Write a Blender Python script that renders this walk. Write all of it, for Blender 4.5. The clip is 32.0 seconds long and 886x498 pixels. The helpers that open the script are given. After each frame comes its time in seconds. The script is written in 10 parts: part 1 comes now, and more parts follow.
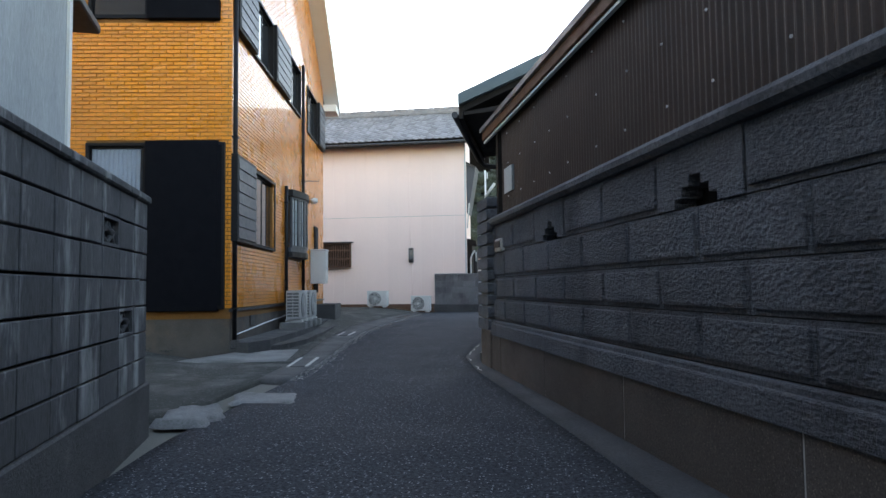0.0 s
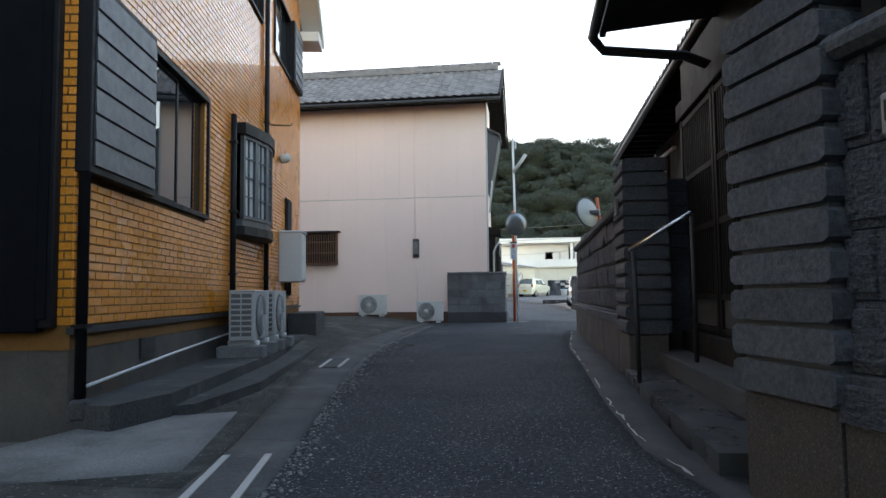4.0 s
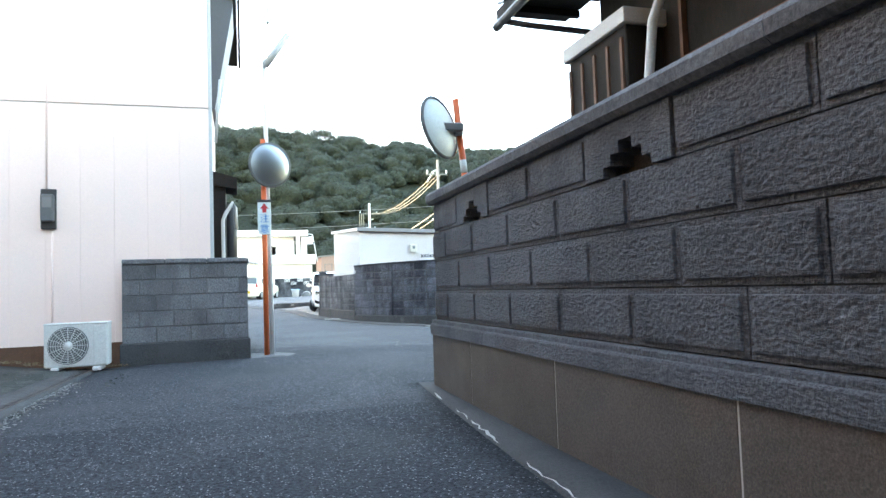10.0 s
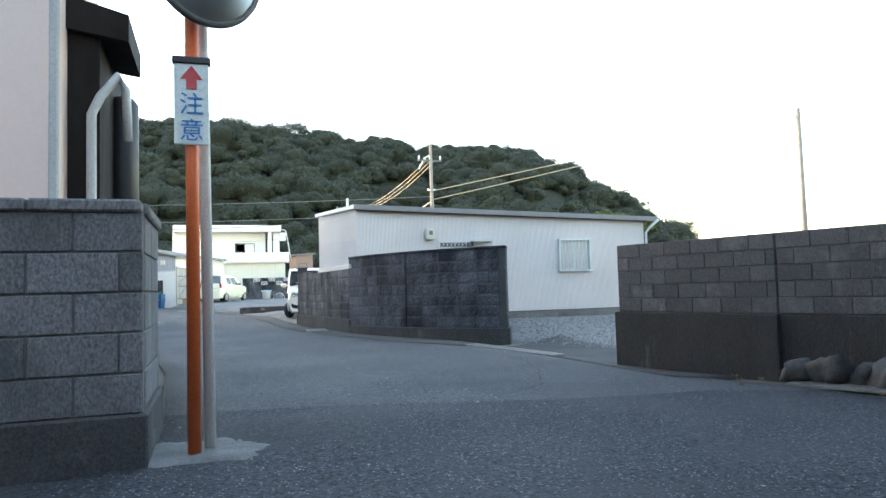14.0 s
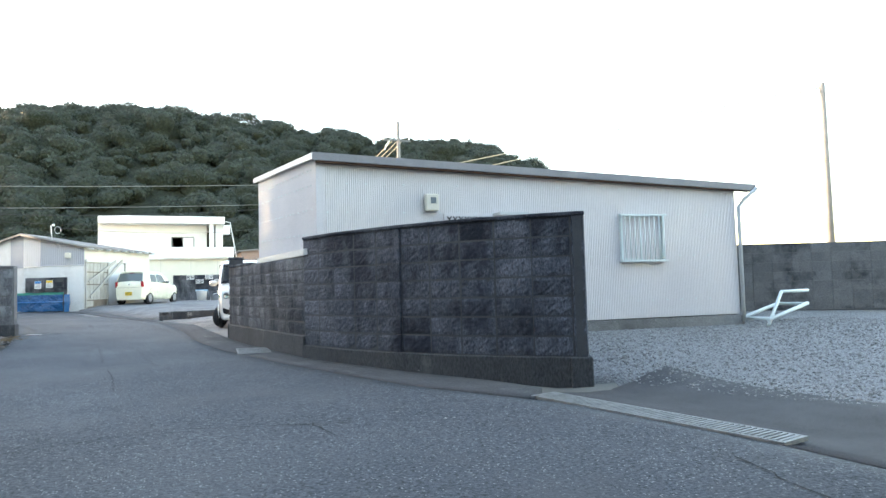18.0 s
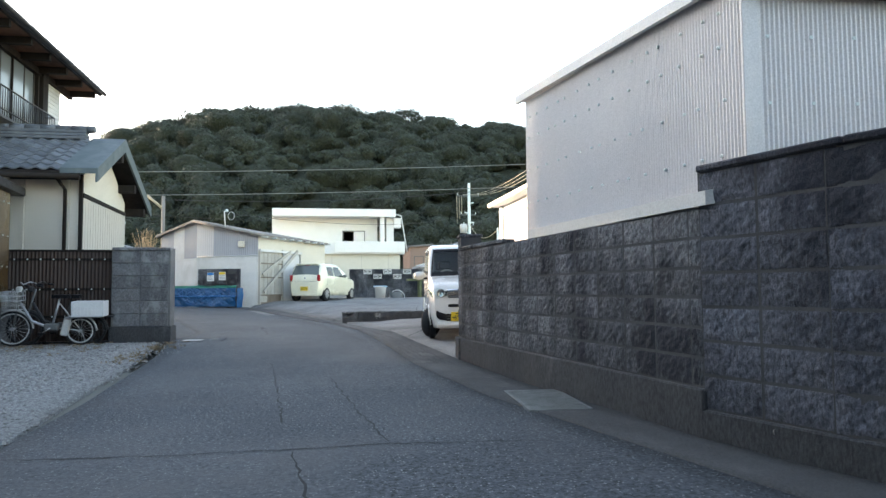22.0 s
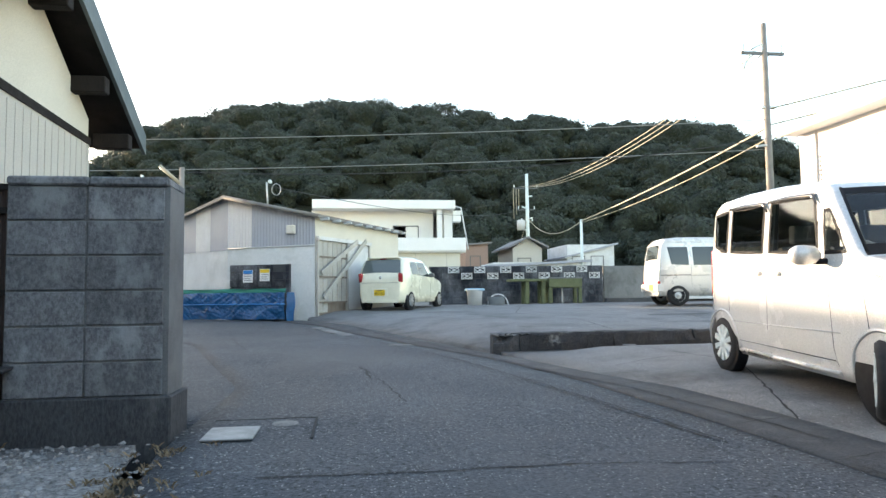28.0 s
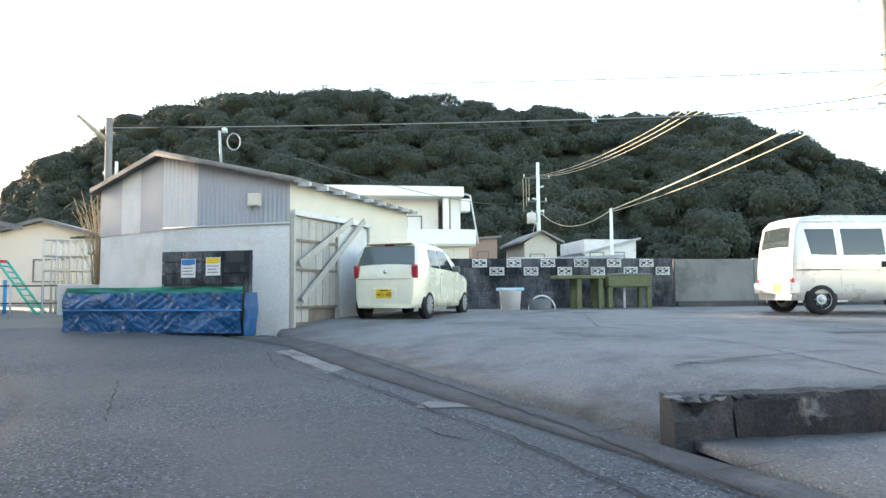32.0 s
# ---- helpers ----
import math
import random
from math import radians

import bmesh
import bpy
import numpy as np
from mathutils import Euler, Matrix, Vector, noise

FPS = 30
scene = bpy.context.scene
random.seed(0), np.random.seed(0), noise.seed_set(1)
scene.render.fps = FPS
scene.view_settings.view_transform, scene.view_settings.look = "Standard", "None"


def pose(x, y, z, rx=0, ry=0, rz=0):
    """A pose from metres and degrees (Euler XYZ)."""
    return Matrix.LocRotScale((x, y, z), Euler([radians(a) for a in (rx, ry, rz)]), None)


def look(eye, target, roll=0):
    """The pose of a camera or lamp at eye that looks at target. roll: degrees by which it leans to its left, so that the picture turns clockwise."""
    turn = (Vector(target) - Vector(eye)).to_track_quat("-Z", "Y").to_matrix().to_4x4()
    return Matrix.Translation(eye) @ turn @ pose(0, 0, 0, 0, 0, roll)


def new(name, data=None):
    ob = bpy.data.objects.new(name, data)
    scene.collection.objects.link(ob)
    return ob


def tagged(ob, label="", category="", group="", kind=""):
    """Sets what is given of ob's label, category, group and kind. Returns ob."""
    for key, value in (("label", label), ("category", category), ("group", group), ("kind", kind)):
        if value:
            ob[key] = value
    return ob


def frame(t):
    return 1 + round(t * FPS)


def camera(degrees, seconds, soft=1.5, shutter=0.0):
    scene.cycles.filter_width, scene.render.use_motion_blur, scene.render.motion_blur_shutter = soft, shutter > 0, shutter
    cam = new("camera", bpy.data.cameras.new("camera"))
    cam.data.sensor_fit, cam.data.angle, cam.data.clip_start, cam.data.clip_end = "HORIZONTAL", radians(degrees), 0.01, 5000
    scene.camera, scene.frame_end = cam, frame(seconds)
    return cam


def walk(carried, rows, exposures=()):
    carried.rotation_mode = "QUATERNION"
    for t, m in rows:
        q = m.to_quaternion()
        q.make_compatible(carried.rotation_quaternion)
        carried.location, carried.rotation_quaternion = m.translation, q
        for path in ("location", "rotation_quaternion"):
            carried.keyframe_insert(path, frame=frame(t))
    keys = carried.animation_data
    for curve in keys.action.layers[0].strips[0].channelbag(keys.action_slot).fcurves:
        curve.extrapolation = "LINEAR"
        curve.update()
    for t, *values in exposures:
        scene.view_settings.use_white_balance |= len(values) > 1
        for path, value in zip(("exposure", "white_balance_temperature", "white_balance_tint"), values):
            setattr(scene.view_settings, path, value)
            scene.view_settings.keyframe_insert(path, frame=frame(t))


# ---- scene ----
cam = camera(66.7, 32.0)
METRES, EYE, TILT, LEAN, TURN = 50.0, 1.08, 0.0, 0.0, 9.0
ROWS = [
    (0.0, 0.0, 0.0, 0.0, 0.04, 3.24, 0.66),
    (0.5, -0.0028, 0.014, -0.0012, -0.27, 3.59, 0.74),
    (1.0, -0.0066, 0.0319, -0.0, 0.32, 3.34, 0.61),
    (1.5, -0.0076, 0.0467, -0.0009, -0.1, 3.65, 0.78),
    (2.0, -0.0102, 0.0651, 0.0002, -0.13, 3.32, 0.72),
    (2.5, -0.0117, 0.0801, -0.0012, -1.34, 3.68, 0.77),
    (4.5, -0.0237, 0.1434, -0.0022, -1.44, 3.79, 0.63),
    (5.0, -0.0269, 0.1616, -0.001, -1.43, 3.49, 0.59),
    (5.5, -0.0274, 0.1759, -0.0022, -3.99, 3.81, 0.77),
    (6.0, -0.0286, 0.194, -0.0009, -4.73, 3.45, 0.83),
    (6.5, -0.0284, 0.2091, -0.002, -7.12, 3.72, 0.97),
    (7.0, -0.0278, 0.2259, -0.0011, -7.85, 3.36, 0.94),
    (7.5, -0.0255, 0.2397, -0.0019, -13.48, 3.55, 1.36),
    (8.0, -0.0229, 0.2561, -0.0008, -14.22, 3.28, 1.39),
    (8.5, -0.0185, 0.2689, -0.0021, -21.2, 3.46, 1.76),
    (9.0, -0.0143, 0.2865, -0.0002, -22.08, 3.14, 1.83),
    (9.5, -0.011, 0.298, -0.0023, -24.67, 3.46, 2.04),
    (10.0, -0.007, 0.3176, -0.0002, -25.49, 3.18, 1.97),
    (10.5, -0.0051, 0.3302, -0.0022, -26.15, 3.53, 1.87),
    (11.0, -0.0021, 0.35, -0.0006, -26.0, 3.17, 1.79),
    (11.5, 0.0011, 0.3627, -0.0023, -26.42, 3.49, 1.93),
    (12.0, 0.0046, 0.3815, -0.0009, -26.38, 3.26, 1.67),
    (12.5, 0.0084, 0.3944, -0.0025, -26.86, 3.57, 1.79),
    (13.0, 0.013, 0.4125, -0.0009, -26.79, 3.29, 1.68),
    (13.5, 0.0171, 0.4249, -0.0022, -27.84, 3.61, 1.72),
    (14.0, 0.0217, 0.4424, -0.0005, -27.84, 3.31, 1.68),
    (14.5, 0.0254, 0.4545, -0.002, -28.68, 3.61, 1.71),
    (16.5, 0.0454, 0.5126, -0.0019, -31.02, 3.65, 1.61),
    (17.0, 0.0528, 0.5295, -0.0007, -31.34, 3.25, 1.57),
    (17.5, 0.0579, 0.5416, -0.002, -32.04, 3.55, 1.62),
    (18.0, 0.0632, 0.559, -0.0005, -31.78, 3.2, 1.56),
    (18.5, 0.0654, 0.5727, -0.0023, -31.77, 3.46, 1.55),
    (19.0, 0.0679, 0.5912, -0.0011, -29.53, 3.27, 1.2),
    (19.5, 0.0696, 0.604, -0.0029, -29.45, 3.59, 1.28),
    (20.0, 0.0708, 0.6229, -0.0013, -27.08, 3.32, 1.03),
    (20.5, 0.072, 0.637, -0.0025, -26.48, 3.61, 1.08),
    (21.0, 0.0722, 0.6547, -0.0009, -22.54, 3.37, 0.66),
    (21.5, 0.0729, 0.668, -0.0026, -21.82, 3.71, 0.76),
    (22.0, 0.0732, 0.6855, -0.0008, -18.95, 3.45, 0.45),
    (22.5, 0.0732, 0.6979, -0.0024, -18.77, 3.78, 0.58),
    (23.0, 0.0717, 0.7148, -0.0009, -16.88, 3.57, 0.34),
    (23.5, 0.0697, 0.7276, -0.0023, -16.85, 3.92, 0.44),
    (24.0, 0.0669, 0.7447, -0.0008, -14.5, 3.63, 0.18),
    (24.5, 0.065, 0.7573, -0.0022, -14.36, 3.97, 0.27),
    (26.5, 0.0624, 0.8136, -0.0019, -14.91, 4.16, 0.45),
    (27.0, 0.063, 0.8313, -0.0001, -15.21, 3.86, 0.43),
    (27.5, 0.0647, 0.843, -0.0019, -16.37, 4.18, 0.63),
    (28.0, 0.0675, 0.8597, -0.0006, -16.9, 3.87, 0.72),
    (28.5, 0.0702, 0.8717, -0.0019, -18.11, 4.16, 0.85),
    (29.0, 0.0741, 0.8883, -0.0003, -18.45, 3.8, 0.82),
    (29.5, 0.078, 0.8998, -0.0017, -20.88, 4.04, 1.04),
    (30.0, 0.0824, 0.9165, -0.0003, -21.24, 3.68, 1.03),
    (30.5, 0.0859, 0.9286, -0.0014, -21.82, 3.98, 1.05),
    (31.0, 0.0875, 0.9458, -0.0, -21.04, 3.66, 0.88),
    (31.5, 0.088, 0.9593, -0.0009, -21.01, 4.0, 0.87),
    (32.0, 0.0872, 0.976, 0.0008, -17.39, 3.75, 0.45),
]
EXPOSURES = [(0.0, 3.4, 7150, 21), (2.0, 2.85, 7200, 21), (5.0, 2.95, 7350, 21), (7.0, 3.05, 7350, 20), (9.0, 3.85, 7150, 16), (10.3, 4.45, 7000, 15), (11.0, 4.35, 6950, 15), (12.0, 3.8, 6950, 15), (13.0, 3.8, 6980, 16), (14.0, 3.55, 7000, 16), (17.0, 3.6, 7050, 17), (19.0, 3.75, 7050, 17), (20.0, 3.8, 7050, 17), (22.0, 3.1, 7100, 18), (24.0, 3.05, 7100, 18), (28.0, 3.05, 7000, 17), (30.7, 3.55, 6900, 17), (32.0, 3.2, 6850, 17)]
walk(cam, [(t, pose(0, 0, EYE, TILT, LEAN, TURN) @ pose(METRES * x, METRES * y, METRES * z, 90 + pitch, roll, yaw)) for t, x, y, z, yaw, pitch, roll in ROWS], EXPOSURES)

# ---- sky and sun ----
SUN_YAW, SUN_UP = 45.0, 7.0  # degrees to the left of +y, and above the horizon
world = bpy.data.worlds.new("sky")
scene.world = world
world.use_nodes = True
wt = world.node_tree
sky = wt.nodes.new("ShaderNodeTexSky")
sky.sky_type = "NISHITA"
sky.sun_disc = False
sky.sun_elevation, sky.sun_rotation = radians(SUN_UP), radians(-SUN_YAW)
sky.air_density, sky.dust_density, sky.ozone_density = 1.0, 0.7, 1.0
wt.links.new(sky.outputs[0], wt.nodes["Background"].inputs[0])
wt.nodes["Background"].inputs[1].default_value = 0.15
sun = new("sun", bpy.data.lights.new("sun", "SUN"))
sun.data.energy, sun.data.angle, sun.data.color = 2.0, radians(0.6), (1.0, 0.86, 0.66)
sx, sy, sz = -math.sin(radians(SUN_YAW)), math.cos(radians(SUN_YAW)), math.tan(radians(SUN_UP))
sun.matrix_world = look((sx * 60, sy * 60 + 45, sz * 60), (0, 45, 0))


# ---- mesh helpers ----
def part(name, bm, material, parent=None, label="", m=None):
    """Links a bmesh as one mesh object under a thing or a part."""
    data = bpy.data.meshes.new(name)
    bm.to_mesh(data)
    bm.free()
    data.materials.append(material)
    ob = new(name, data)
    ob.parent = parent
    if m is not None:
        ob.matrix_basis = m
    return tagged(ob, label)


def raw(name, verts, faces, material, parent=None, label="", smooth=False):
    data = bpy.data.meshes.new(name)
    data.from_pydata(verts, [], faces)
    data.materials.append(material)
    if smooth:
        data.polygons.foreach_set("use_smooth", [True] * len(data.polygons))
    data.update()
    ob = new(name, data)
    ob.parent = parent
    return tagged(ob, label)


def shared(name, data, parent, m):
    """A piece: an object of its own on a mesh that alike pieces share."""
    ob = new(name, data)
    ob.parent = parent
    ob.matrix_basis = m
    return ob


def piece_mesh(name, bm, material):
    data = bpy.data.meshes.new(name)
    bm.to_mesh(data)
    bm.free()
    data.materials.append(material)
    return data


def thing(name, label, category, m=None, group="", kind=""):
    ob = new(name)
    ob.empty_display_size = 0.2
    if m is not None:
        ob.matrix_basis = m
    return tagged(ob, label, category, group, kind)


def box(bm, x0, x1, y0, y1, z0, z1, bev=0.0, m=None, seg=1):
    v = [bm.verts.new(p) for p in ((x0, y0, z0), (x1, y0, z0), (x1, y1, z0), (x0, y1, z0), (x0, y0, z1), (x1, y0, z1), (x1, y1, z1), (x0, y1, z1))]
    f = [bm.faces.new([v[i] for i in q]) for q in ((3, 2, 1, 0), (4, 5, 6, 7), (0, 1, 5, 4), (1, 2, 6, 5), (2, 3, 7, 6), (3, 0, 4, 7))]
    if bev:
        r = bmesh.ops.bevel(bm, geom=list({e for q in f for e in q.edges}), offset=bev, segments=seg, profile=0.5, affect="EDGES")
        v = list({w for q in r["faces"] for w in q.verts} | {w for w in v if w.is_valid})
    if m is not None:
        bmesh.ops.transform(bm, matrix=m, verts=v)
    return bm


def bx(x0, x1, y0, y1, z0, z1, bev=0.0, m=None, seg=1):
    return box(bmesh.new(), x0, x1, y0, y1, z0, z1, bev, m, seg)


def tube(bm, points, r, seg=8, ends=True):
    """A round bar along points; r may be one radius a point."""
    pts = [Vector(p) for p in points]
    rr = r if isinstance(r, (list, tuple)) else [r] * len(pts)
    rings, side = [], None
    for i, p in enumerate(pts):
        d = (pts[min(i + 1, len(pts) - 1)] - pts[max(i - 1, 0)]).normalized()
        if side is None:
            side = d.cross(Vector((0, 0, 1)) if abs(d.z) < 0.9 else Vector((1, 0, 0))).normalized()
        side = (side - d * side.dot(d)).normalized()
        up = d.cross(side)
        rings.append([bm.verts.new(p + (side * math.cos(a) + up * math.sin(a)) * rr[i]) for a in (2 * math.pi * k / seg for k in range(seg))])
    for a, b in zip(rings, rings[1:]):
        for k in range(seg):
            bm.faces.new((a[k], a[(k + 1) % seg], b[(k + 1) % seg], b[k])).smooth = True
    if ends:
        bm.faces.new(rings[0][::-1])
        bm.faces.new(rings[-1])
    return bm


def tb(points, r, seg=8):
    return tube(bmesh.new(), points, r, seg)


def lathe(bm, prof, seg=24, m=None):
    """Turns a profile of (radius, height) about z."""
    rings, vs = [], []
    for r, z in prof:
        if r < 1e-5:
            ring = [bm.verts.new((0, 0, z))]
        else:
            ring = [bm.verts.new((r * math.cos(2 * math.pi * k / seg), r * math.sin(2 * math.pi * k / seg), z)) for k in range(seg)]
        rings.append(ring)
        vs += ring
    for a, b in zip(rings, rings[1:]):
        for k in range(seg):
            n = (k + 1) % seg
            if len(a) == 1 and len(b) > 1:
                bm.faces.new((a[0], b[n], b[k])).smooth = True
            elif len(b) == 1 and len(a) > 1:
                bm.faces.new((a[k], a[n], b[0])).smooth = True
            elif len(a) > 1:
                bm.faces.new((a[k], a[n], b[n], b[k])).smooth = True
    if m is not None:
        bmesh.ops.transform(bm, matrix=m, verts=vs)
    return bm


def prism(bm, pts, a0, a1, axis="y", m=None):
    """A polygon pushed along an axis. pts are (x, z) for y, (x, y) for z, (y, z) for x."""
    def at(p, a):
        return {"y": (p[0], a, p[1]), "z": (p[0], p[1], a), "x": (a, p[0], p[1])}[axis]
    lo, hi = [bm.verts.new(at(p, a0)) for p in pts], [bm.verts.new(at(p, a1)) for p in pts]
    n = len(pts)
    fs = [bm.faces.new(lo), bm.faces.new(hi[::-1])]
    fs += [bm.faces.new((lo[i], hi[i], hi[(i + 1) % n], lo[(i + 1) % n])) for i in range(n)]
    bmesh.ops.recalc_face_normals(bm, faces=fs)
    if m is not None:
        bmesh.ops.transform(bm, matrix=m, verts=lo + hi)
    return bm


def holed(bm, x0, x1, z0, z1, y0, y1, holes):
    """An upright slab in x and z with rectangular openings (x0, x1, z0, z1)."""
    xs = sorted({x0, x1, *[v for q in holes for v in q[:2] if x0 < v < x1]})
    zs = sorted({z0, z1, *[v for q in holes for v in q[2:] if z0 < v < z1]})
    for xa, xb in zip(xs, xs[1:]):
        run = None
        for za, zb in zip(zs, zs[1:]):
            cut = any(q[0] < (xa + xb) / 2 < q[1] and q[2] < (za + zb) / 2 < q[3] for q in holes)
            if cut:
                if run:
                    box(bm, xa, xb, y0, y1, *run)
                run = None
            else:
                run = (run[0], zb) if run else (za, zb)
        if run:
            box(bm, xa, xb, y0, y1, *run)
    bmesh.ops.remove_doubles(bm, verts=bm.verts, dist=1e-5)
    return bm


def corrugated(length, height, pitch=0.076, depth=0.018, steps=6, slope=0.0):
    """A corrugated sheet in x and z, ribs upright, its face towards -y. slope: rise of the top edge along x."""
    n = max(2, int(length / pitch * steps))
    verts, faces = [], []
    for i in range(n + 1):
        x = length * i / n
        y = -depth * 0.5 * math.sin(2 * math.pi * x / pitch)
        verts += [(x, y, 0), (x, y, height + slope * x), (x, y + 0.004, 0), (x, y + 0.004, height + slope * x)]
    for i in range(n):
        a, b = 4 * i, 4 * i + 4
        faces += [(a, b, b + 1, a + 1), (b + 2, a + 2, a + 3, b + 3), (a + 1, b + 1, b + 3, a + 3), (a, a + 2, b + 2, b)]
    return verts, faces


# ---- materials ----
def material(name, color, rough=0.8, metal=0.0, color2=None, scale=6.0, mix=0.5, bump=0.0, bump_scale=80.0, vary=0.0, stains=None, stain_scale=1.2, stain_lo=0.5, stain_hi=0.75, stretch=(1, 1, 1), coat=0.0, alpha=1.0, ior=1.45, spec=0.5, island=False, grain=(0.35, 0.6, 1.35), fleck=None, hatch=0.0):
    """A procedural surface: two colours in a broad noise, fine grain, optional stains in world place, and variation from piece to piece."""
    mat = bpy.data.materials.new(name)
    mat.use_nodes = True
    nt = mat.node_tree
    bsdf = nt.nodes["Principled BSDF"]
    bsdf.inputs["Roughness"].default_value = rough
    bsdf.inputs["Metallic"].default_value = metal
    bsdf.inputs["Coat Weight"].default_value = coat
    bsdf.inputs["IOR"].default_value = ior
    bsdf.inputs["Specular IOR Level"].default_value = spec
    geo = nt.nodes.new("ShaderNodeNewGeometry")
    mapping = nt.nodes.new("ShaderNodeMapping")
    mapping.inputs["Scale"].default_value = stretch
    nt.links.new(geo.outputs["Position"], mapping.inputs["Vector"])

    def noise_tex(s, detail, rough_=0.6):
        n = nt.nodes.new("ShaderNodeTexNoise")
        n.inputs["Scale"].default_value, n.inputs["Detail"].default_value, n.inputs["Roughness"].default_value = s, detail, rough_
        nt.links.new(mapping.outputs[0], n.inputs["Vector"])
        return n.outputs["Fac"]

    def mixed(fac, a, b, mode="MIX"):
        m = nt.nodes.new("ShaderNodeMix")
        m.data_type, m.blend_type = "RGBA", mode
        for k, v in ((0, fac), (6, a), (7, b)):
            if hasattr(v, "is_linked"):
                nt.links.new(v, m.inputs[k])
            else:
                m.inputs[k].default_value = v if k == 0 else (*v[:3], 1)
        return m.outputs[2]

    def ramp(fac, lo, hi):
        r = nt.nodes.new("ShaderNodeMapRange")
        r.inputs[1].default_value, r.inputs[2].default_value = lo, hi
        nt.links.new(fac, r.inputs[0])
        return r.outputs[0]

    c2 = color2 or tuple(0.75 * v for v in color)
    broad = ramp(noise_tex(scale, 6), 0.35, 0.68)
    scaled = nt.nodes.new("ShaderNodeMath")
    scaled.operation = "MULTIPLY"
    scaled.inputs[1].default_value = mix * 2 if mix <= 0.5 else 1.0
    nt.links.new(broad, scaled.inputs[0])
    col = mixed(scaled.outputs[0], color, c2)
    fine = noise_tex(bump_scale, 4, 0.7)
    col = mixed(grain[0], col, mixed(ramp(fine, 0.34, 0.66), tuple(grain[1] * v for v in color), tuple(min(1, grain[2] * v) for v in color)))
    if fleck:
        vor = nt.nodes.new("ShaderNodeTexVoronoi")
        vor.inputs["Scale"].default_value = fleck[1]
        nt.links.new(mapping.outputs[0], vor.inputs["Vector"])
        sep = nt.nodes.new("ShaderNodeSeparateColor")
        nt.links.new(vor.outputs["Color"], sep.inputs[0])
        few = ramp(sep.outputs[0], fleck[2], fleck[2] + 0.02)
        spot = ramp(vor.outputs["Distance"], 0.42, 0.3)
        both = nt.nodes.new("ShaderNodeMath")
        both.operation = "MULTIPLY"
        nt.links.new(few, both.inputs[0])
        nt.links.new(spot, both.inputs[1])
        col = mixed(both.outputs[0], col, fleck[0])
    if stains:
        st = ramp(noise_tex(stain_scale, 8, 0.7), stain_lo, stain_hi)
        col = mixed(st, col, stains)
    if vary:
        info = nt.nodes.new("ShaderNodeObjectInfo")
        src = geo.outputs["Random Per Island"] if island else info.outputs["Random"]
        hsv = nt.nodes.new("ShaderNodeHueSaturation")
        mr = nt.nodes.new("ShaderNodeMapRange")
        mr.inputs[3].default_value, mr.inputs[4].default_value = 1 - vary, 1 + vary
        nt.links.new(src, mr.inputs[0])
        nt.links.new(mr.outputs[0], hsv.inputs["Value"])
        nt.links.new(col, hsv.inputs["Color"])
        col = hsv.outputs[0]
    nt.links.new(col, bsdf.inputs["Base Color"])
    rr = nt.nodes.new("ShaderNodeMapRange")
    rr.inputs[3].default_value, rr.inputs[4].default_value = max(0, rough - 0.08), min(1, rough + 0.08)
    nt.links.new(broad, rr.inputs[0])
    nt.links.new(rr.outputs[0], bsdf.inputs["Roughness"])
    if bump:
        b = nt.nodes.new("ShaderNodeBump")
        b.inputs["Strength"].default_value, b.inputs["Distance"].default_value = 1.0, bump
        if hatch:
            wave = nt.nodes.new("ShaderNodeTexNoise")
            wave.inputs["Scale"].default_value, wave.inputs["Detail"].default_value, wave.inputs["Roughness"].default_value = hatch, 2.0, 0.5
            flat = nt.nodes.new("ShaderNodeMapping")
            flat.inputs["Rotation"].default_value = (radians(35), 0, 0)
            flat.inputs["Scale"].default_value = (0.6, 0.75, 2.0)
            nt.links.new(geo.outputs["Position"], flat.inputs["Vector"])
            nt.links.new(flat.outputs[0], wave.inputs["Vector"])
            total = nt.nodes.new("ShaderNodeMath")
            nt.links.new(fine, total.inputs[0])
            nt.links.new(wave.outputs["Fac"], total.inputs[1])
            nt.links.new(total.outputs[0], b.inputs["Height"])
        else:
            nt.links.new(fine, b.inputs["Height"])
        nt.links.new(b.outputs[0], bsdf.inputs["Normal"])
    return mat


def glass(name, rough=0.02, see=0.5, back=(0.03, 0.035, 0.04), ior=1.75):
    """A window pane: a mirror-like film over a dark or see-through body, by Fresnel gloss."""
    mat = bpy.data.materials.new(name)
    mat.use_nodes = True
    nt = mat.node_tree
    bsdf = nt.nodes["Principled BSDF"]
    bsdf.inputs["Base Color"].default_value = (*back, 1)
    bsdf.inputs["Roughness"].default_value = rough
    bsdf.inputs["IOR"].default_value = ior
    bsdf.inputs["Transmission Weight"].default_value = see
    return mat


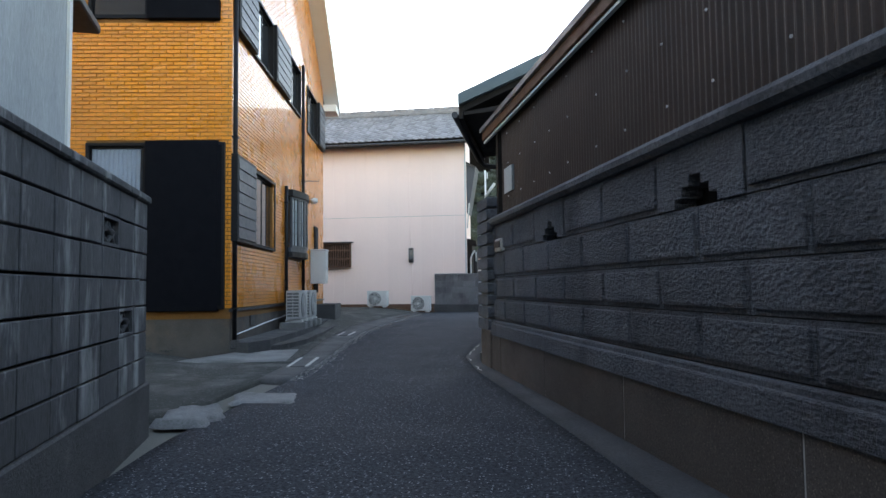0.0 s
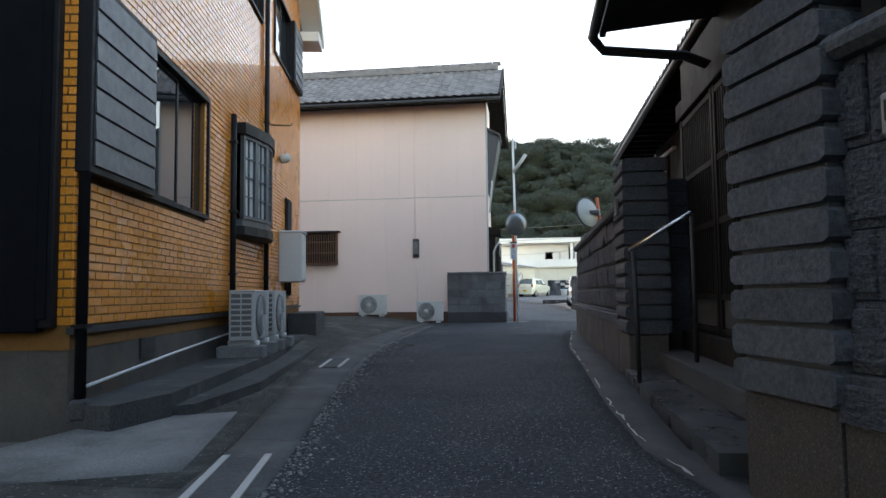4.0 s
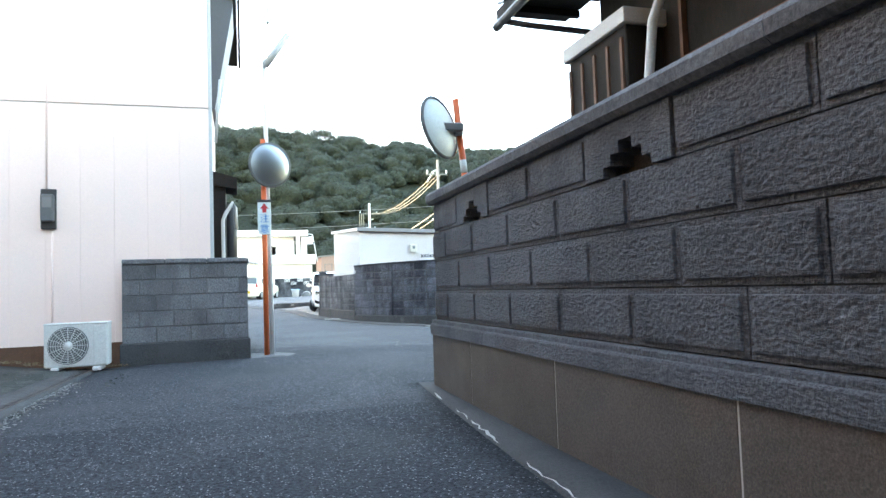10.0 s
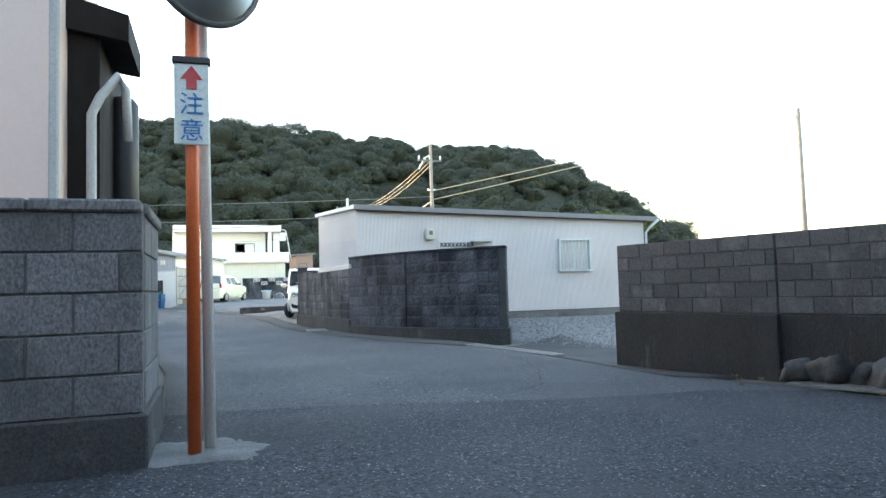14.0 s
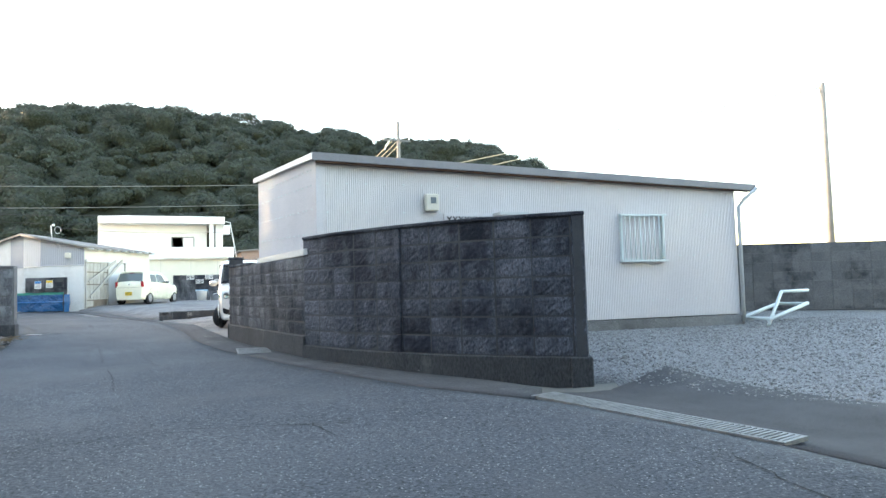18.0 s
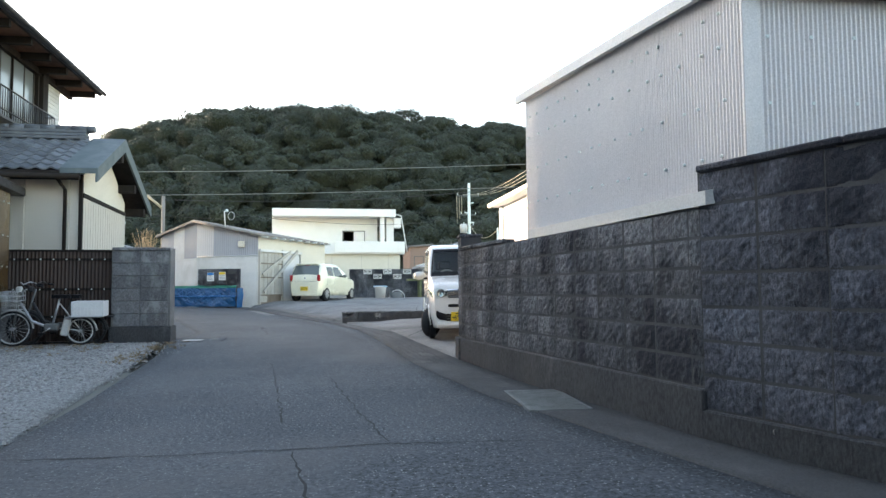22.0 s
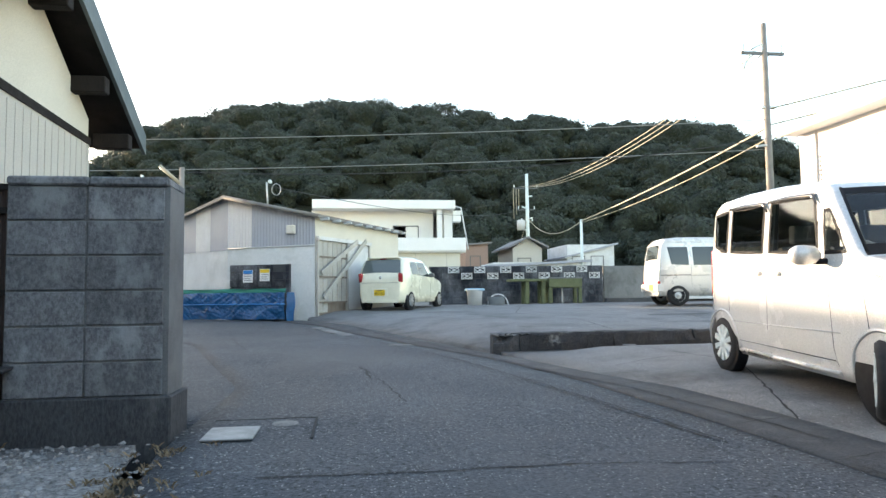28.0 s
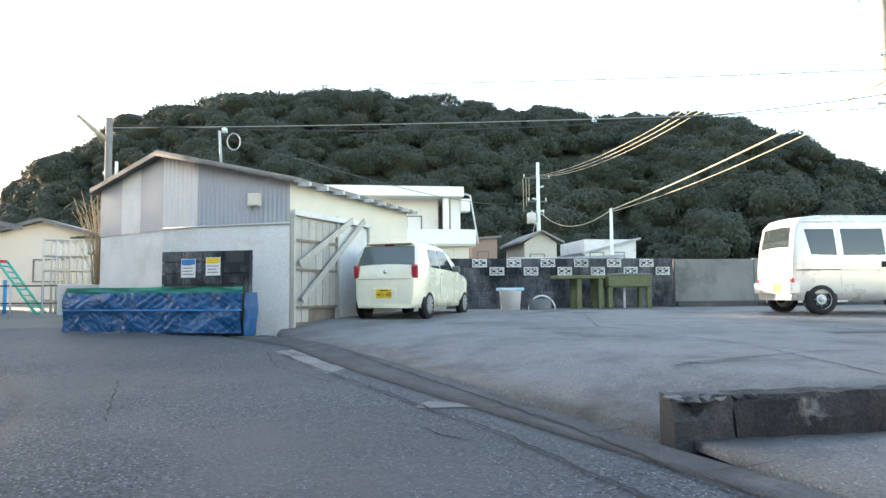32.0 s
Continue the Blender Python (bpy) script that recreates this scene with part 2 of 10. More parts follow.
def clear_glass(name, tint):
    """A thin see-through pane: tinted, with a gloss that grows towards grazing views."""
    mat = bpy.data.materials.new(name)
    mat.use_nodes = True
    nt = mat.node_tree
    nt.nodes.remove(nt.nodes["Principled BSDF"])
    through_, gloss, mixer = nt.nodes.new("ShaderNodeBsdfTransparent"), nt.nodes.new("ShaderNodeBsdfGlossy"), nt.nodes.new("ShaderNodeMixShader")
    through_.inputs["Color"].default_value = (*tint, 1)
    gloss.inputs["Roughness"].default_value = 0.02
    weight, power, span = nt.nodes.new("ShaderNodeLayerWeight"), nt.nodes.new("ShaderNodeMath"), nt.nodes.new("ShaderNodeMapRange")
    weight.inputs["Blend"].default_value = 0.5
    power.operation = "POWER"
    power.inputs[1].default_value = 4.0
    span.inputs[3].default_value, span.inputs[4].default_value = 0.05, 1.0
    nt.links.new(weight.outputs["Facing"], power.inputs[0])
    nt.links.new(power.outputs[0], span.inputs[0])
    nt.links.new(span.outputs[0], mixer.inputs[0])
    nt.links.new(through_.outputs[0], mixer.inputs[1])
    nt.links.new(gloss.outputs[0], mixer.inputs[2])
    nt.links.new(mixer.outputs[0], nt.nodes["Material Output"].inputs["Surface"])
    return mat


def mirror(name):
    mat = bpy.data.materials.new(name)
    mat.use_nodes = True
    b = mat.node_tree.nodes["Principled BSDF"]
    b.inputs["Base Color"].default_value = (0.3, 0.33, 0.35, 1)
    b.inputs["Metallic"].default_value, b.inputs["Roughness"].default_value = 1.0, 0.28
    return mat


def plain(name, color, rough=0.5, metal=0.0, coat=0.0):
    return material(name, color, rough, metal, tuple(0.9 * v for v in color), 12.0, 0.3, 0.0, 60.0, coat=coat)


ASPHALT = material("asphalt", (0.042, 0.047, 0.053), 0.85, 0, (0.021, 0.0235, 0.027), 0.6, 0.5, 0.013, 38.0, stains=(0.07, 0.071, 0.074), stain_scale=0.35, stain_lo=0.48, stain_hi=0.72, grain=(0.9, 0.06, 2.4), fleck=((0.26, 0.265, 0.27), 60.0, 0.87))
# two darker copies of ASPHALT, with the alley's shade put into the colour
ASPHALT_MID = material("half_shaded_asphalt", (0.031, 0.0345, 0.04), 0.87, 0, (0.0175, 0.0195, 0.023), 0.7, 0.5, 0.014, 38.0, stains=(0.052, 0.054, 0.057), stain_scale=0.5, stain_lo=0.5, stain_hi=0.74, grain=(0.9, 0.06, 2.5), fleck=((0.24, 0.25, 0.26), 60.0, 0.86), spec=0.35)
ASPHALT_SHADED = material("shaded_asphalt", (0.026, 0.029, 0.034), 0.88, 0, (0.0145, 0.0165, 0.02), 0.9, 0.5, 0.016, 36.0, stains=(0.041, 0.043, 0.046), stain_scale=0.6, stain_lo=0.52, stain_hi=0.75, grain=(0.9, 0.06, 2.6), fleck=((0.24, 0.25, 0.26), 58.0, 0.84), spec=0.24)
CONCRETE = material("concrete", (0.19, 0.19, 0.185), 0.9, 0, (0.11, 0.11, 0.107), 1.6, 0.5, 0.006, 60.0, stains=(0.07, 0.075, 0.065), stain_scale=1.1, grain=(0.5, 0.5, 1.5))
CONCRETE_LOT = material("lot_concrete", (0.17, 0.168, 0.165), 0.9, 0, (0.1, 0.1, 0.1), 0.6, 0.5, 0.008, 55.0, stains=(0.06, 0.06, 0.06), stain_scale=0.7, stain_lo=0.48, stain_hi=0.7, grain=(0.6, 0.45, 1.55), fleck=((0.3, 0.3, 0.29), 45.0, 0.93))
STEP_TILE = material("step_tile", (0.06, 0.06, 0.062), 0.3, 0, (0.04, 0.04, 0.042), 2.0, 0.5, 0.002, 60.0, stains=(0.1, 0.1, 0.098), stain_scale=2.0, spec=0.6)
CONCRETE_DARK = material("dark_concrete", (0.06, 0.06, 0.061), 0.92, 0, (0.029, 0.03, 0.032), 1.8, 0.5, 0.008, 60.0, stains=(0.13, 0.128, 0.122), stain_scale=1.6, stain_lo=0.58, stain_hi=0.72, grain=(0.6, 0.45, 1.6))
MOSSY = material("mossy_ground", (0.038, 0.04, 0.036), 0.95, 0, (0.021, 0.027, 0.019), 3.0, 0.5, 0.012, 60.0, stains=(0.13, 0.13, 0.12), stain_scale=1.4, grain=(0.7, 0.4, 1.7), fleck=((0.2, 0.2, 0.19), 45.0, 0.9))
GRAVEL_BED = material("gravel_bed", (0.2, 0.2, 0.195), 0.95, 0, (0.08, 0.08, 0.08), 12.0, 0.5, 0.02, 38.0, grain=(0.8, 0.3, 1.8))
GRAVEL = material("gravel_stone", (0.25, 0.245, 0.235), 0.9, 0, (0.14, 0.138, 0.132), 6.0, 0.5, 0.003, 90.0, vary=0.45, island=True)
GROUND = material("far_ground", (0.13, 0.125, 0.11), 0.95, 0, (0.08, 0.085, 0.07), 0.2, 0.5)
BLOCK = material("concrete_block", (0.11, 0.11, 0.112), 0.95, 0, (0.06, 0.061, 0.064), 2.6, 0.5, 0.008, 55.0, vary=0.15, stains=(0.028, 0.029, 0.033), stain_scale=1.2, stain_lo=0.48, stain_hi=0.62, grain=(0.6, 0.45, 1.6))
BLOCK_DARK = material("weathered_block", (0.11, 0.115, 0.124), 0.95, 0, (0.05, 0.053, 0.06), 3.2, 0.5, 0.02, 46.0, vary=0.28, stains=(0.017, 0.0185, 0.025), stain_scale=1.5, stain_lo=0.42, stain_hi=0.6, stretch=(1, 1, 0.5), grain=(0.75, 0.25, 1.9))
BLOCK_BLACK = material("blackened_block", (0.07, 0.076, 0.092), 0.93, 0, (0.036, 0.04, 0.052), 3.2, 0.5, 0.02, 46.0, vary=0.25, stains=(0.014, 0.016, 0.024), stain_scale=1.3, stain_lo=0.43, stain_hi=0.6, stretch=(1, 1, 0.5), grain=(0.75, 0.25, 2.0))
BLOCK_PLAIN = material("grey_block", (0.15, 0.15, 0.155), 0.95, 0, (0.085, 0.086, 0.09), 2.2, 0.5, 0.006, 60.0, vary=0.2, stains=(0.062, 0.063, 0.067), stain_scale=1.8, stain_lo=0.46, stain_hi=0.7, stretch=(1, 1, 0.6), grain=(0.7, 0.4, 1.7))
MORTAR_DARK = material("dark_mortar", (0.03, 0.031, 0.034), 0.95, 0, (0.018, 0.019, 0.021), 2.0, 0.5)
MORTAR_GREY = material("grey_mortar", (0.062, 0.063, 0.066), 0.95, 0, (0.032, 0.033, 0.036), 2.0, 0.5)
MORTAR = material("mortar", (0.15, 0.15, 0.148), 0.95, 0, (0.06, 0.06, 0.061), 2.0, 0.5)
SPLIT = material("split_face_block", (0.094, 0.1, 0.112), 0.9, 0, (0.058, 0.062, 0.072), 1.5, 0.5, 0.023, 60.0, vary=0.14, stains=(0.03, 0.031, 0.036), stain_scale=1.1, stretch=(1, 1, 0.6), grain=(0.6, 0.5, 1.6), hatch=30.0)
STONE_PANEL = material("brown_stone_panel", (0.08, 0.066, 0.058), 0.6, 0, (0.05, 0.043, 0.039), 2.0, 0.5, 0.002, 90.0, vary=0.1, grain=(0.7, 0.4, 1.7), fleck=((0.17, 0.14, 0.12), 90.0, 0.8))
JOINT = plain("pale_joint", (0.42, 0.41, 0.39), 0.9)
BRICK = material("ochre_brick_siding", (0.75, 0.262, 0.021), 0.3, 0, (0.64, 0.212, 0.0165), 1.4, 0.5, 0.006, 60.0, vary=0.1, coat=0.55)
BRICK_ISLE = material("ochre_siding", (0.75, 0.262, 0.021), 0.3, 0, (0.64, 0.212, 0.0165), 1.4, 0.5, 0.006, 60.0, vary=0.1, island=True, coat=0.55)
BRICK_BACK = plain("siding_groove", (0.2, 0.085, 0.016), 0.8)
FOUNDATION = material("foundation_concrete", (0.09, 0.08, 0.07), 0.9, 0, (0.05, 0.045, 0.042), 2.0, 0.5, 0.003, 60.0, stains=(0.14, 0.1, 0.07), stain_scale=1.3)
BLACK_FRAME = material("black_frame", (0.01, 0.01, 0.012), 0.55, spec=0.2)
BLACK_PANEL = material("black_shutter", (0.005, 0.0055, 0.008), 0.8, spec=0.08)
GREY_SHUTTER = plain("grey_shutter", (0.06, 0.065, 0.075), 0.5)
GLASS = glass("window_glass", see=0.0, back=(0.02, 0.024, 0.028))
GLASS_PALE = glass("pale_window_glass", see=0.0, back=(0.16, 0.18, 0.19), rough=0.15)
CURTAIN = plain("white_curtain", (0.2, 0.23, 0.27), 0.95)
PINK = material("pink_panel", (0.87, 0.675, 0.595), 0.6, 0, (0.83, 0.65, 0.575), 0.7, 0.5, 0.001, 40.0, vary=0.01, grain=(0.2, 0.85, 1.1))
GREY_WALL = material("grey_render", (0.29, 0.305, 0.31), 0.9, 0, (0.21, 0.225, 0.235), 3.0, 0.5, 0.012, 45.0, stretch=(1, 1, 0.2), grain=(0.5, 0.7, 1.25))
WHITE_PAINT = material("white_paint", (0.72, 0.71, 0.69), 0.7, 0, (0.66, 0.65, 0.62), 1.0, 0.5)
WHITE_WALL = material("white_mortar", (0.62, 0.62, 0.61), 0.85, 0, (0.52, 0.52, 0.51), 1.2, 0.5, 0.003, 40.0, stains=(0.4, 0.4, 0.38), stain_scale=1.0)
CREAM = material("cream_wall", (0.6, 0.565, 0.48), 0.8, 0, (0.53, 0.495, 0.42), 1.0, 0.5)
BEIGE = material("beige_panel", (0.48, 0.445, 0.39), 0.7, 0, (0.43, 0.4, 0.35), 0.8, 0.5)
TILE = material("roof_tile", (0.105, 0.116, 0.13), 0.5, 0, (0.05, 0.057, 0.067), 3.0, 0.5, 0.003, 60.0, vary=0.3, island=True)
TILE_BROWN = material("brown_roof_tile", (0.2, 0.19, 0.19), 0.5, 0, (0.12, 0.115, 0.115), 3.0, 0.5, 0.003, 60.0, vary=0.3, island=True)
DARK_WOOD = material("dark_wood", (0.02, 0.016, 0.014), 0.75, 0, (0.012, 0.01, 0.009), 5.0, 0.5, 0.002, 60.0, stretch=(1, 1, 0.3), spec=0.2)
BROWN_WOOD = material("brown_wood", (0.13, 0.062, 0.035), 0.7, 0, (0.08, 0.04, 0.025), 6.0, 0.5, 0.002, 60.0)
BROWN_SHEET = material("brown_corrugated", (0.04, 0.022, 0.016), 0.6, 0, (0.028, 0.017, 0.013), 1.2, 0.5, stains=(0.03, 0.022, 0.02), stain_scale=1.4)
AMBER_SHEET = material("amber_corrugated", (0.06, 0.034, 0.014), 0.3, 0, (0.035, 0.02, 0.01), 1.2, 0.5)
WHITE_SHEET = material("white_corrugated", (0.58, 0.55, 0.545), 0.4, 0.0, (0.52, 0.49, 0.49), 1.0, 0.5, coat=0.2)
GREY_SHEET = material("grey_sheet", (0.33, 0.34, 0.37), 0.6, 0, (0.27, 0.28, 0.31), 1.0, 0.5)
STEEL = material("galvanised_steel", (0.42, 0.43, 0.44), 0.45, 0.6, (0.33, 0.34, 0.35), 8.0, 0.5)
PALE_STEEL = plain("pale_grey_metal", (0.48, 0.49, 0.48), 0.5)
DARK_METAL = plain("dark_metal", (0.03, 0.03, 0.032), 0.5)
GREEN_METAL = material("verdigris_flashing", (0.095, 0.12, 0.124), 0.6, 0.1, (0.065, 0.085, 0.09), 3.0, 0.5)
ORANGE = material("orange_paint", (0.62, 0.12, 0.03), 0.45, 0, (0.5, 0.1, 0.03), 5.0, 0.5)
RED = plain("red_paint", (0.5, 0.03, 0.04), 0.45)
MIRROR = mirror("mirror_face")
AC_WHITE = plain("appliance_white", (0.6, 0.6, 0.57), 0.5)
AC_GREY = plain("appliance_grey", (0.11, 0.115, 0.115), 0.6)
WHITE_PLASTIC = plain("white_plastic", (0.65, 0.65, 0.64), 0.5)
YELLOW_PLATE = plain("yellow_plate", (0.75, 0.5, 0.03), 0.4)
BLACK_INK = plain("black_ink", (0.015, 0.015, 0.015), 0.6)
BLUE_INK = plain("blue_ink", (0.02, 0.2, 0.5), 0.6)
SIGN_WHITE = plain("sign_white", (0.6, 0.66, 0.64), 0.5)
TARP = material("blue_tarp", (0.008, 0.065, 0.17), 0.16, 0, (0.016, 0.11, 0.26), 2.6, 0.5, 0.012, 16.0, stains=(0.07, 0.17, 0.3), stain_scale=4.0, stain_lo=0.62, stain_hi=0.75, grain=(0.5, 0.6, 1.5))
GREEN_NET = plain("green_net", (0.02, 0.2, 0.15), 0.7)
TEAL_PAINT = plain("teal_paint", (0.05, 0.45, 0.33), 0.5)
CAR_WHITE = material("pearl_white_paint", (0.64, 0.63, 0.6), 0.25, 0.0, (0.62, 0.61, 0.58), 2.0, 0.3, coat=1.0)
CAR_CREAM = material("cream_car_paint", (0.72, 0.695, 0.54), 0.28, 0.0, (0.7, 0.675, 0.52), 2.0, 0.3, coat=1.0)
CAR_SILVER = material("silver_car_paint", (0.58, 0.56, 0.52), 0.3, 0.25, (0.56, 0.54, 0.5), 2.0, 0.3, coat=0.8)
CAR_GLASS = glass("car_glass", see=0.0, back=(0.03, 0.04, 0.042), ior=1.5)
CLEAR_GLASS = clear_glass("clear_car_glass", (0.82, 0.88, 0.85))
TINTED_GLASS = clear_glass("tinted_car_glass", (0.2, 0.21, 0.21))
DARK_TRIM = plain("dark_cabin_trim", (0.16, 0.155, 0.14), 0.9)
DASH_GREY = plain("dashboard_grey", (0.3, 0.29, 0.26), 0.7)
SEAT_CLOTH = plain("seat_cloth", (0.06, 0.062, 0.062), 0.95)
VISOR = glass("smoked_visor", see=0.0, back=(0.05, 0.05, 0.05), rough=0.1)
RUBBER = plain("tyre_rubber", (0.015, 0.015, 0.016), 0.85)
ALLOY = plain("wheel_silver", (0.42, 0.42, 0.415), 0.35, 0.5)
CHROME = plain("chrome", (0.6, 0.6, 0.6), 0.15, 1.0)
TAIL_RED = plain("tail_lamp_red", (0.35, 0.015, 0.02), 0.2, coat=1.0)
LAMP_CLEAR = plain("clear_lamp", (0.3, 0.31, 0.32), 0.22, 0.75, coat=1.0)
POLE_CONCRETE = material("pole_concrete", (0.22, 0.2, 0.18), 0.85, 0, (0.15, 0.14, 0.125), 3.0, 0.5)
WIRE = plain("cable_black", (0.03, 0.03, 0.03), 0.6)
# warm pale cable copy, with the low sun on it put into the colour
WIRE_SUNLIT = plain("cable_sunlit", (0.36, 0.32, 0.23), 0.6)
LEAF = material("forest_leaf", (0.033, 0.045, 0.029), 0.75, 0, (0.012, 0.019, 0.014), 0.12, 0.5, vary=0.35, island=True)
TRUNK = material("bark", (0.1, 0.08, 0.06), 0.9, 0, (0.06, 0.05, 0.04), 6.0, 0.5)
DRY = material("dry_plant", (0.2, 0.145, 0.085), 0.9, 0, (0.13, 0.1, 0.06), 6.0, 0.5, vary=0.3, island=True)

BLOCK_STREAKED = material("damp_block", (0.058, 0.06, 0.063), 0.95, 0, (0.028, 0.029, 0.033), 2.0, 0.5, 0.005, 60.0, vary=0.16, stains=(0.24, 0.25, 0.25), stain_scale=3.2, stain_lo=0.51, stain_hi=0.66, stretch=(1, 1, 0.25), grain=(0.5, 0.5, 1.5))
# darker than LEAF: the shade between leaves is put into this colour
LEAF_CORE = material("shaded_forest_mass", (0.022, 0.028, 0.015), 0.9, 0, (0.009, 0.013, 0.008), 0.5, 0.5, 0.3, 2.6, grain=(0.75, 0.25, 1.6))
CRACK = plain("crack_dirt", (0.018, 0.018, 0.019), 0.95)
RUST = material("rusty_steel", (0.07, 0.055, 0.048), 0.7, 0.3, (0.04, 0.035, 0.032), 6.0, 0.5)
GRATE = material("grate_steel", (0.21, 0.215, 0.21), 0.55, 0.2, (0.13, 0.135, 0.13), 8.0, 0.5)
BLACK_CONCRETE = material("black_stained_concrete", (0.035, 0.035, 0.037), 0.95, 0, (0.016, 0.016, 0.018), 1.6, 0.5, 0.006, 60.0, stains=(0.11, 0.11, 0.108), stain_scale=2.4, stain_lo=0.6, stain_hi=0.75, stretch=(1, 1, 0.3), grain=(0.6, 0.4, 1.6))
# pale back stands for a curtain and the bright reflection in the panes
CURTAIN_REFLECTION = glass("curtain_reflection_glass", see=0.0, back=(0.42, 0.46, 0.48), rough=0.08)
GUTTER = material("gutter_concrete", (0.07, 0.071, 0.072), 0.9, 0, (0.043, 0.044, 0.044), 1.4, 0.5, 0.006, 55.0, stains=(0.13, 0.13, 0.127), stain_scale=1.2, stain_lo=0.52, stain_hi=0.72, grain=(0.6, 0.45, 1.6))
KERB = material("kerb_concrete", (0.045, 0.046, 0.048), 0.9, 0, (0.027, 0.028, 0.03), 1.4, 0.5, 0.006, 55.0, grain=(0.6, 0.45, 1.6))
SPLIT_PLAIN = material("rough_coping", (0.085, 0.09, 0.1), 0.9, 0, (0.06, 0.062, 0.067), 2.2, 0.5, 0.008, 34.0, vary=0.14, stains=(0.035, 0.036, 0.041), stain_scale=1.3, grain=(0.6, 0.5, 1.6))
KERB_STAINED = material("stained_kerb", (0.036, 0.036, 0.037), 0.92, 0, (0.016, 0.016, 0.017), 2.2, 0.5, 0.008, 45.0, stains=(0.2, 0.195, 0.18), stain_scale=2.0, stain_lo=0.6, stain_hi=0.7, grain=(0.6, 0.4, 1.6))
GREY_BOARD = material("grey_weathered_board", (0.075, 0.072, 0.068), 0.85, 0, (0.045, 0.043, 0.04), 4.0, 0.5, 0.003, 60.0, stretch=(1, 0.3, 1))
RUST_BOARD = material("rust_stained_board", (0.2, 0.17, 0.14), 0.85, 0, (0.11, 0.08, 0.06), 5.0, 0.5, 0.003, 60.0, stretch=(1, 1, 0.3))
PALE_BOARD = material("pale_board", (0.42, 0.4, 0.36), 0.8, 0, (0.26, 0.25, 0.22), 3.0, 0.5, 0.002, 60.0, stretch=(1, 1, 0.3))
FROSTED = glass("frosted_glass", see=0.0, back=(0.2, 0.21, 0.2), rough=0.3)
WORN_ROOF = material("worn_roof_sheet", (0.2, 0.19, 0.175), 0.8, 0, (0.11, 0.1, 0.095), 2.0, 0.5, 0.004, 40.0, stains=(0.06, 0.05, 0.045), stain_scale=3.0, stain_lo=0.55, stain_hi=0.7)
HATCH_GLASS = glass("pale_car_glass", see=0.0, back=(0.1, 0.12, 0.12), ior=1.55)
PIER_BLOCK = material("washed_block", (0.12, 0.12, 0.123), 0.95, 0, (0.05, 0.051, 0.053), 2.4, 0.5, 0.006, 50.0, vary=0.2, stains=(0.2, 0.205, 0.205), stain_scale=2.6, stain_lo=0.52, stain_hi=0.62, stretch=(1, 1, 0.7), grain=(0.65, 0.45, 1.6))
FASCIA = material("grey_fascia", (0.24, 0.232, 0.235), 0.85, 0, (0.18, 0.175, 0.178), 1.5, 0.5)
AC_DULL = plain("dull_appliance_grey", (0.4, 0.4, 0.385), 0.55)
WIRE_GREY = plain("cable_grey", (0.2, 0.2, 0.19), 0.6)
# base colour includes the shade at the wall foot; the stains are its own
PLINTH = material("stained_shaded_plinth", (0.042, 0.043, 0.045), 0.94, 0, (0.017, 0.018, 0.02), 1.6, 0.5, 0.008, 50.0, stains=(0.1, 0.1, 0.096), stain_scale=2.0, stain_lo=0.58, stain_hi=0.7, stretch=(1, 1, 0.4), grain=(0.65, 0.4, 1.7))
GATE_BLOCK = material("gate_block", (0.085, 0.088, 0.095), 0.95, 0, (0.042, 0.044, 0.05), 2.4, 0.5, 0.008, 50.0, vary=0.22, stains=(0.16, 0.168, 0.172), stain_scale=2.4, stain_lo=0.54, stain_hi=0.7, stretch=(1, 1, 0.7), grain=(0.65, 0.45, 1.6))


# ---- the lie of the ground ----
def ease(v, a, b):
    k = min(1.0, max(0.0, (v - a) / (b - a)))
    return k * k * (3 - 2 * k)


def lerp(v, table):
    for (a, p), (b, q) in zip(table, table[1:]):
        if v <= b:
            return p + (q - p) * min(1.0, max(0.0, (v - a) / (b - a)))
    return table[-1][1]


RISE = ((-60, 0.0), (30, 0.0), (36, -0.02), (44, 0.02), (47.6, 0.11), (53, 0.18), (57, 0.28), (61, 0.43), (65, 0.6), (75, 0.7), (160, 1.4), (400, 3.0))


def lot_side(x, y):
    """Metres to the right of the gutter that bounds the upper lot."""
    return (x - (-1.15)) * 0.92 + (y - 53.0) * 0.39


def height(x, y):
    z = lerp(y, RISE)
    z += 0.22 * ease(-x, 4.6, 7.0) * ease(y, 4, 9) * (1 - ease(y, 26, 34))
    z += 0.1 * ease(y, 19, 26) * (1 - ease(y, 27, 34)) * (1 - ease(x, -2.2, 1.5))
    z -= 0.14 * ease(x, 2.0, 3.5) * ease(y, 24, 30) * (1 - ease(y, 36, 40))
    z += 0.3 * ease(y, 33.2, 36.8) * ease(x, 3.0, 4.6) * (1 - ease(y, 41, 44)) * (1 - ease(x, 14, 20))
    z += 0.1 * ease(x, -0.7, 0.5) * ease(y, 46.4, 50.0) * (1 - ease(y, 52.4, 53.0))
    if y > 53.02:
        upper = min(0.69, 0.44 + max(0.0, y - 53.0) * (0.0195 + 0.0011 * min(8.0, max(0.0, x + 2))))
        z += max(0.0, upper - z) * ease(lot_side(x, y), -0.1, 1.5)
    return z


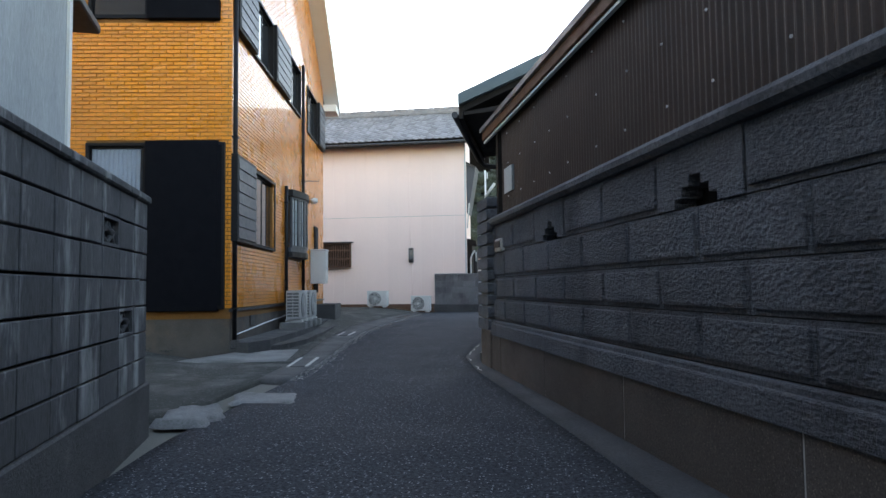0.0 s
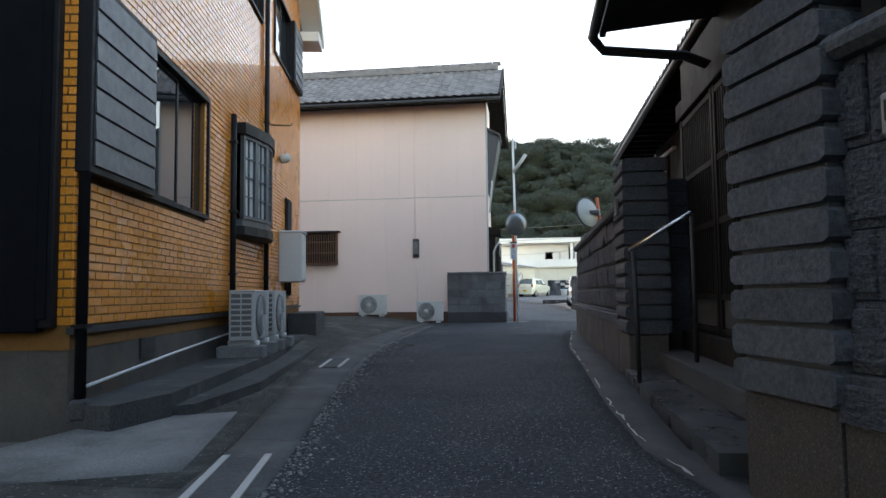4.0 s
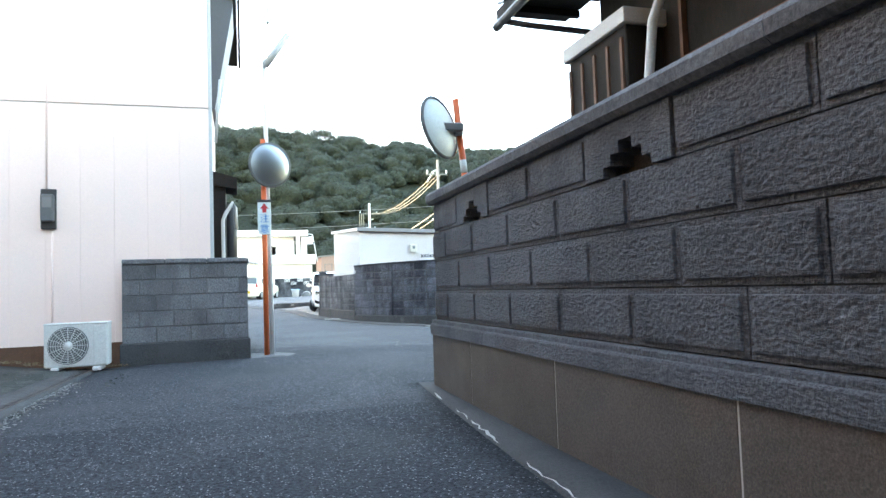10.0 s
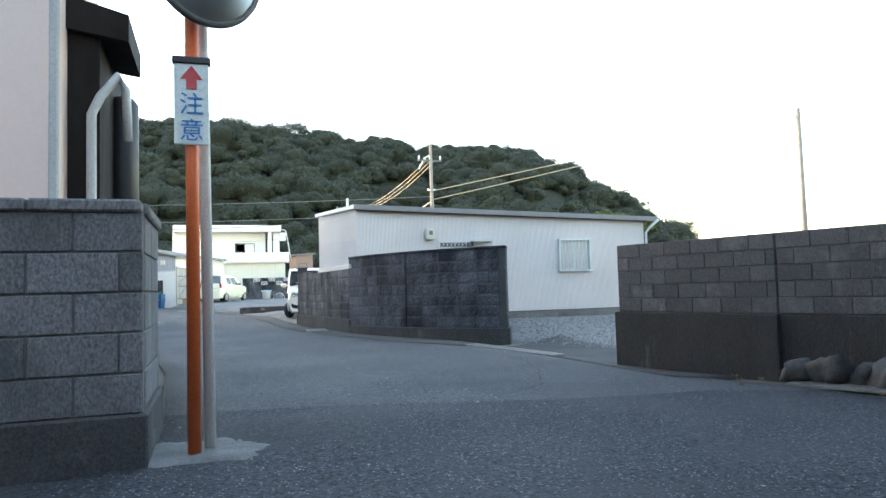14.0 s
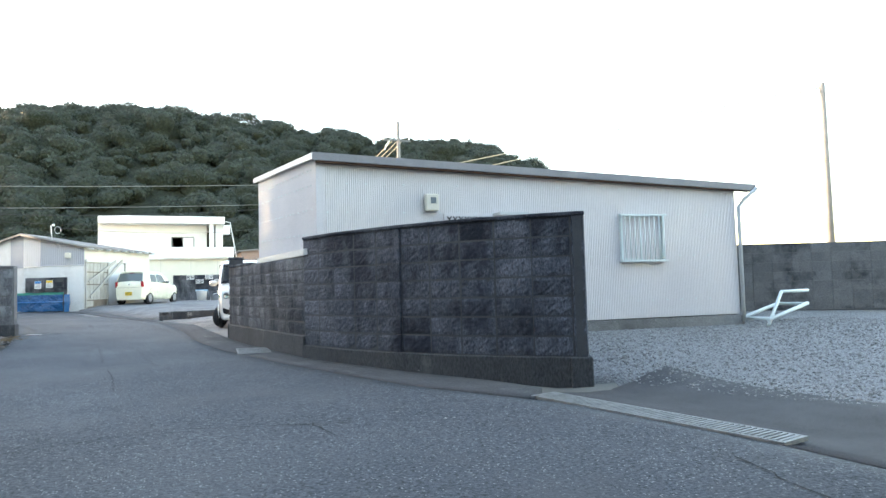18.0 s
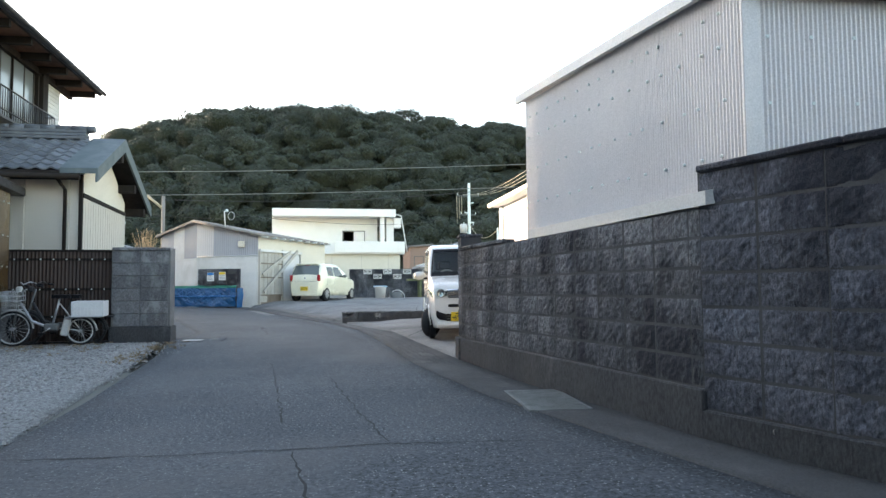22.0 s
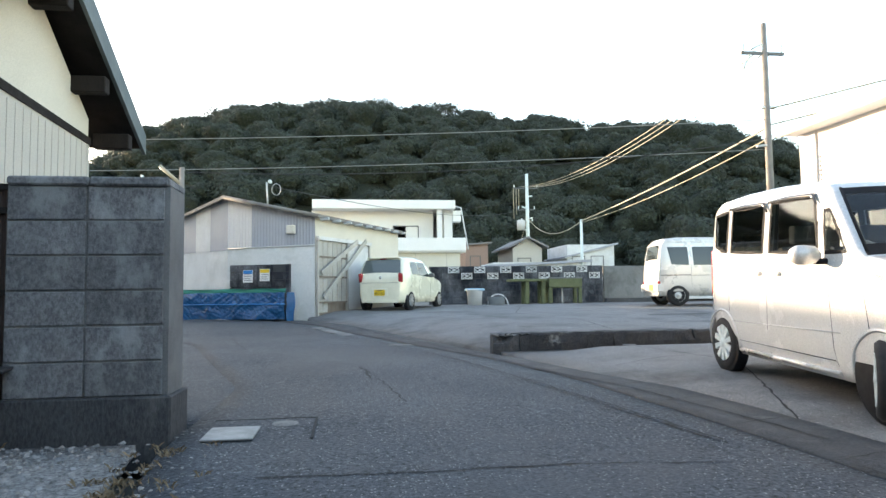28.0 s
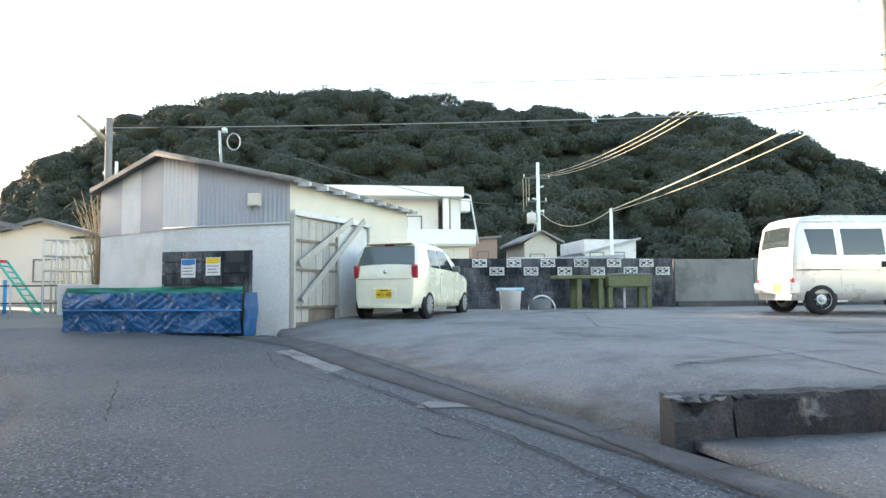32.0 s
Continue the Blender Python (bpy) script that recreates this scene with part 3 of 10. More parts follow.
def strip(name, left, right, material, lift, step=0.5, across=8, label="", kind="structure", skirt=0.06):
    """A piece of ground between two lines of (x, y), laid on the lie of the land."""
    def walkline(line, k):
        seg = [math.dist(a, b) for a, b in zip(line, line[1:])]
        d = k * sum(seg)
        for (a, b), s in zip(zip(line, line[1:]), seg):
            if d <= s or b is line[-1]:
                u = d / s
                return a[0] + (b[0] - a[0]) * u, a[1] + (b[1] - a[1]) * u
            d -= s
    n = max(2, int(max(sum(math.dist(a, b) for a, b in zip(q, q[1:])) for q in (left, right)) / step))
    verts, faces = [], []
    for i in range(n + 1):
        (ax, ay), (bx_, by_) = walkline(left, i / n), walkline(right, i / n)
        for j in range(across + 1):
            x, y = ax + (bx_ - ax) * j / across, ay + (by_ - ay) * j / across
            verts.append((x, y, height(x, y) + lift))
    w = across + 1
    for i in range(n):
        for j in range(across):
            a = i * w + j
            faces.append((a, a + 1, a + w + 1, a + w))
    edge = [i * w for i in range(n + 1)] + [n * w + j for j in range(1, w)] + [i * w + across for i in range(n - 1, -1, -1)] + list(range(across - 1, 0, -1))
    low = {}
    for e in edge:
        low[e] = len(verts)
        verts.append((verts[e][0], verts[e][1], verts[e][2] - skirt))
    for a, b in zip(edge, edge[1:] + edge[:1]):
        faces.append((a, b, low[b], low[a]))
    ob = raw(name, verts, faces, material, None, label, True)
    bmx = bmesh.new()
    bmx.from_mesh(ob.data)
    bmesh.ops.recalc_face_normals(bmx, faces=bmx.faces)
    bmx.to_mesh(ob.data)
    bmx.free()
    return tagged(ob, label, "", "", kind)


def land():
    """The ground as one sheet out to the horizon."""
    xs = [-900, -400, -150, -60, -30, -20] + [-14 + i for i in range(35)] + [24, 30, 60, 150, 400, 900]
    ys = [-600, -200, -60, -20, -8] + [i for i in range(-4, 82)] + [90, 110, 140, 200, 400, 1200]
    
    def low(x, y):
        return min(height(x, y), lerp(y, RISE)) - (0.25 if 44 < y < 66 and -8 < x < 19 else 0.04)

    verts = [(x, y, low(x, y)) for y in ys for x in xs]
    n = len(xs)
    faces = [(j * n + i, j * n + i + 1, (j + 1) * n + i + 1, (j + 1) * n + i) for j in range(len(ys) - 1) for i in range(n - 1)]
    return tagged(raw("ground", verts, faces, GROUND, None, "bare grey earth sheet under the whole place", True), "", "", "", "structure")


land()
# alley: asphalt between the left gutter and the right-hand plinth kerb, widening into the crossing
ROAD_L = [(-1.6, -6), (-2.2, 2), (-2.75, 4.5), (-3.05, 7.5), (-3.35, 9.6), (-3.75, 11.7), (-4.1, 13.7), (-4.5, 16.2), (-4.75, 18.8), (-4.8, 22.4), (-4.72, 25.9), (-4.0, 26.15), (-3.0, 26.1), (-2.75, 27.5), (-3.0, 32), (-3.5, 36), (-3.9, 39.7), (-3.95, 41.2), (-4.1, 43), (-4.3, 45.6), (-4.55, 47.2), (-4.5, 50), (-6, 55), (-9, 60.3), (-14, 62.5)]
ROAD_R = [(2.6, -6), (1.2, 1.2), (0.7, 3), (0.1, 5.2), (-0.45, 7), (-0.95, 8.7), (-1.3, 10.3), (-1.35, 12), (-1.33, 15), (-1.35, 18.2), (-1.05, 22.7), (0.6, 23.4), (3.2, 25.5), (3.5, 27.5), (2.7, 30.5), (2.45, 32.2), (1.95, 33.6), (1.3, 35), (0.55, 37.7), (-0.2, 41), (-0.5, 43.5), (-0.7, 46.6), (-1.0, 49.7), (-1.45, 52), (-2.2, 53.9), (-3.15, 56.3), (-4.1, 59), (-5.2, 60.6), (-9, 63.0)]
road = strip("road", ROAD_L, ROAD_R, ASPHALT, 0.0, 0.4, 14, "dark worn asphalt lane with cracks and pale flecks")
# darker copies of the lane asphalt: alley shade put into colour, crossing in between
road.data.materials.append(ASPHALT_SHADED)
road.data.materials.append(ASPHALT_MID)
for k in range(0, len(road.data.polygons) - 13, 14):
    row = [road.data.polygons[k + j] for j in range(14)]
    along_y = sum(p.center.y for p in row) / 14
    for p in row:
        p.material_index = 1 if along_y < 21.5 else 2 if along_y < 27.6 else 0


def crack(line, w=0.012, seed=0, parent=None, mat=None, name="crack", lift=0.004):
    """A ragged dark crack lying on the ground along a line of (x, y)."""
    rnd = random.Random(seed)
    pts = []
    for a, b in zip(line, line[1:]):
        n = max(2, int(math.dist(a, b) / 0.09))
        for k in range(n):
            u = k / n
            pts.append((a[0] + (b[0] - a[0]) * u + rnd.uniform(-0.018, 0.018), a[1] + (b[1] - a[1]) * u + rnd.uniform(-0.018, 0.018)))
    pts.append(line[-1])
    verts, faces = [], []
    for i, (x, y) in enumerate(pts):
        p, q = pts[max(0, i - 1)], pts[min(len(pts) - 1, i + 1)]
        d = math.dist(p, q) or 1
        k = w * rnd.uniform(0.35, 1.2) * (0.3 if i in (0, len(pts) - 1) else 1)
        nx, ny = -(q[1] - p[1]) / d * k, (q[0] - p[0]) / d * k
        for s in (-1, 1):
            verts.append((x + s * nx, y + s * ny, height(x, y) + lift))
    faces = [(2 * i, 2 * i + 1, 2 * i + 3, 2 * i + 2) for i in range(len(pts) - 1)]
    return raw(name, verts, faces, mat or CRACK, parent)


for i, q in enumerate((
        [(-1.96, 38.96), (-1.885, 38.4), (-1.8, 37.6), (-1.73, 36.6)], [(-0.9, 30.3), (-0.78, 30.29), (-0.3, 29.95)], [(-0.13, 33.6), (-0.11, 33.26), (-0.06, 32.9)],
        [(-3.74, 39.1), (-2.65, 39.02), (-1.31, 39.06), (-0.2, 38.95)], [(-2.49, 44.3), (-2.3, 42.4), (-2.2, 41.4), (-2.07, 39.92)], [(-1.68, 42.5), (-1.55, 41.2), (-1.44, 40.15), (-1.3, 39.1)],
        [(-3.25, 51.6), (-3.05, 50.1), (-2.9, 48.85)], [(-3.9, 46.75), (-3.15, 46.7), (-2.2, 46.72), (-1.2, 46.6)], [(-3.26, 51.53), (-3.19, 51.01), (-3.15, 50.3)],
        [(-5.3, 53.9), (-5.04, 54.14), (-5.59, 56.25)], [(-3.0, 51.43), (-2.92, 51.63), (-2.83, 51.84)], [(-2.8, 53.63), (-2.69, 53.33), (-2.52, 53.15)],
        [(-2.58, 50.7), (-2.48, 50.5)], [(-2.37, 50.96), (-2.3, 50.6)], [(-4.4, 58.6), (-4.1, 57.0), (-3.4, 55.6)], [(-2.9, 45.4), (-2.3, 45.3), (-1.6, 45.45)],
        [(0.2, 27.9), (0.9, 28.5), (1.5, 29.8), (1.9, 31.2)], [(-1.4, 29.4), (-0.5, 28.9), (0.6, 28.8), (1.6, 28.1)], [(-0.9, 31.0), (0.0, 30.4), (0.5, 29.4)], [(-2.6, 33.5), (-1.2, 33.9), (0.2, 33.4)])):
    crack(q, 0.009 if i != 8 else 0.018, i, road)


# ---- block walls ----
def split_piece(name, w, h, d, mat, seed, nx=14, nz=6, amp=0.012, margin=0.03, sink=0.02):
    """A split-faced block: a drafted margin and a rough, pillowed face towards -y."""
    rnd = random.Random(seed)
    us = [0.0, margin * 0.9, margin] + [margin + (w - 2 * margin) * (i + 1) / nx for i in range(nx - 1)] + [w - margin, w - margin * 0.9, w]
    vs = [0.0, margin * 0.9, margin] + [margin + (h - 2 * margin) * (j + 1) / nz for j in range(nz - 1)] + [h - margin, h - margin * 0.9, h]
    verts = []
    for z in vs:
        for x in us:
            edge = min(x, w - x, z, h - z)
            y = sink if edge < margin * 0.95 else (0.004 if edge < margin * 1.01 else 0.004 - amp * rnd.random())
            verts.append((x, y, z))
    n, k = len(us), len(vs)
    faces = [(j * n + i, j * n + i + 1, (j + 1) * n + i + 1, (j + 1) * n + i) for j in range(k - 1) for i in range(n - 1)]
    b = len(verts)
    verts += [(0, d, 0), (w, d, 0), (w, d, h), (0, d, h)]
    c = [0, n - 1, k * n - 1, (k - 1) * n]
    faces += [(c[0], b, b + 1, c[1]), (c[1], b + 1, b + 2, c[2]), (c[2], b + 2, b + 3, c[3]), (c[3], b + 3, b, c[0]), (b, b + 3, b + 2, b + 1)]
    data = bpy.data.meshes.new(name)
    data.from_pydata(verts, [], faces)
    data.materials.append(mat)
    data.update()
    return data


def along(line):
    """Place and heading by distance along a line of (x, y)."""
    seg = [math.dist(a, b) for a, b in zip(line, line[1:])]

    def find(d):
        for (a, b), s in zip(zip(line, line[1:]), seg):
            if d <= s or b is line[-1]:
                u = d / s
                return a[0] + (b[0] - a[0]) * u, a[1] + (b[1] - a[1]) * u, math.degrees(math.atan2(b[1] - a[1], b[0] - a[0]))
            d -= s
    return find, sum(seg)


def block_wall(name, label, line, z0, base_top, courses, ch=0.2, bl=0.4, th=0.12, mat=None, base_mat=None, cap=0.05, base_out=0.03, bond=0.5, rough=True, skip=()):
    """A wall of concrete blocks on a cast plinth, along a line of (x, y); its outer face lies to the right of the line."""
    find, length = along(line)
    top = base_top + courses * ch
    root = thing(name, label, "", None, "", "structure")
    core, plinth, coping = bmesh.new(), bmesh.new(), bmesh.new()
    head = None
    for a, b in zip(line, line[1:]):
        turn = math.atan2(b[1] - a[1], b[0] - a[0])
        off = 0.0
        if head is not None and abs(turn - head) > 0.5:
            off = th + base_out + 0.034
        head = turn
        if off:
            ux, uy = math.cos(turn), math.sin(turn)
            a = (a[0] + ux * off, a[1] + uy * off)
        s = math.dist(a, b)
        m = pose(a[0], a[1], 0, 0, 0, math.degrees(math.atan2(b[1] - a[1], b[0] - a[0])))
        box(core, -0.0, s, 0.006 if rough else 0.014, th - 0.012, z0, top, m=m) if not skip else box(core, 0, s, 0.09, th - 0.012, z0, top, m=m)
        box(plinth, -0.03, s + 0.03, -base_out, th + base_out, z0, base_top, 0.012, m=m)
        if cap:
            n = 1 if mat is BLOCK_BLACK else max(1, round(s / 0.6))
            for k in range(n):
                box(coping, s * k / n + 0.003, s * (k + 1) / n - 0.003, -0.025, th + 0.025, top, top + cap, 0.012, m=m)
    part("mortar_core", core, MORTAR_GREY if mat in (BLOCK_DARK, BLOCK_BLACK) else MORTAR, root)
    part("plinth", plinth, base_mat or CONCRETE_DARK, root)
    if cap:
        part("coping", coping, mat, root)
    else:
        coping.free()
    if rough:
        kinds = [split_piece("block", bl - 0.008, ch - 0.008, th, mat, 7 * i + 3, 10, 6, 0.013, 0.008, 0.009) for i in range(4)]
    else:
        kinds = [piece_mesh("block", bx(0, bl - 0.012, 0.0, th, 0, ch - 0.012, 0.005), mat)]
    rnd = random.Random(len(label))
    for c in range(courses):
        x = -(bond * bl if c % 2 else 0.0)
        while x < length - 0.02:
            x0, x1 = max(0, x), min(length, x + bl)
            if x1 - x0 > 0.05 and (c, round(x / bl)) not in skip:
                px, py, rz = find((x0 + x1) / 2)
                w = (x1 - x0) / bl
                shared("block", kinds[rnd.randrange(len(kinds))], root, pose(px, py, base_top + c * ch + 0.006, 0, 0, rz) @ Matrix.Translation((-(x1 - x0) / 2 + 0.006, rnd.uniform(-0.003, 0.003), 0)) @ Matrix.Diagonal((w, 1, 1, 1)))
            x += bl
    return root


def notched(name, w, h, d, mat, c):
    """A split block with a stepped opening along its foot."""
    bm = bmesh.new()
    holed(bm, 0, w, 0, h, 0.002, d, [(c - 0.23, c + 0.23, -0.1, 0.055), (c - 0.15, c + 0.15, -0.1, 0.115), (c - 0.065, c + 0.065, -0.1, 0.175)])
    return piece_mesh(name, bm, mat)


def grand_wall(name, label, m, length, holes, levels, bl, odd, even, panel, first):
    """The tall boundary wall: brown stone plinth panels, a moulded band, four courses of split block, and a coping.
    levels: foot and head of the band, head of each course, top of the coping; odd, even: first upright joint of the courses."""
    root = thing(name, label, "", m, "", "structure")
    z0, z1, tops, zc = levels[0], levels[1], levels[2:6], levels[6]
    part("core", bx(0, length, 0.03, 0.16, -0.2, tops[2] - 0.01), MORTAR_DARK, root)
    part("back_lining", bx(0, length, 0.15, 0.19, tops[2] - 0.02, tops[3]), STONE_PANEL, root)
    x = first - panel * math.ceil(first / panel)
    while x < length:
        a, b = max(0, x), min(length, x + panel)
        if b - a > 0.1:
            part("stone_panel", bx(a + 0.006, b - 0.006, -0.03, 0.15, -0.2, z0, 0.004), STONE_PANEL, root)
            part("panel_joint", bx(b - 0.006, min(length, b + 0.006), -0.026, 0.1, 0.0, z0), JOINT, root)
        x += panel
    n = round(length / 1.66)
    for k in range(n):
        part("moulding", prism(bmesh.new(), [(-0.05, z0), (-0.05, z1 - 0.055), (-0.042, z1 - 0.045), (-0.03, z1 - 0.04), (-0.03, z1 - 0.012), (-0.022, z1 - 0.004), (0.16, z1 - 0.004), (0.16, z0)], length * k / n + 0.002, length * (k + 1) / n - 0.002, "x"), SPLIT, root)
    kinds = [split_piece("block", bl - 0.008, 0.29, 0.16, SPLIT, 11 * i + 5, 40, 14, 0.006, 0.032) for i in range(3)]
    rnd = random.Random(int(length * 10))
    foot = z1
    for c, head in enumerate(tops):
        x = (odd if c % 2 else even) - bl
        h = head - foot - 0.008
        while x < length - 0.02:
            a, b = max(0, x), min(length, x + bl)
            if b - a > 0.06:
                at = [q for q in holes if a <= q < b] if c == 3 else []
                if at:
                    mesh, zs = notched("notched_block", b - a - 0.008, h, 0.16, SPLIT, min(b - a - 0.26, max(0.25, at[0] - a))), 1.0
                else:
                    mesh, zs = kinds[rnd.randrange(3)], h / 0.29
                shared("block", mesh, root, Matrix.Translation((a + 0.004, rnd.uniform(-0.002, 0.002), foot + 0.004)) @ Matrix.Diagonal((1 if at else (b - a - 0.008) / (bl - 0.008), 1, zs, 1)))
            x += bl
        foot = head
    n = round(length / 1.66)
    for k in range(n):
        part("coping", prism(bmesh.new(), [(-0.02, tops[3]), (-0.055, tops[3] + 0.03), (-0.06, zc - 0.03), (-0.04, zc), (0.2, zc), (0.21, zc - 0.03), (0.2, tops[3])], length * k / n + 0.002, length * (k + 1) / n - 0.002, "x"), SPLIT_PLAIN, root)
    return root


def ribbed_pillar(name, label, m, w, d, top, courses):
    root = thing(name, label, "", m, "", "structure")
    part("plinth", bx(0, w, 0, d, -0.2, 0.5, 0.01), STONE_PANEL, root)
    ch = (top - 0.5) / courses
    data = piece_mesh("course", prism(bmesh.new(), [(0, 0.012), (-0.03, 0.03), (-0.035, ch * 0.5), (-0.03, ch - 0.03), (0, ch - 0.012), (w, ch - 0.012), (w + 0.03, ch - 0.03), (w + 0.035, ch * 0.5), (w + 0.03, 0.03), (w, 0.012)], -0.03, d + 0.03, "y"), SPLIT_PLAIN)
    part("core", bx(0.01, w - 0.01, 0.01, d - 0.01, 0.5, top), MORTAR, root)
    for k in range(courses):
        shared("course", data, root, Matrix.Translation((0, 0, 0.5 + k * ch)))
    return root


RW1 = pose(-1.01, 9.75, 0, 0, 0, -72.7)
RW2 = pose(-0.9, 22.5, 0, 0, 0, -90)
LEVELS_ALLEY = (0.455, 0.645, 0.925, 1.2, 1.52, 1.88, 1.98)
LEVELS_CORNER = (0.575, 0.73, 1.03, 1.335, 1.635, 1.93, 2.05)
grand_wall("wall_alley", "dark grey split-block boundary wall with brown stone plinth and stepped openings", RW1 @ pose(0.9, 0, 0), 12.7, [2.5, 5.2, 8.2], LEVELS_ALLEY, 0.92, 0.15, 0.61, 1.86, 0.5)
grand_wall("wall_corner_house", "dark grey split-block boundary wall on brown stone panels", RW2, 8.1, [1.3, 3.79, 6.28], LEVELS_CORNER, 0.83, 0.87, 0.46, 1.67, 1.23)
grand_wall("wall_corner_return", "dark grey split-block wall turning the corner", pose(-0.74, 22.5, 0, 0, 0, 0) @ pose(7.0, 0.001, 0, 0, 0, 180), 7.0, [1.2, 3.65], LEVELS_CORNER, 0.83, 0.5, 0.1, 1.67, 0.4)
ribbed_pillar("pillar_gate_far", "ribbed dark grey gate pillar of split stone courses", pose(-0.92, 13.65, 0), 0.42, 0.8, 2.45, 12)
ribbed_pillar("pillar_gate_return", "lower ribbed dark stone wing wall beside the door", pose(-0.5, 13.95, 0), 0.5, 0.42, 2.25, 11)
ribbed_pillar("pillar_gate_near", "ribbed dark grey gate pillar of split stone courses", RW1 @ pose(0.3, -0.05, 0), 0.6, 0.42, 2.28, 11)

# kerb strips along the right-hand walls
strip("kerb", [(2.6, -6), (1.2, 1.2), (0.7, 3), (0.1, 5.2), (-0.45, 7), (-0.95, 8.7), (-1.3, 10.3), (-1.35, 12), (-1.33, 15), (-1.35, 18.2), (-1.05, 22.7)], [(3.0, -6), (1.62, 1.2), (1.1, 3), (0.46, 5.2), (-0.1, 7), (-0.63, 8.7), (-1.04, 10.3), (-1.0, 12), (-0.9, 15), (-0.9, 18.2), (-0.8, 22.7)], KERB, 0.012, 0.45, 2, "narrow grimy concrete kerb strip under the wall")

rk_ = random.Random(17)
KERB_EDGE = ((3, 0.7), (5.2, 0.1), (7, -0.45), (8.7, -0.95), (10.3, -1.3), (12, -1.35), (15, -1.33), (18.2, -1.35), (22.7, -1.05))
y = 8.6
while y < 22.2:
    w_ = rk_.uniform(0.15, 0.9)
    crack([(lerp(y, KERB_EDGE) + 0.03, y), (lerp(y + w_, KERB_EDGE) + 0.03, y + w_)], rk_.uniform(0.006, 0.013), int(y * 10), road, JOINT, "kerb_chip", 0.016)
    y += w_ + rk_.uniform(0.05, 0.6)

# near-left wall of plain blocks, with two pierced ornament blocks
block_wall("wall_left_near", "damp dark concrete block wall with pierced ornament blocks", [(-0.62, -1.6), (-3.07, 4.78)], -0.2, 0.38, 7, 0.195, 0.4, 0.14, BLOCK_STREAKED, CONCRETE_DARK, 0.06, 0.02, 0.0, False, skip={(2, 15), (5, 14)})


def pierced(parent, m, w=0.39, h=0.19, d=0.14):
    """An ornament block: a frame with a lattice of petals."""
    bm = bmesh.new()
    holed(bm, 0, w, 0, h, 0, d, [(0.03, w - 0.03, 0.02, h - 0.02)])
    part("ornament_frame", bm, BLOCK_STREAKED, parent, "", m)
    lat = bmesh.new()
    for p, q in (((0.03, 0.02), (w / 2, h - 0.02)), ((w - 0.03, 0.02), (w / 2, h - 0.02)), ((w / 2, 0.02), (0.03, h / 2)), ((w / 2, 0.02), (w - 0.03, h / 2)), ((0.03, h / 2), (w / 2, h / 2 + 0.02)), ((w - 0.03, h / 2), (w / 2, h / 2 + 0.02))):
        tube(lat, [(p[0], d / 4, p[1]), (q[0], d / 4, q[1])], 0.02, 6)
    part("ornament_lattice", lat, BLOCK_STREAKED, parent, "", m)


LW0 = pose(-0.62, -1.6, 0, 0, 0, math.degrees(math.atan2(6.38, -2.45)))
wl = bpy.data.objects["wall_left_near"]
for c, k in ((2, 15), (5, 14)):
    pierced(wl, LW0 @ pose(0.4 * k + 0.005, 0, 0.38 + 0.195 * c + 0.003))

# grey rendered house behind the near-left wall
gh = thing("grey_house", "grey rough-rendered house behind the block wall", "house", pose(-5.25, 6.62, 0, 0, 0, 111), "", "")
part("wall", bx(-9, 0, 0, 5, 0, 6.5), GREY_WALL, gh)
part("corner_trim", bx(-0.06, 0.03, -0.03, 0.1, 0, 6.5), PALE_STEEL, gh)
part("roof", prism(bmesh.new(), [(-0.5, 6.5), (-0.5, 6.7), (3, 8.3), (6, 6.7), (6, 6.5)], -9.4, 0.4, "x"), TILE_BROWN, gh)
part("awning", bx(-0.1, 0.75, 0.0, 0.9, 4.5, 4.62, 0.02, pose(0, 0, 0, 0, 6, 0)), DARK_METAL, gh)

# ---- ochre brick-clad house ----
OH = pose(-5.22, 10.47, 0, 0, 0, 100.66)
oh = thing("ochre_house", "two-storey house clad in glossy ochre brick siding, black windows", "house", OH)
SIDE = [(0.1, 3.12, 1.88, 3.36), (4.5, 6.4, 1.84, 3.3), (8.4, 8.85, 0.95, 2.9), (0.1, 6.2, 5.52, 6.75), (7.2, 10.0, 5.4, 6.7)]
FRONT = [(0.22, 2.4, 0.76, 3.54), (0.22, 2.4, 5.66, 7.0)]
bm = bmesh.new()
holed(bm, 0, 10.25, 0.6, 7.4, 0.012, 0.15, SIDE)
part("side_wall", bm, BRICK_BACK, oh)
bm = bmesh.new()
holed(bm, 0.15, 8.0, 0.6, 7.4, 0.012, 0.15, FRONT)
part("front_wall", bm, BRICK_BACK, oh, "", pose(0.162, 0, 0, 0, 0, 90) @ Matrix.Translation((0, 0, 0)))
part("rear_wall", bx(0.2, 10.2, 7.85, 8.0, 0.2, 7.4), BRICK_BACK, oh)
part("far_wall", bx(10.1, 10.25, 0.15, 7.85, 0.2, 7.4), BRICK_BACK, oh)
part("inner_floor", bx(0.2, 10.0, 0.2, 7.8, 3.9, 4.1), DARK_WOOD, oh)
part("foundation", bx(0.02, 10.22, 0.02, 7.95, -0.3, 0.72, 0.01), FOUNDATION, oh)
part("base_flashing", bx(-0.02, 10.27, -0.025, 0.03, 0.71, 0.76), DARK_METAL, oh)
part("gable", prism(bmesh.new(), [(0, 7.4), (10.25, 7.4), (5.12, 10.85)], 0.012, 0.15, "y"), BRICK_BACK, oh)
part("far_gable", prism(bmesh.new(), [(0, 7.4), (10.25, 7.4), (5.12, 10.85)], 7.85, 8.0, "y"), BRICK_BACK, oh)
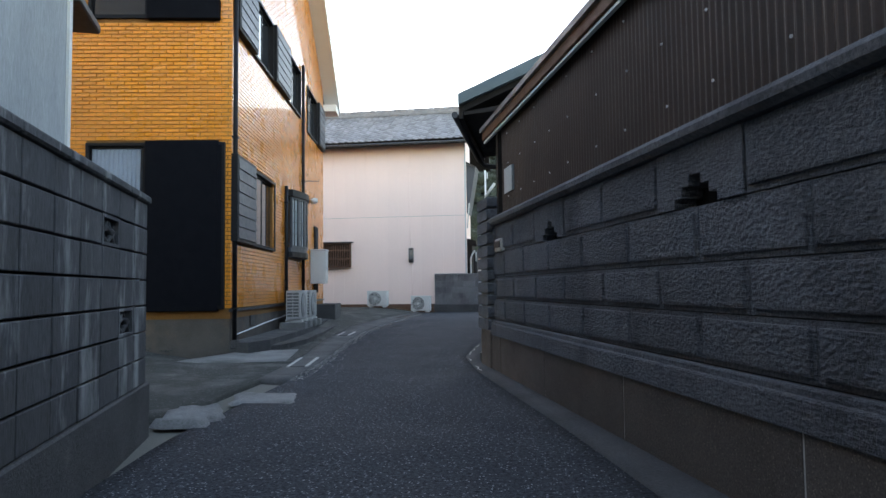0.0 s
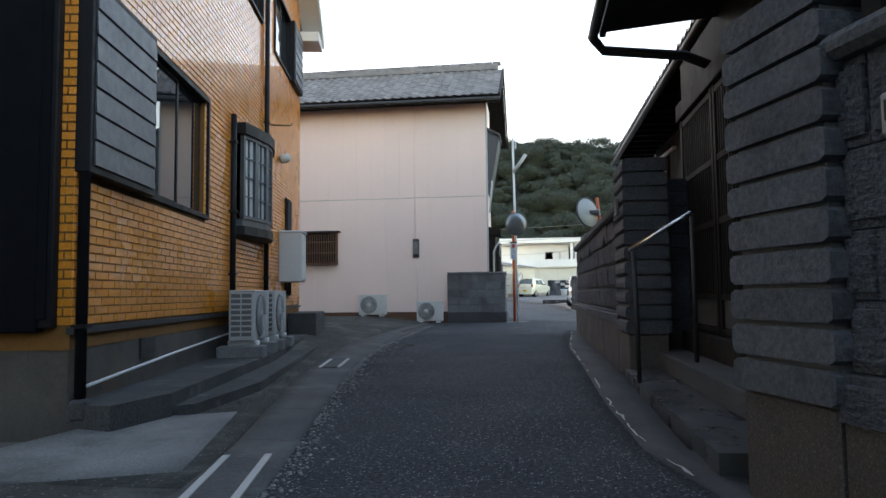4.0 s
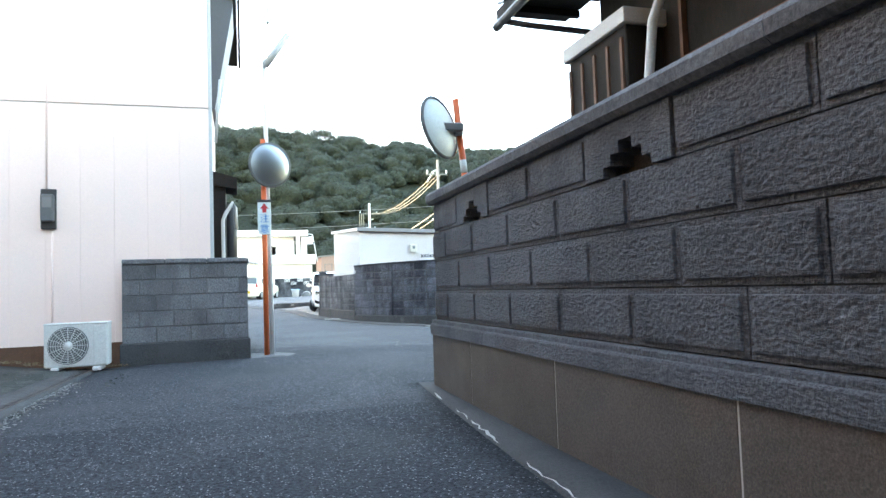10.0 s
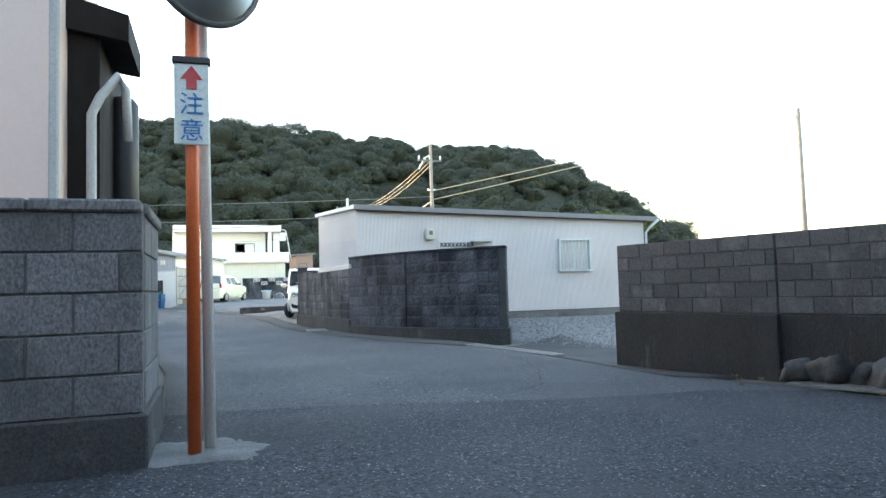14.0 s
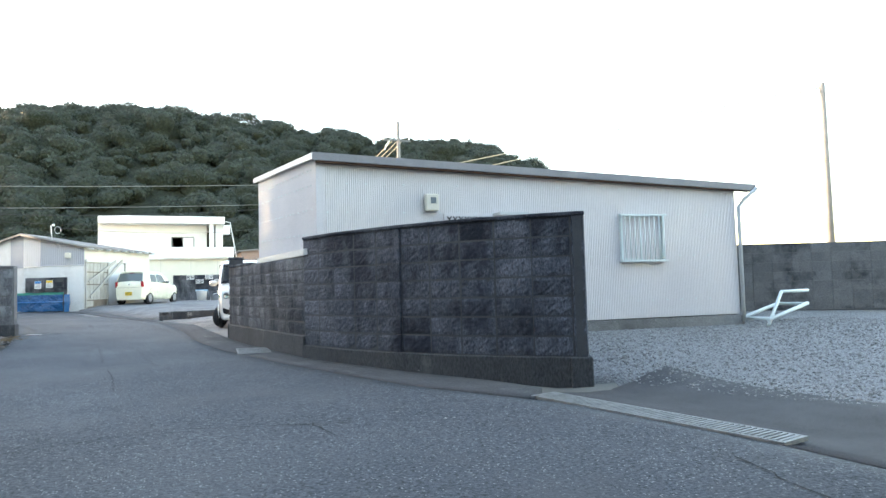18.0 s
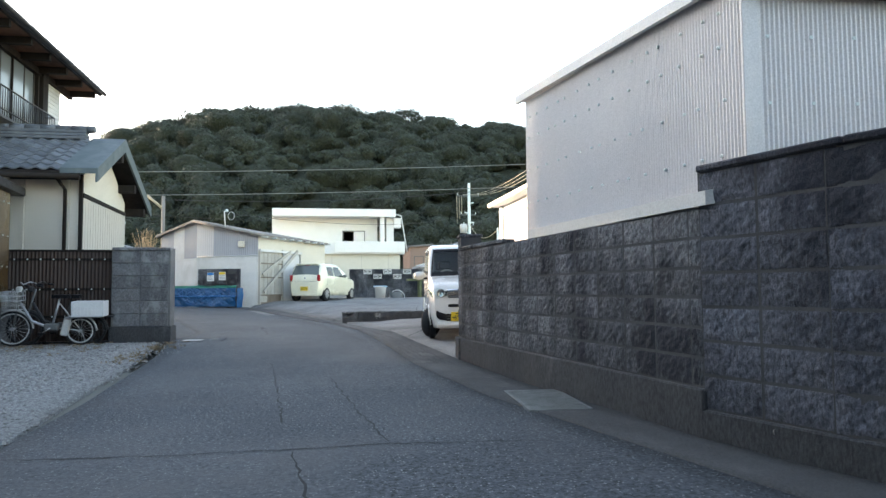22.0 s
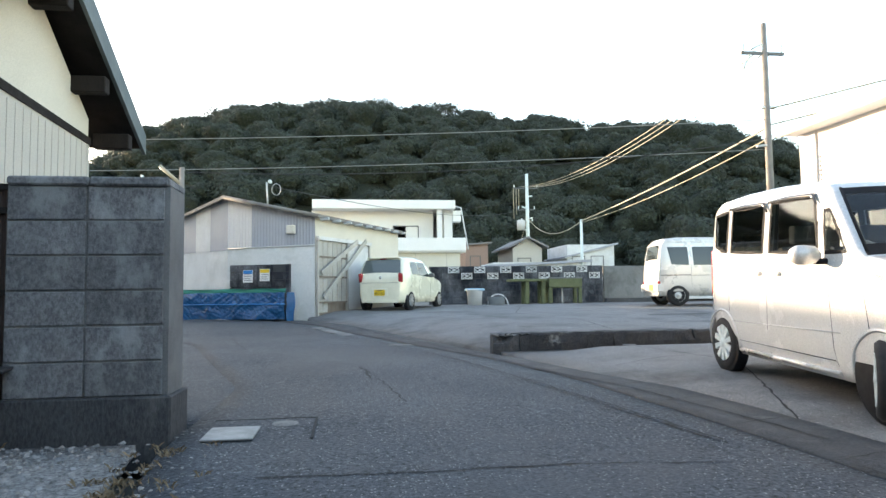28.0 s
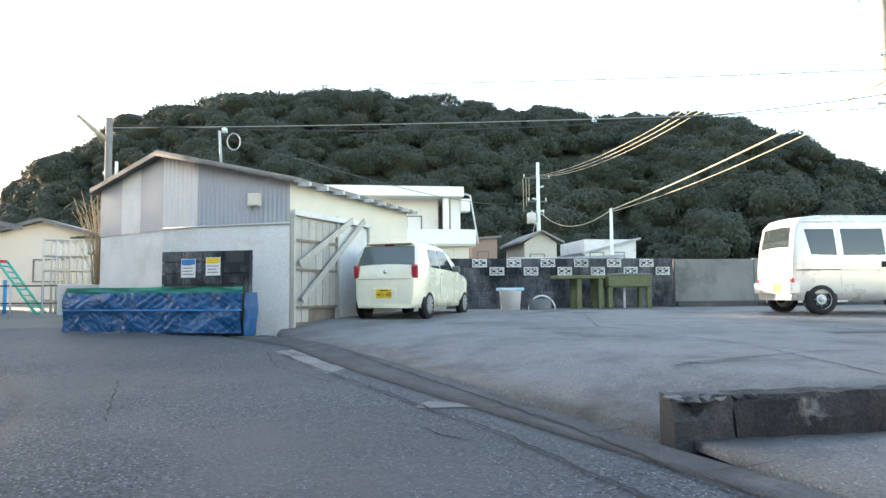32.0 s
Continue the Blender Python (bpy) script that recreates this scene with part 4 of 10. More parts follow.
part("roof", prism(bmesh.new(), [(-0.75, 7.0), (-0.75, 7.12), (5.12, 11.12), (11.0, 7.12), (11.0, 7.0), (5.12, 10.98)], -0.42, 8.4, "y"), TILE_BROWN, oh)
part("barge_board", prism(bmesh.new(), [(-0.75, 6.86), (-0.75, 7.16), (5.12, 11.16), (11.0, 7.16), (11.0, 6.86), (5.12, 10.8)], -0.46, -0.42, "y"), WHITE_PAINT, oh, "white barge board of the gable")
part("gable_soffit", prism(bmesh.new(), [(-0.7, 6.9), (-0.7, 6.98), (5.12, 10.94), (10.96, 6.98), (10.96, 6.9), (5.12, 10.84)], -0.42, 0.01, "y"), WHITE_PAINT, oh)
part("eave_box", bx(10.26, 11.0, -0.42, 7.9, 6.78, 7.0, 0.01), WHITE_PAINT, oh)
part("front_eave_box", bx(-0.75, -0.01, -0.42, 7.9, 6.78, 7.0, 0.01), WHITE_PAINT, oh)
# window units: frame, sashes, panes
def window(parent, m, w, h, panes=2, frame=0.05, depth=0.12, fmat=None, gmat=None, curtain=True, name="window"):
    fm = fmat or BLACK_FRAME
    bm = bmesh.new()
    holed(bm, 0, w, 0, h, -0.035, depth, [(frame, w - frame, frame, h - frame)])
    win = part(name, bm, fm, parent, "", m)
    pw = (w - 2 * frame) / panes
    for k in range(panes):
        x0, yy = frame + k * pw, 0.03 + 0.03 * (k % 2)
        bm = bmesh.new()
        holed(bm, x0 - 0.012, x0 + pw + 0.012, frame, h - frame, yy, yy + 0.028, [(x0 + 0.03, x0 + pw - 0.03, frame + 0.035, h - frame - 0.035)])
        part("sash", bm, fm, win)
        part("pane", bx(x0 + 0.025, x0 + pw - 0.025, yy + 0.01, yy + 0.016, frame + 0.03, h - frame - 0.03), gmat or GLASS, win)
    return win


def louvred(parent, m, w, h, rows, mat=None, out=0.1, name="shutter_box"):
    """A shutter box with broad lapped boards."""
    box_ = part(name, bx(0, w, -out, 0.1, 0, h, 0.008), BLACK_FRAME, parent, "", m)
    rh = (h - 0.1) / rows
    for k in range(rows):
        part("board", prism(bmesh.new(), [(-out - 0.004, 0.05 + k * rh + 0.008), (-out - 0.018, 0.05 + k * rh + 0.012), (-out - 0.008, 0.05 + (k + 1) * rh - 0.006), (-out + 0.004, 0.05 + (k + 1) * rh - 0.006), (-out + 0.004, 0.05 + k * rh + 0.008)], 0.06, w - 0.04, "x"), mat or GREY_SHUTTER, box_)
    return box_


louvred(oh, pose(0.0, 0, 1.88), 1.27, 1.48, 7)
window(oh, pose(1.28, 0, 1.88), 1.92, 1.46, 2)
louvred(oh, pose(0.1, 0, 5.52), 1.3, 1.23, 6)
window(oh, pose(1.4, 0, 5.52), 1.6, 1.23, 2)
louvred(oh, pose(3.0, 0, 5.52), 1.5, 1.23, 6)
window(oh, pose(4.5, 0, 5.52), 1.7, 1.23, 2)
window(oh, pose(7.2, 0, 5.4), 1.7, 1.3, 2)
louvred(oh, pose(8.9, 0, 5.4), 1.1, 1.3, 6)
window(oh, pose(8.4, 0, 0.95), 0.45, 1.95, 1)
grille = bmesh.new()
for k in range(5):
    tube(grille, [(8.44 + k * 0.09, -0.06, 0.98), (8.44 + k * 0.09, -0.06, 2.87)], 0.008, 6)
part("window_grille", grille, DARK_METAL, oh)
# front: tall terrace window, half shuttered
louvred(oh, pose(0, 0.25, 0.76, 0, 0, 90) @ pose(1.15, 0, 0, 0, 0, 180) @ pose(0, 0, 0), 1.3, 2.78, 1, BLACK_PANEL, 0.08)
fw = pose(0.0, 2.4, 0.76, 0, 0, -90)
window(oh, fw, 1.0, 2.78, 1, name="terrace_window")
part("middle_rail", bx(0.05, 0.95, 0.0, 0.06, 1.25, 1.31), BLACK_FRAME, oh, "", fw)
for k in range(11):
    part("curtain_fold", tb([(0.1 + 0.075 * k, 0.062, 0.08), (0.11 + 0.073 * k, 0.066, 1.4), (0.11 + 0.073 * k, 0.062, 2.68)], [0.045, 0.04, 0.045], 12), CURTAIN, oh, "white curtain behind the glass", fw)
fl = fw @ pose(1.0, 0, 0)
part("shutter", bx(0.0, 1.2, -0.1, 0.04, -0.03, 2.8, 0.01), BLACK_PANEL, oh, "closed black shutter box", fl)
window(oh, pose(0.0, 2.4, 5.66, 0, 0, -90), 1.0, 1.3, 1)
part("shutter", bx(0.0, 1.2, -0.1, 0.04, -0.03, 1.32, 0.01), BLACK_PANEL, oh, "closed black shutter box", pose(0.0, 2.4, 5.66, 0, 0, -90) @ pose(1.0, 0, 0))
# bow window
def bow(parent, m, w, h, out):
    n = 5
    pts = [(w * k / n, -out * math.sin(math.pi * (0.18 + 0.64 * k / n)) + out * math.sin(math.pi * 0.18) - 0.06) for k in range(n + 1)]
    pts[0], pts[-1] = (0, -0.1), (w, -0.1)
    root = part("bow_window", prism(bmesh.new(), [(0, 0.1)] + pts + [(w, 0.1)], 0, 0.1, "z"), GREY_SHUTTER, parent, "bowed grey window with small panes", m)
    part("head", prism(bmesh.new(), [(-0.05, 0.1)] + [(x + (x - w / 2) * 0.05, y - 0.05) for x, y in pts] + [(w + 0.05, 0.1)], h, h + 0.16, "z"), BLACK_FRAME, root)
    part("foot", prism(bmesh.new(), [(-0.04, 0.1)] + [(x, y - 0.03) for x, y in pts] + [(w + 0.04, 0.1)], -0.12, 0.0, "z"), BLACK_FRAME, root)
    for (ax, ay), (bx_, by_) in zip(pts, pts[1:]):
        L = math.dist((ax, ay), (bx_, by_))
        f = pose(ax, ay, 0.1, 0, 0, math.degrees(math.atan2(by_ - ay, bx_ - ax)))
        bm = bmesh.new()
        holed(bm, 0, L, 0, h - 0.1, -0.02, 0.04, [(0.05, L - 0.05, 0.05, h - 0.15)])
        for r in range(1, 4):
            box(bm, 0.05, L - 0.05, -0.005, 0.02, (h - 0.2) * r / 4 + 0.04, (h - 0.2) * r / 4 + 0.06)
        box(bm, L / 2 - 0.01, L / 2 + 0.01, -0.005, 0.02, 0.05, h - 0.15)
        part("sash", bm, GREY_SHUTTER, root, "", f)
        part("pane", bx(0.05, L - 0.05, 0.02, 0.026, 0.05, h - 0.15), CURTAIN_REFLECTION, root, "", f)
    return root


bow(oh, pose(4.55, 0, 1.95), 1.8, 1.3, 0.5)
# downpipes and trims
for s, z0, z1 in ((0.04, 0.25, 7.0), (4.25, 0.75, 3.45), (6.42, 0.75, 7.0)):
    bm = tb([(s, -0.05, z0), (s, -0.05, z1)], 0.04, 10)
    for z in (z0 + 0.5, (z0 + z1) / 2, z1 - 0.4):
        box(bm, s - 0.055, s + 0.055, -0.1, 0.0, z, z + 0.03)
    part("downpipe", bm, BLACK_FRAME, oh, "black rain downpipe")
part("pipe_foot", bx(-0.03, 0.1, -0.12, 0.0, 0.1, 0.25, 0.02), CONCRETE_DARK, oh)
part("white_pipe", tb([(0.1, -0.06, 0.33), (2.2, -0.06, 0.42), (4.6, -0.06, 0.5)], 0.013, 8), WHITE_PLASTIC, oh, "white plastic pipe along the foundation")
part("wall_hook", tb([(7.0, 0, 4.0), (7.05, -0.35, 4.0), (7.05, -0.36, 4.05)], 0.012, 6), DARK_METAL, oh)
bm = lathe(bmesh.new(), [(0.0, 0.1), (0.06, 0.09), (0.085, 0.04), (0.09, 0.0), (0.075, -0.1), (0.0, -0.1)], 14, pose(7.75, -0.12, 3.55, 70, 0, 20))
part("vent_hood", bm, PALE_STEEL, oh, "round white vent hood")
# foundation vents
for s in (1.45, 5.6, 9.6):
    v = part("foundation_vent", bx(s - 0.17, s + 0.17, 0.0, 0.06, 0.42, 0.6), DARK_METAL, oh)
# service cabinet on the wall
cab = thing("service_cabinet", "pale grey steel service cabinet fixed to the brick wall", "cabinet", OH @ pose(7.8, -0.42, 1.22))
part("body", bx(0, 0.5, 0.0, 0.42, 0, 0.92, 0.012), PALE_STEEL, cab)
part("hood", bx(-0.02, 0.52, -0.03, 0.43, 0.92, 0.97, 0.012), PALE_STEEL, cab)
part("door", bx(0.02, 0.48, -0.012, 0.004, 0.03, 0.9, 0.006), PALE_STEEL, cab)
part("lock", lathe(bmesh.new(), [(0, 0.012), (0.018, 0.01), (0.02, 0)], 10, pose(0.05, -0.012, 0.45, 90)), STEEL, cab)

# ---- pink panelled house ----
fh = thing("pink_house", "tall pale pink panelled house with a grey tiled roof", "house", pose(0, 26.5, 0))
# core runs on unseen past the panels to x -20, added to block low sun
part("wall_core", bx(-20.0, -4.6, 0.02, 8.5, 0.0, 6.95), BEIGE, fh)
part("corner_core", bx(-4.6, -3.3, 0.02, 1.6, 0.0, 6.95), BEIGE, fh)
part("plinth", bx(-13.0, -3.27, -0.01, 0.05, 0.0, 0.42), BROWN_WOOD, fh)
edge = -3.27
for k in range(21):
    x0 = edge - 0.455
    for z0, z1 in ((0.42, 3.93), (3.95, 6.95)):
        part("panel", bx(x0 + 0.0012, edge - 0.0012, -0.012, 0.03, z0, z1), PINK, fh)
    edge = x0
for k in range(3):
    for z0, z1 in ((0.3, 3.93), (3.95, 6.95)):
        part("panel", bx(-3.31, -3.27, 0.032 + 0.53 * k, 0.03 + 0.53 * (k + 1) - 0.001, z0, z1), PINK, fh)
part("corner_strip", bx(-3.3, -3.25, -0.025, 0.03, 0.3, 6.95, 0.008), PALE_STEEL, fh)
part("conduit", tb([(-5.52, -0.022, 2.62), (-5.52, -0.022, 6.9)], 0.011, 8), PINK, fh)
part("meter_pipe", tb([(-5.45, -0.035, 2.1), (-5.45, -0.035, 0.5)], 0.014, 8), PINK, fh)


def tiled_roof(parent, x0, x1, y_eave, z_eave, y_ridge, z_ridge, mat, y_back=None, pitch=0.27, course=0.26, ridge=True, m=None):
    """A slope of pantiles from eave to ridge along x, with rolls and lapped courses, and its far slope."""
    run, rise = y_ridge - y_eave, z_ridge - z_eave
    n, rows = max(1, round((x1 - x0) / pitch)), max(1, round(math.hypot(run, rise) / course))
    px = (x1 - x0) / n
    wave = [(0.0, 0.03), (0.18, 0.045), (0.36, 0.025), (0.6, 0.0), (0.85, 0.005), (1.0, 0.03)]
    verts, faces = [], []
    for r in range(rows):
        a, b = r / rows, (r + 1.06) / rows
        for c in range(n):
            base = len(verts)
            for u, lift in wave:
                x = x0 + (c + u) * px
                verts.append((x, y_eave + run * a, z_eave + rise * a + lift + 0.045))
                verts.append((x, y_eave + run * b, z_eave + rise * b + lift + 0.012))
                verts.append((x, y_eave + run * a, z_eave + rise * a + lift + 0.015))
            for k in range(len(wave) - 1):
                i = base + 3 * k
                faces += [(i, i + 3, i + 4, i + 1), (i + 2, i + 5, i + 3, i)]
    ob = raw("roof_tiles", verts, faces, mat, parent, "", False)
    tagged(ob, "", "", "", "stuff")
    if m is not None:
        ob.matrix_basis = m
    yb = y_back if y_back is not None else 2 * y_ridge - y_eave
    d = part("roof_deck", prism(bmesh.new(), [(y_eave, z_eave - 0.1), (y_eave, z_eave), (y_ridge, z_ridge), (yb, z_eave), (yb, z_eave - 0.1), (y_ridge, z_ridge - 0.1)], x0 + 0.02, x1 - 0.02, "x"), DARK_WOOD, parent)
    if m is not None:
        d.matrix_basis = m
    if ridge:
        bm = bmesh.new()
        k = 0
        x = x0 + 0.1
        for lay in range(3):
            box(bm, x0 + 0.15, x1 - 0.15, y_ridge - 0.14 + lay * 0.02, y_ridge + 0.14 - lay * 0.02, z_ridge + lay * 0.07, z_ridge + 0.06 + lay * 0.07, 0.008)
        while x < x1 - 0.1:
            tube(bm, [(x, y_ridge, z_ridge + 0.23), (min(x + 0.29, x1), y_ridge, z_ridge + 0.235)], [0.085, 0.075], 10)
            x += 0.3
        q = part("ridge", bm, mat, parent)
        if m is not None:
            q.matrix_basis = m


tiled_roof(fh, -13.5, -2.85, -0.62, 6.9, 3.0, 8.85, TILE_BROWN)
part("eave_board", bx(-13.5, -2.83, -0.62, -0.56, 6.72, 6.9), DARK_WOOD, fh)
part("soffit", bx(-13.5, -2.85, -0.58, 0.03, 6.84, 6.9), DARK_WOOD, fh)
gut = tb([(-13.5, -0.68, 6.8), (-2.8, -0.68, 6.78)], 0.055, 10)
for k in range(11):
    box(gut, -13.2 + k * 1.0, -13.17 + k * 1.0, -0.74, -0.6, 6.72, 6.84)
part("gutter", gut, DARK_METAL, fh, "dark brown rain gutter with brackets")
part("verge", prism(bmesh.new(), [(-0.62, 6.75), (-0.62, 6.97), (3.0, 8.92), (6.6, 6.97), (6.6, 6.75), (3.0, 8.7)], -2.86, -2.8, "x"), DARK_WOOD, fh)
# wooden lattice window
lat = part("lattice_window", bx(-9.4, -7.98, -0.14, 0.02, 1.93, 2.9), BROWN_WOOD, fh, "brown wooden lattice window box")
part("back_pane", bx(-9.35, -8.03, -0.15, -0.145, 1.98, 2.85), GLASS, lat)
for k in range(19):
    part("slat", bx(-9.37 + k * 0.075, -9.345 + k * 0.075, -0.19, -0.15, 1.93, 2.9), BROWN_WOOD, lat)
for z in (1.92, 2.25, 2.6, 2.87):
    part("rail", bx(-9.42, -7.95, -0.2, -0.13, z, z + 0.04), BROWN_WOOD, lat)
part("hood", bx(-9.48, -7.9, -0.26, 0.0, 2.91, 2.96), DARK_METAL, lat)
# side face: eaves, downpipes and a lean-to canopy
part("side_canopy", prism(bmesh.new(), [(-3.27, 6.05), (-2.88, 5.86), (-2.88, 5.94), (-3.27, 6.14)], 0.3, 1.7, "y"), DARK_METAL, fh)
part("side_fascia", prism(bmesh.new(), [(-3.27, 4.05), (-3.22, 4.05), (-2.92, 5.75), (-2.92, 5.88), (-3.27, 6.06)], 0.4, 1.6, "y"), GREY_SHUTTER, fh)
part("lower_canopy", prism(bmesh.new(), [(-3.27, 2.8), (-2.9, 2.74), (-2.9, 2.92), (-3.27, 3.02)], 0.3, 1.1, "y"), DARK_WOOD, fh)
part("porch_wall", bx(-3.28, -3.08, 0.36, 1.5, 0.1, 2.8), DARK_WOOD, fh)
part("downpipe", tb([(-2.92, 0.45, 2.1), (-2.93, 0.42, 2.45), (-2.97, 0.36, 2.52), (-3.07, 0.31, 2.36), (-3.12, 0.3, 2.24), (-3.12, 0.3, 1.2), (-3.1, 0.3, 0.2)], 0.03, 10), PALE_STEEL, fh)
part("heater_tank", lathe(bmesh.new(), [(0, 0), (0.09, 0.0), (0.105, 0.03), (0.105, 0.9), (0.07, 0.95), (0, 0.95)], 18, pose(-3.02, 1.1, 1.62)), DARK_METAL, fh, "dark upright water heater tank")
part("heater_collar", lathe(bmesh.new(), [(0.09, -0.06), (0.1, 0.0), (0.0, 0.0)], 16, pose(-2.97, 1.1, 1.6)), PALE_STEEL, fh)
part("heater_pipe", tb([(-3.05, 0.9, 1.5), (-2.9, 1.1, 1.5), (-2.82, 1.2, 1.54), (-2.8, 1.22, 1.66)], 0.025, 8), DARK_METAL, fh)
part("heater_bracket", bx(-3.28, -2.84, 1.0, 1.2, 1.42, 1.5), DARK_METAL, fh)
part("corner_pipe", tb([(-3.2, -0.05, 3.4), (-3.12, -0.02, 4.4)], 0.025, 8), PALE_STEEL, fh)

meter = thing("electric_meter", "dark grey electric meter on the pink wall", "meter", pose(-5.49, 26.47, 2.08))
part("backboard", bx(-0.1, 0.1, -0.04, 0.0, 0.0, 0.58, 0.01), DARK_METAL, meter)
part("case", bx(-0.085, 0.085, -0.13, -0.04, 0.1, 0.5, 0.02), AC_GREY, meter)
part("dial_window", bx(-0.06, 0.06, -0.137, -0.129, 0.3, 0.45, 0.004), GLASS_PALE, meter)


def ac_unit(m, w=0.8, d=0.3, h=0.56, group="", mat=None, label="white air-conditioner outdoor unit on plastic feet"):
    """An outdoor unit, its fan facing -y."""
    mt = mat or AC_WHITE
    u = thing("outdoor_unit", label, "air conditioner", m, group)
    part("case", bx(0, w, 0, d, 0.06, h + 0.06, 0.02, None, 2), mt, u)
    part("top_cover", bx(-0.006, w + 0.006, -0.006, d + 0.006, h + 0.045, h + 0.07, 0.01), mt, u)
    cx, cz, r = w * 0.38, 0.06 + h / 2, h * 0.41
    part("fan_recess", lathe(bmesh.new(), [(0, 0.004), (r, 0.004), (r + 0.012, 0.008), (r + 0.014, -0.002)], 28, pose(cx, -0.001, cz, 90)), AC_GREY, u)
    g = bmesh.new()
    for k in range(1, 9):
        rr = r * k / 8
        tube(g, [(cx + rr * math.cos(a), -0.022, cz + rr * math.sin(a)) for a in (2 * math.pi * j / 24 for j in range(25))], 0.004, 5)
    for j in range(8):
        a = math.pi * j / 8
        tube(g, [(cx - r * math.cos(a), -0.018, cz - r * math.sin(a)), (cx + r * math.cos(a), -0.018, cz + r * math.sin(a))], 0.005, 5)
    part("fan_grille", g, mt, u)
    part("hub", lathe(bmesh.new(), [(0, 0.03), (0.05, 0.027), (0.055, 0)], 14, pose(cx, 0, cz, 90)), mt, u)
    part("side_panel", bx(w * 0.78, w - 0.015, -0.006, 0.004, 0.08, h + 0.03, 0.004), mt, u)
    slats = bmesh.new()
    for k in range(8):
        box(slats, -0.004, 0.002, 0.04, d * 0.5, 0.12 + k * h * 0.11, 0.12 + k * h * 0.11 + h * 0.075)
        box(slats, -0.004, 0.002, d * 0.55, d - 0.03, 0.12 + k * h * 0.11, 0.12 + k * h * 0.11 + h * 0.075)
    part("side_louvres", slats, AC_GREY, u)
    for x in (0.08, w - 0.18):
        part("foot", bx(x, x + 0.1, -0.03, d + 0.03, 0, 0.06, 0.01), WHITE_PLASTIC, u)
    return u


ac_unit(pose(-7.08, 25.58, height(-6.7, 25.6)), 0.8, 0.3, 0.58, "units by the pink wall")
ac_unit(pose(-5.34, 25.58, height(-5.0, 25.6)), 0.76, 0.3, 0.57, "units by the pink wall")
for s, y in ((3.55, -0.5), (4.75, -0.52)):
    ac_unit(OH @ pose(s, y, 0.35), 0.85, 0.32, 0.62, "units by the ochre wall", AC_DULL, "grey-white air-conditioner outdoor unit on a concrete pad")
    pad = thing("pad_stone", "pale concrete block under the outdoor unit", "block", OH @ pose(s, y, 0))
    part("stone", bx(-0.06, 0.2, -0.12, 0.45, 0.2, 0.35, 0.012), CONCRETE, pad)
    part("stone", bx(0.62, 0.9, -0.12, 0.45, 0.2, 0.35, 0.012), CONCRETE, pad)

# low block wall beside the pink house
block_wall("wall_pink_house", "low grey concrete block wall with a dark plinth and coping", [(-4.5, 26.2), (-2.77, 26.2)], -0.1, 0.4, 5, 0.228, 0.46, 0.13, BLOCK_PLAIN, CONCRETE_DARK, 0.07, 0.03, 0.5, False)
block_wall("wall_pink_return", "low grey block wall turning back beside the pink house", [(-2.77, 26.36), (-2.77, 27.4)], -0.1, 0.4, 5, 0.228, 0.46, 0.13, BLOCK_PLAIN, CONCRETE_DARK, 0.07, 0.03, 0.0, False)

# pads, steps, gutter and gratings on the left of the alley
pd = thing("house_apron", "mossy grey concrete apron with a step along the ochre house", "step", OH, "", "structure")
part("upper_step", prism(bmesh.new(), [(0.0, 0.02), (-0.05, -0.3), (0.55, -0.52), (4.0, -0.62), (8.4, -0.45), (8.4, 0.02)], -0.1, 0.21, "z"), CONCRETE_DARK, pd)
part("lower_step", prism(bmesh.new(), [(0.6, -0.5), (0.68, -0.66), (2.0, -0.9), (6.6, -0.88), (8.2, -0.65), (8.2, -0.44)], -0.1, 0.1, "z"), CONCRETE_DARK, pd)
part("planter_box", bx(8.5, 9.9, -0.6, -0.05, 0.0, 0.62, 0.015), CONCRETE_DARK, pd, "dark concrete bin against the house")
strip("side_lane", [(-12, 4.5), (-12, 9.6)], [(-3.2, 5.1), (-3.55, 9.4)], MOSSY, 0.004, 0.5, 12, "dark patchy side lane beside the ochre house")
strip("verge", [(-5.0, 9.3), (-5.3, 11.5), (-5.6, 14), (-6.2, 17), (-6.9, 20), (-7.3, 22.5), (-8.6, 25.8)], [(-3.7, 9.3), (-4.05, 10.8), (-4.7, 13.6), (-5.15, 16.5), (-5.4, 18.5), (-5.35, 22), (-4.95, 25.8)], MOSSY, 0.008, 0.5, 6, "mossy broken concrete verge")
gutter = strip("gutter", [(-3.45, 7.6), (-3.85, 10.1), (-4.7, 13.6), (-5.15, 16.5), (-5.4, 18.5), (-5.35, 22), (-5.0, 25.8)], [(-3.05, 7.5), (-3.35, 9.6), (-4.1, 13.4), (-4.55, 16.2), (-4.8, 18.8), (-4.84, 22.4), (-4.75, 25.8)], GUTTER, 0.016, 0.4, 3, "grey concrete gutter covers along the lane")
strip("ramp_slab", [(-5.3, 9.0), (-5.1, 11.0)], [(-3.9, 9.6), (-4.4, 11.4)], CONCRETE, 0.02, 0.4, 4, "pale triangular concrete slab at the house corner")


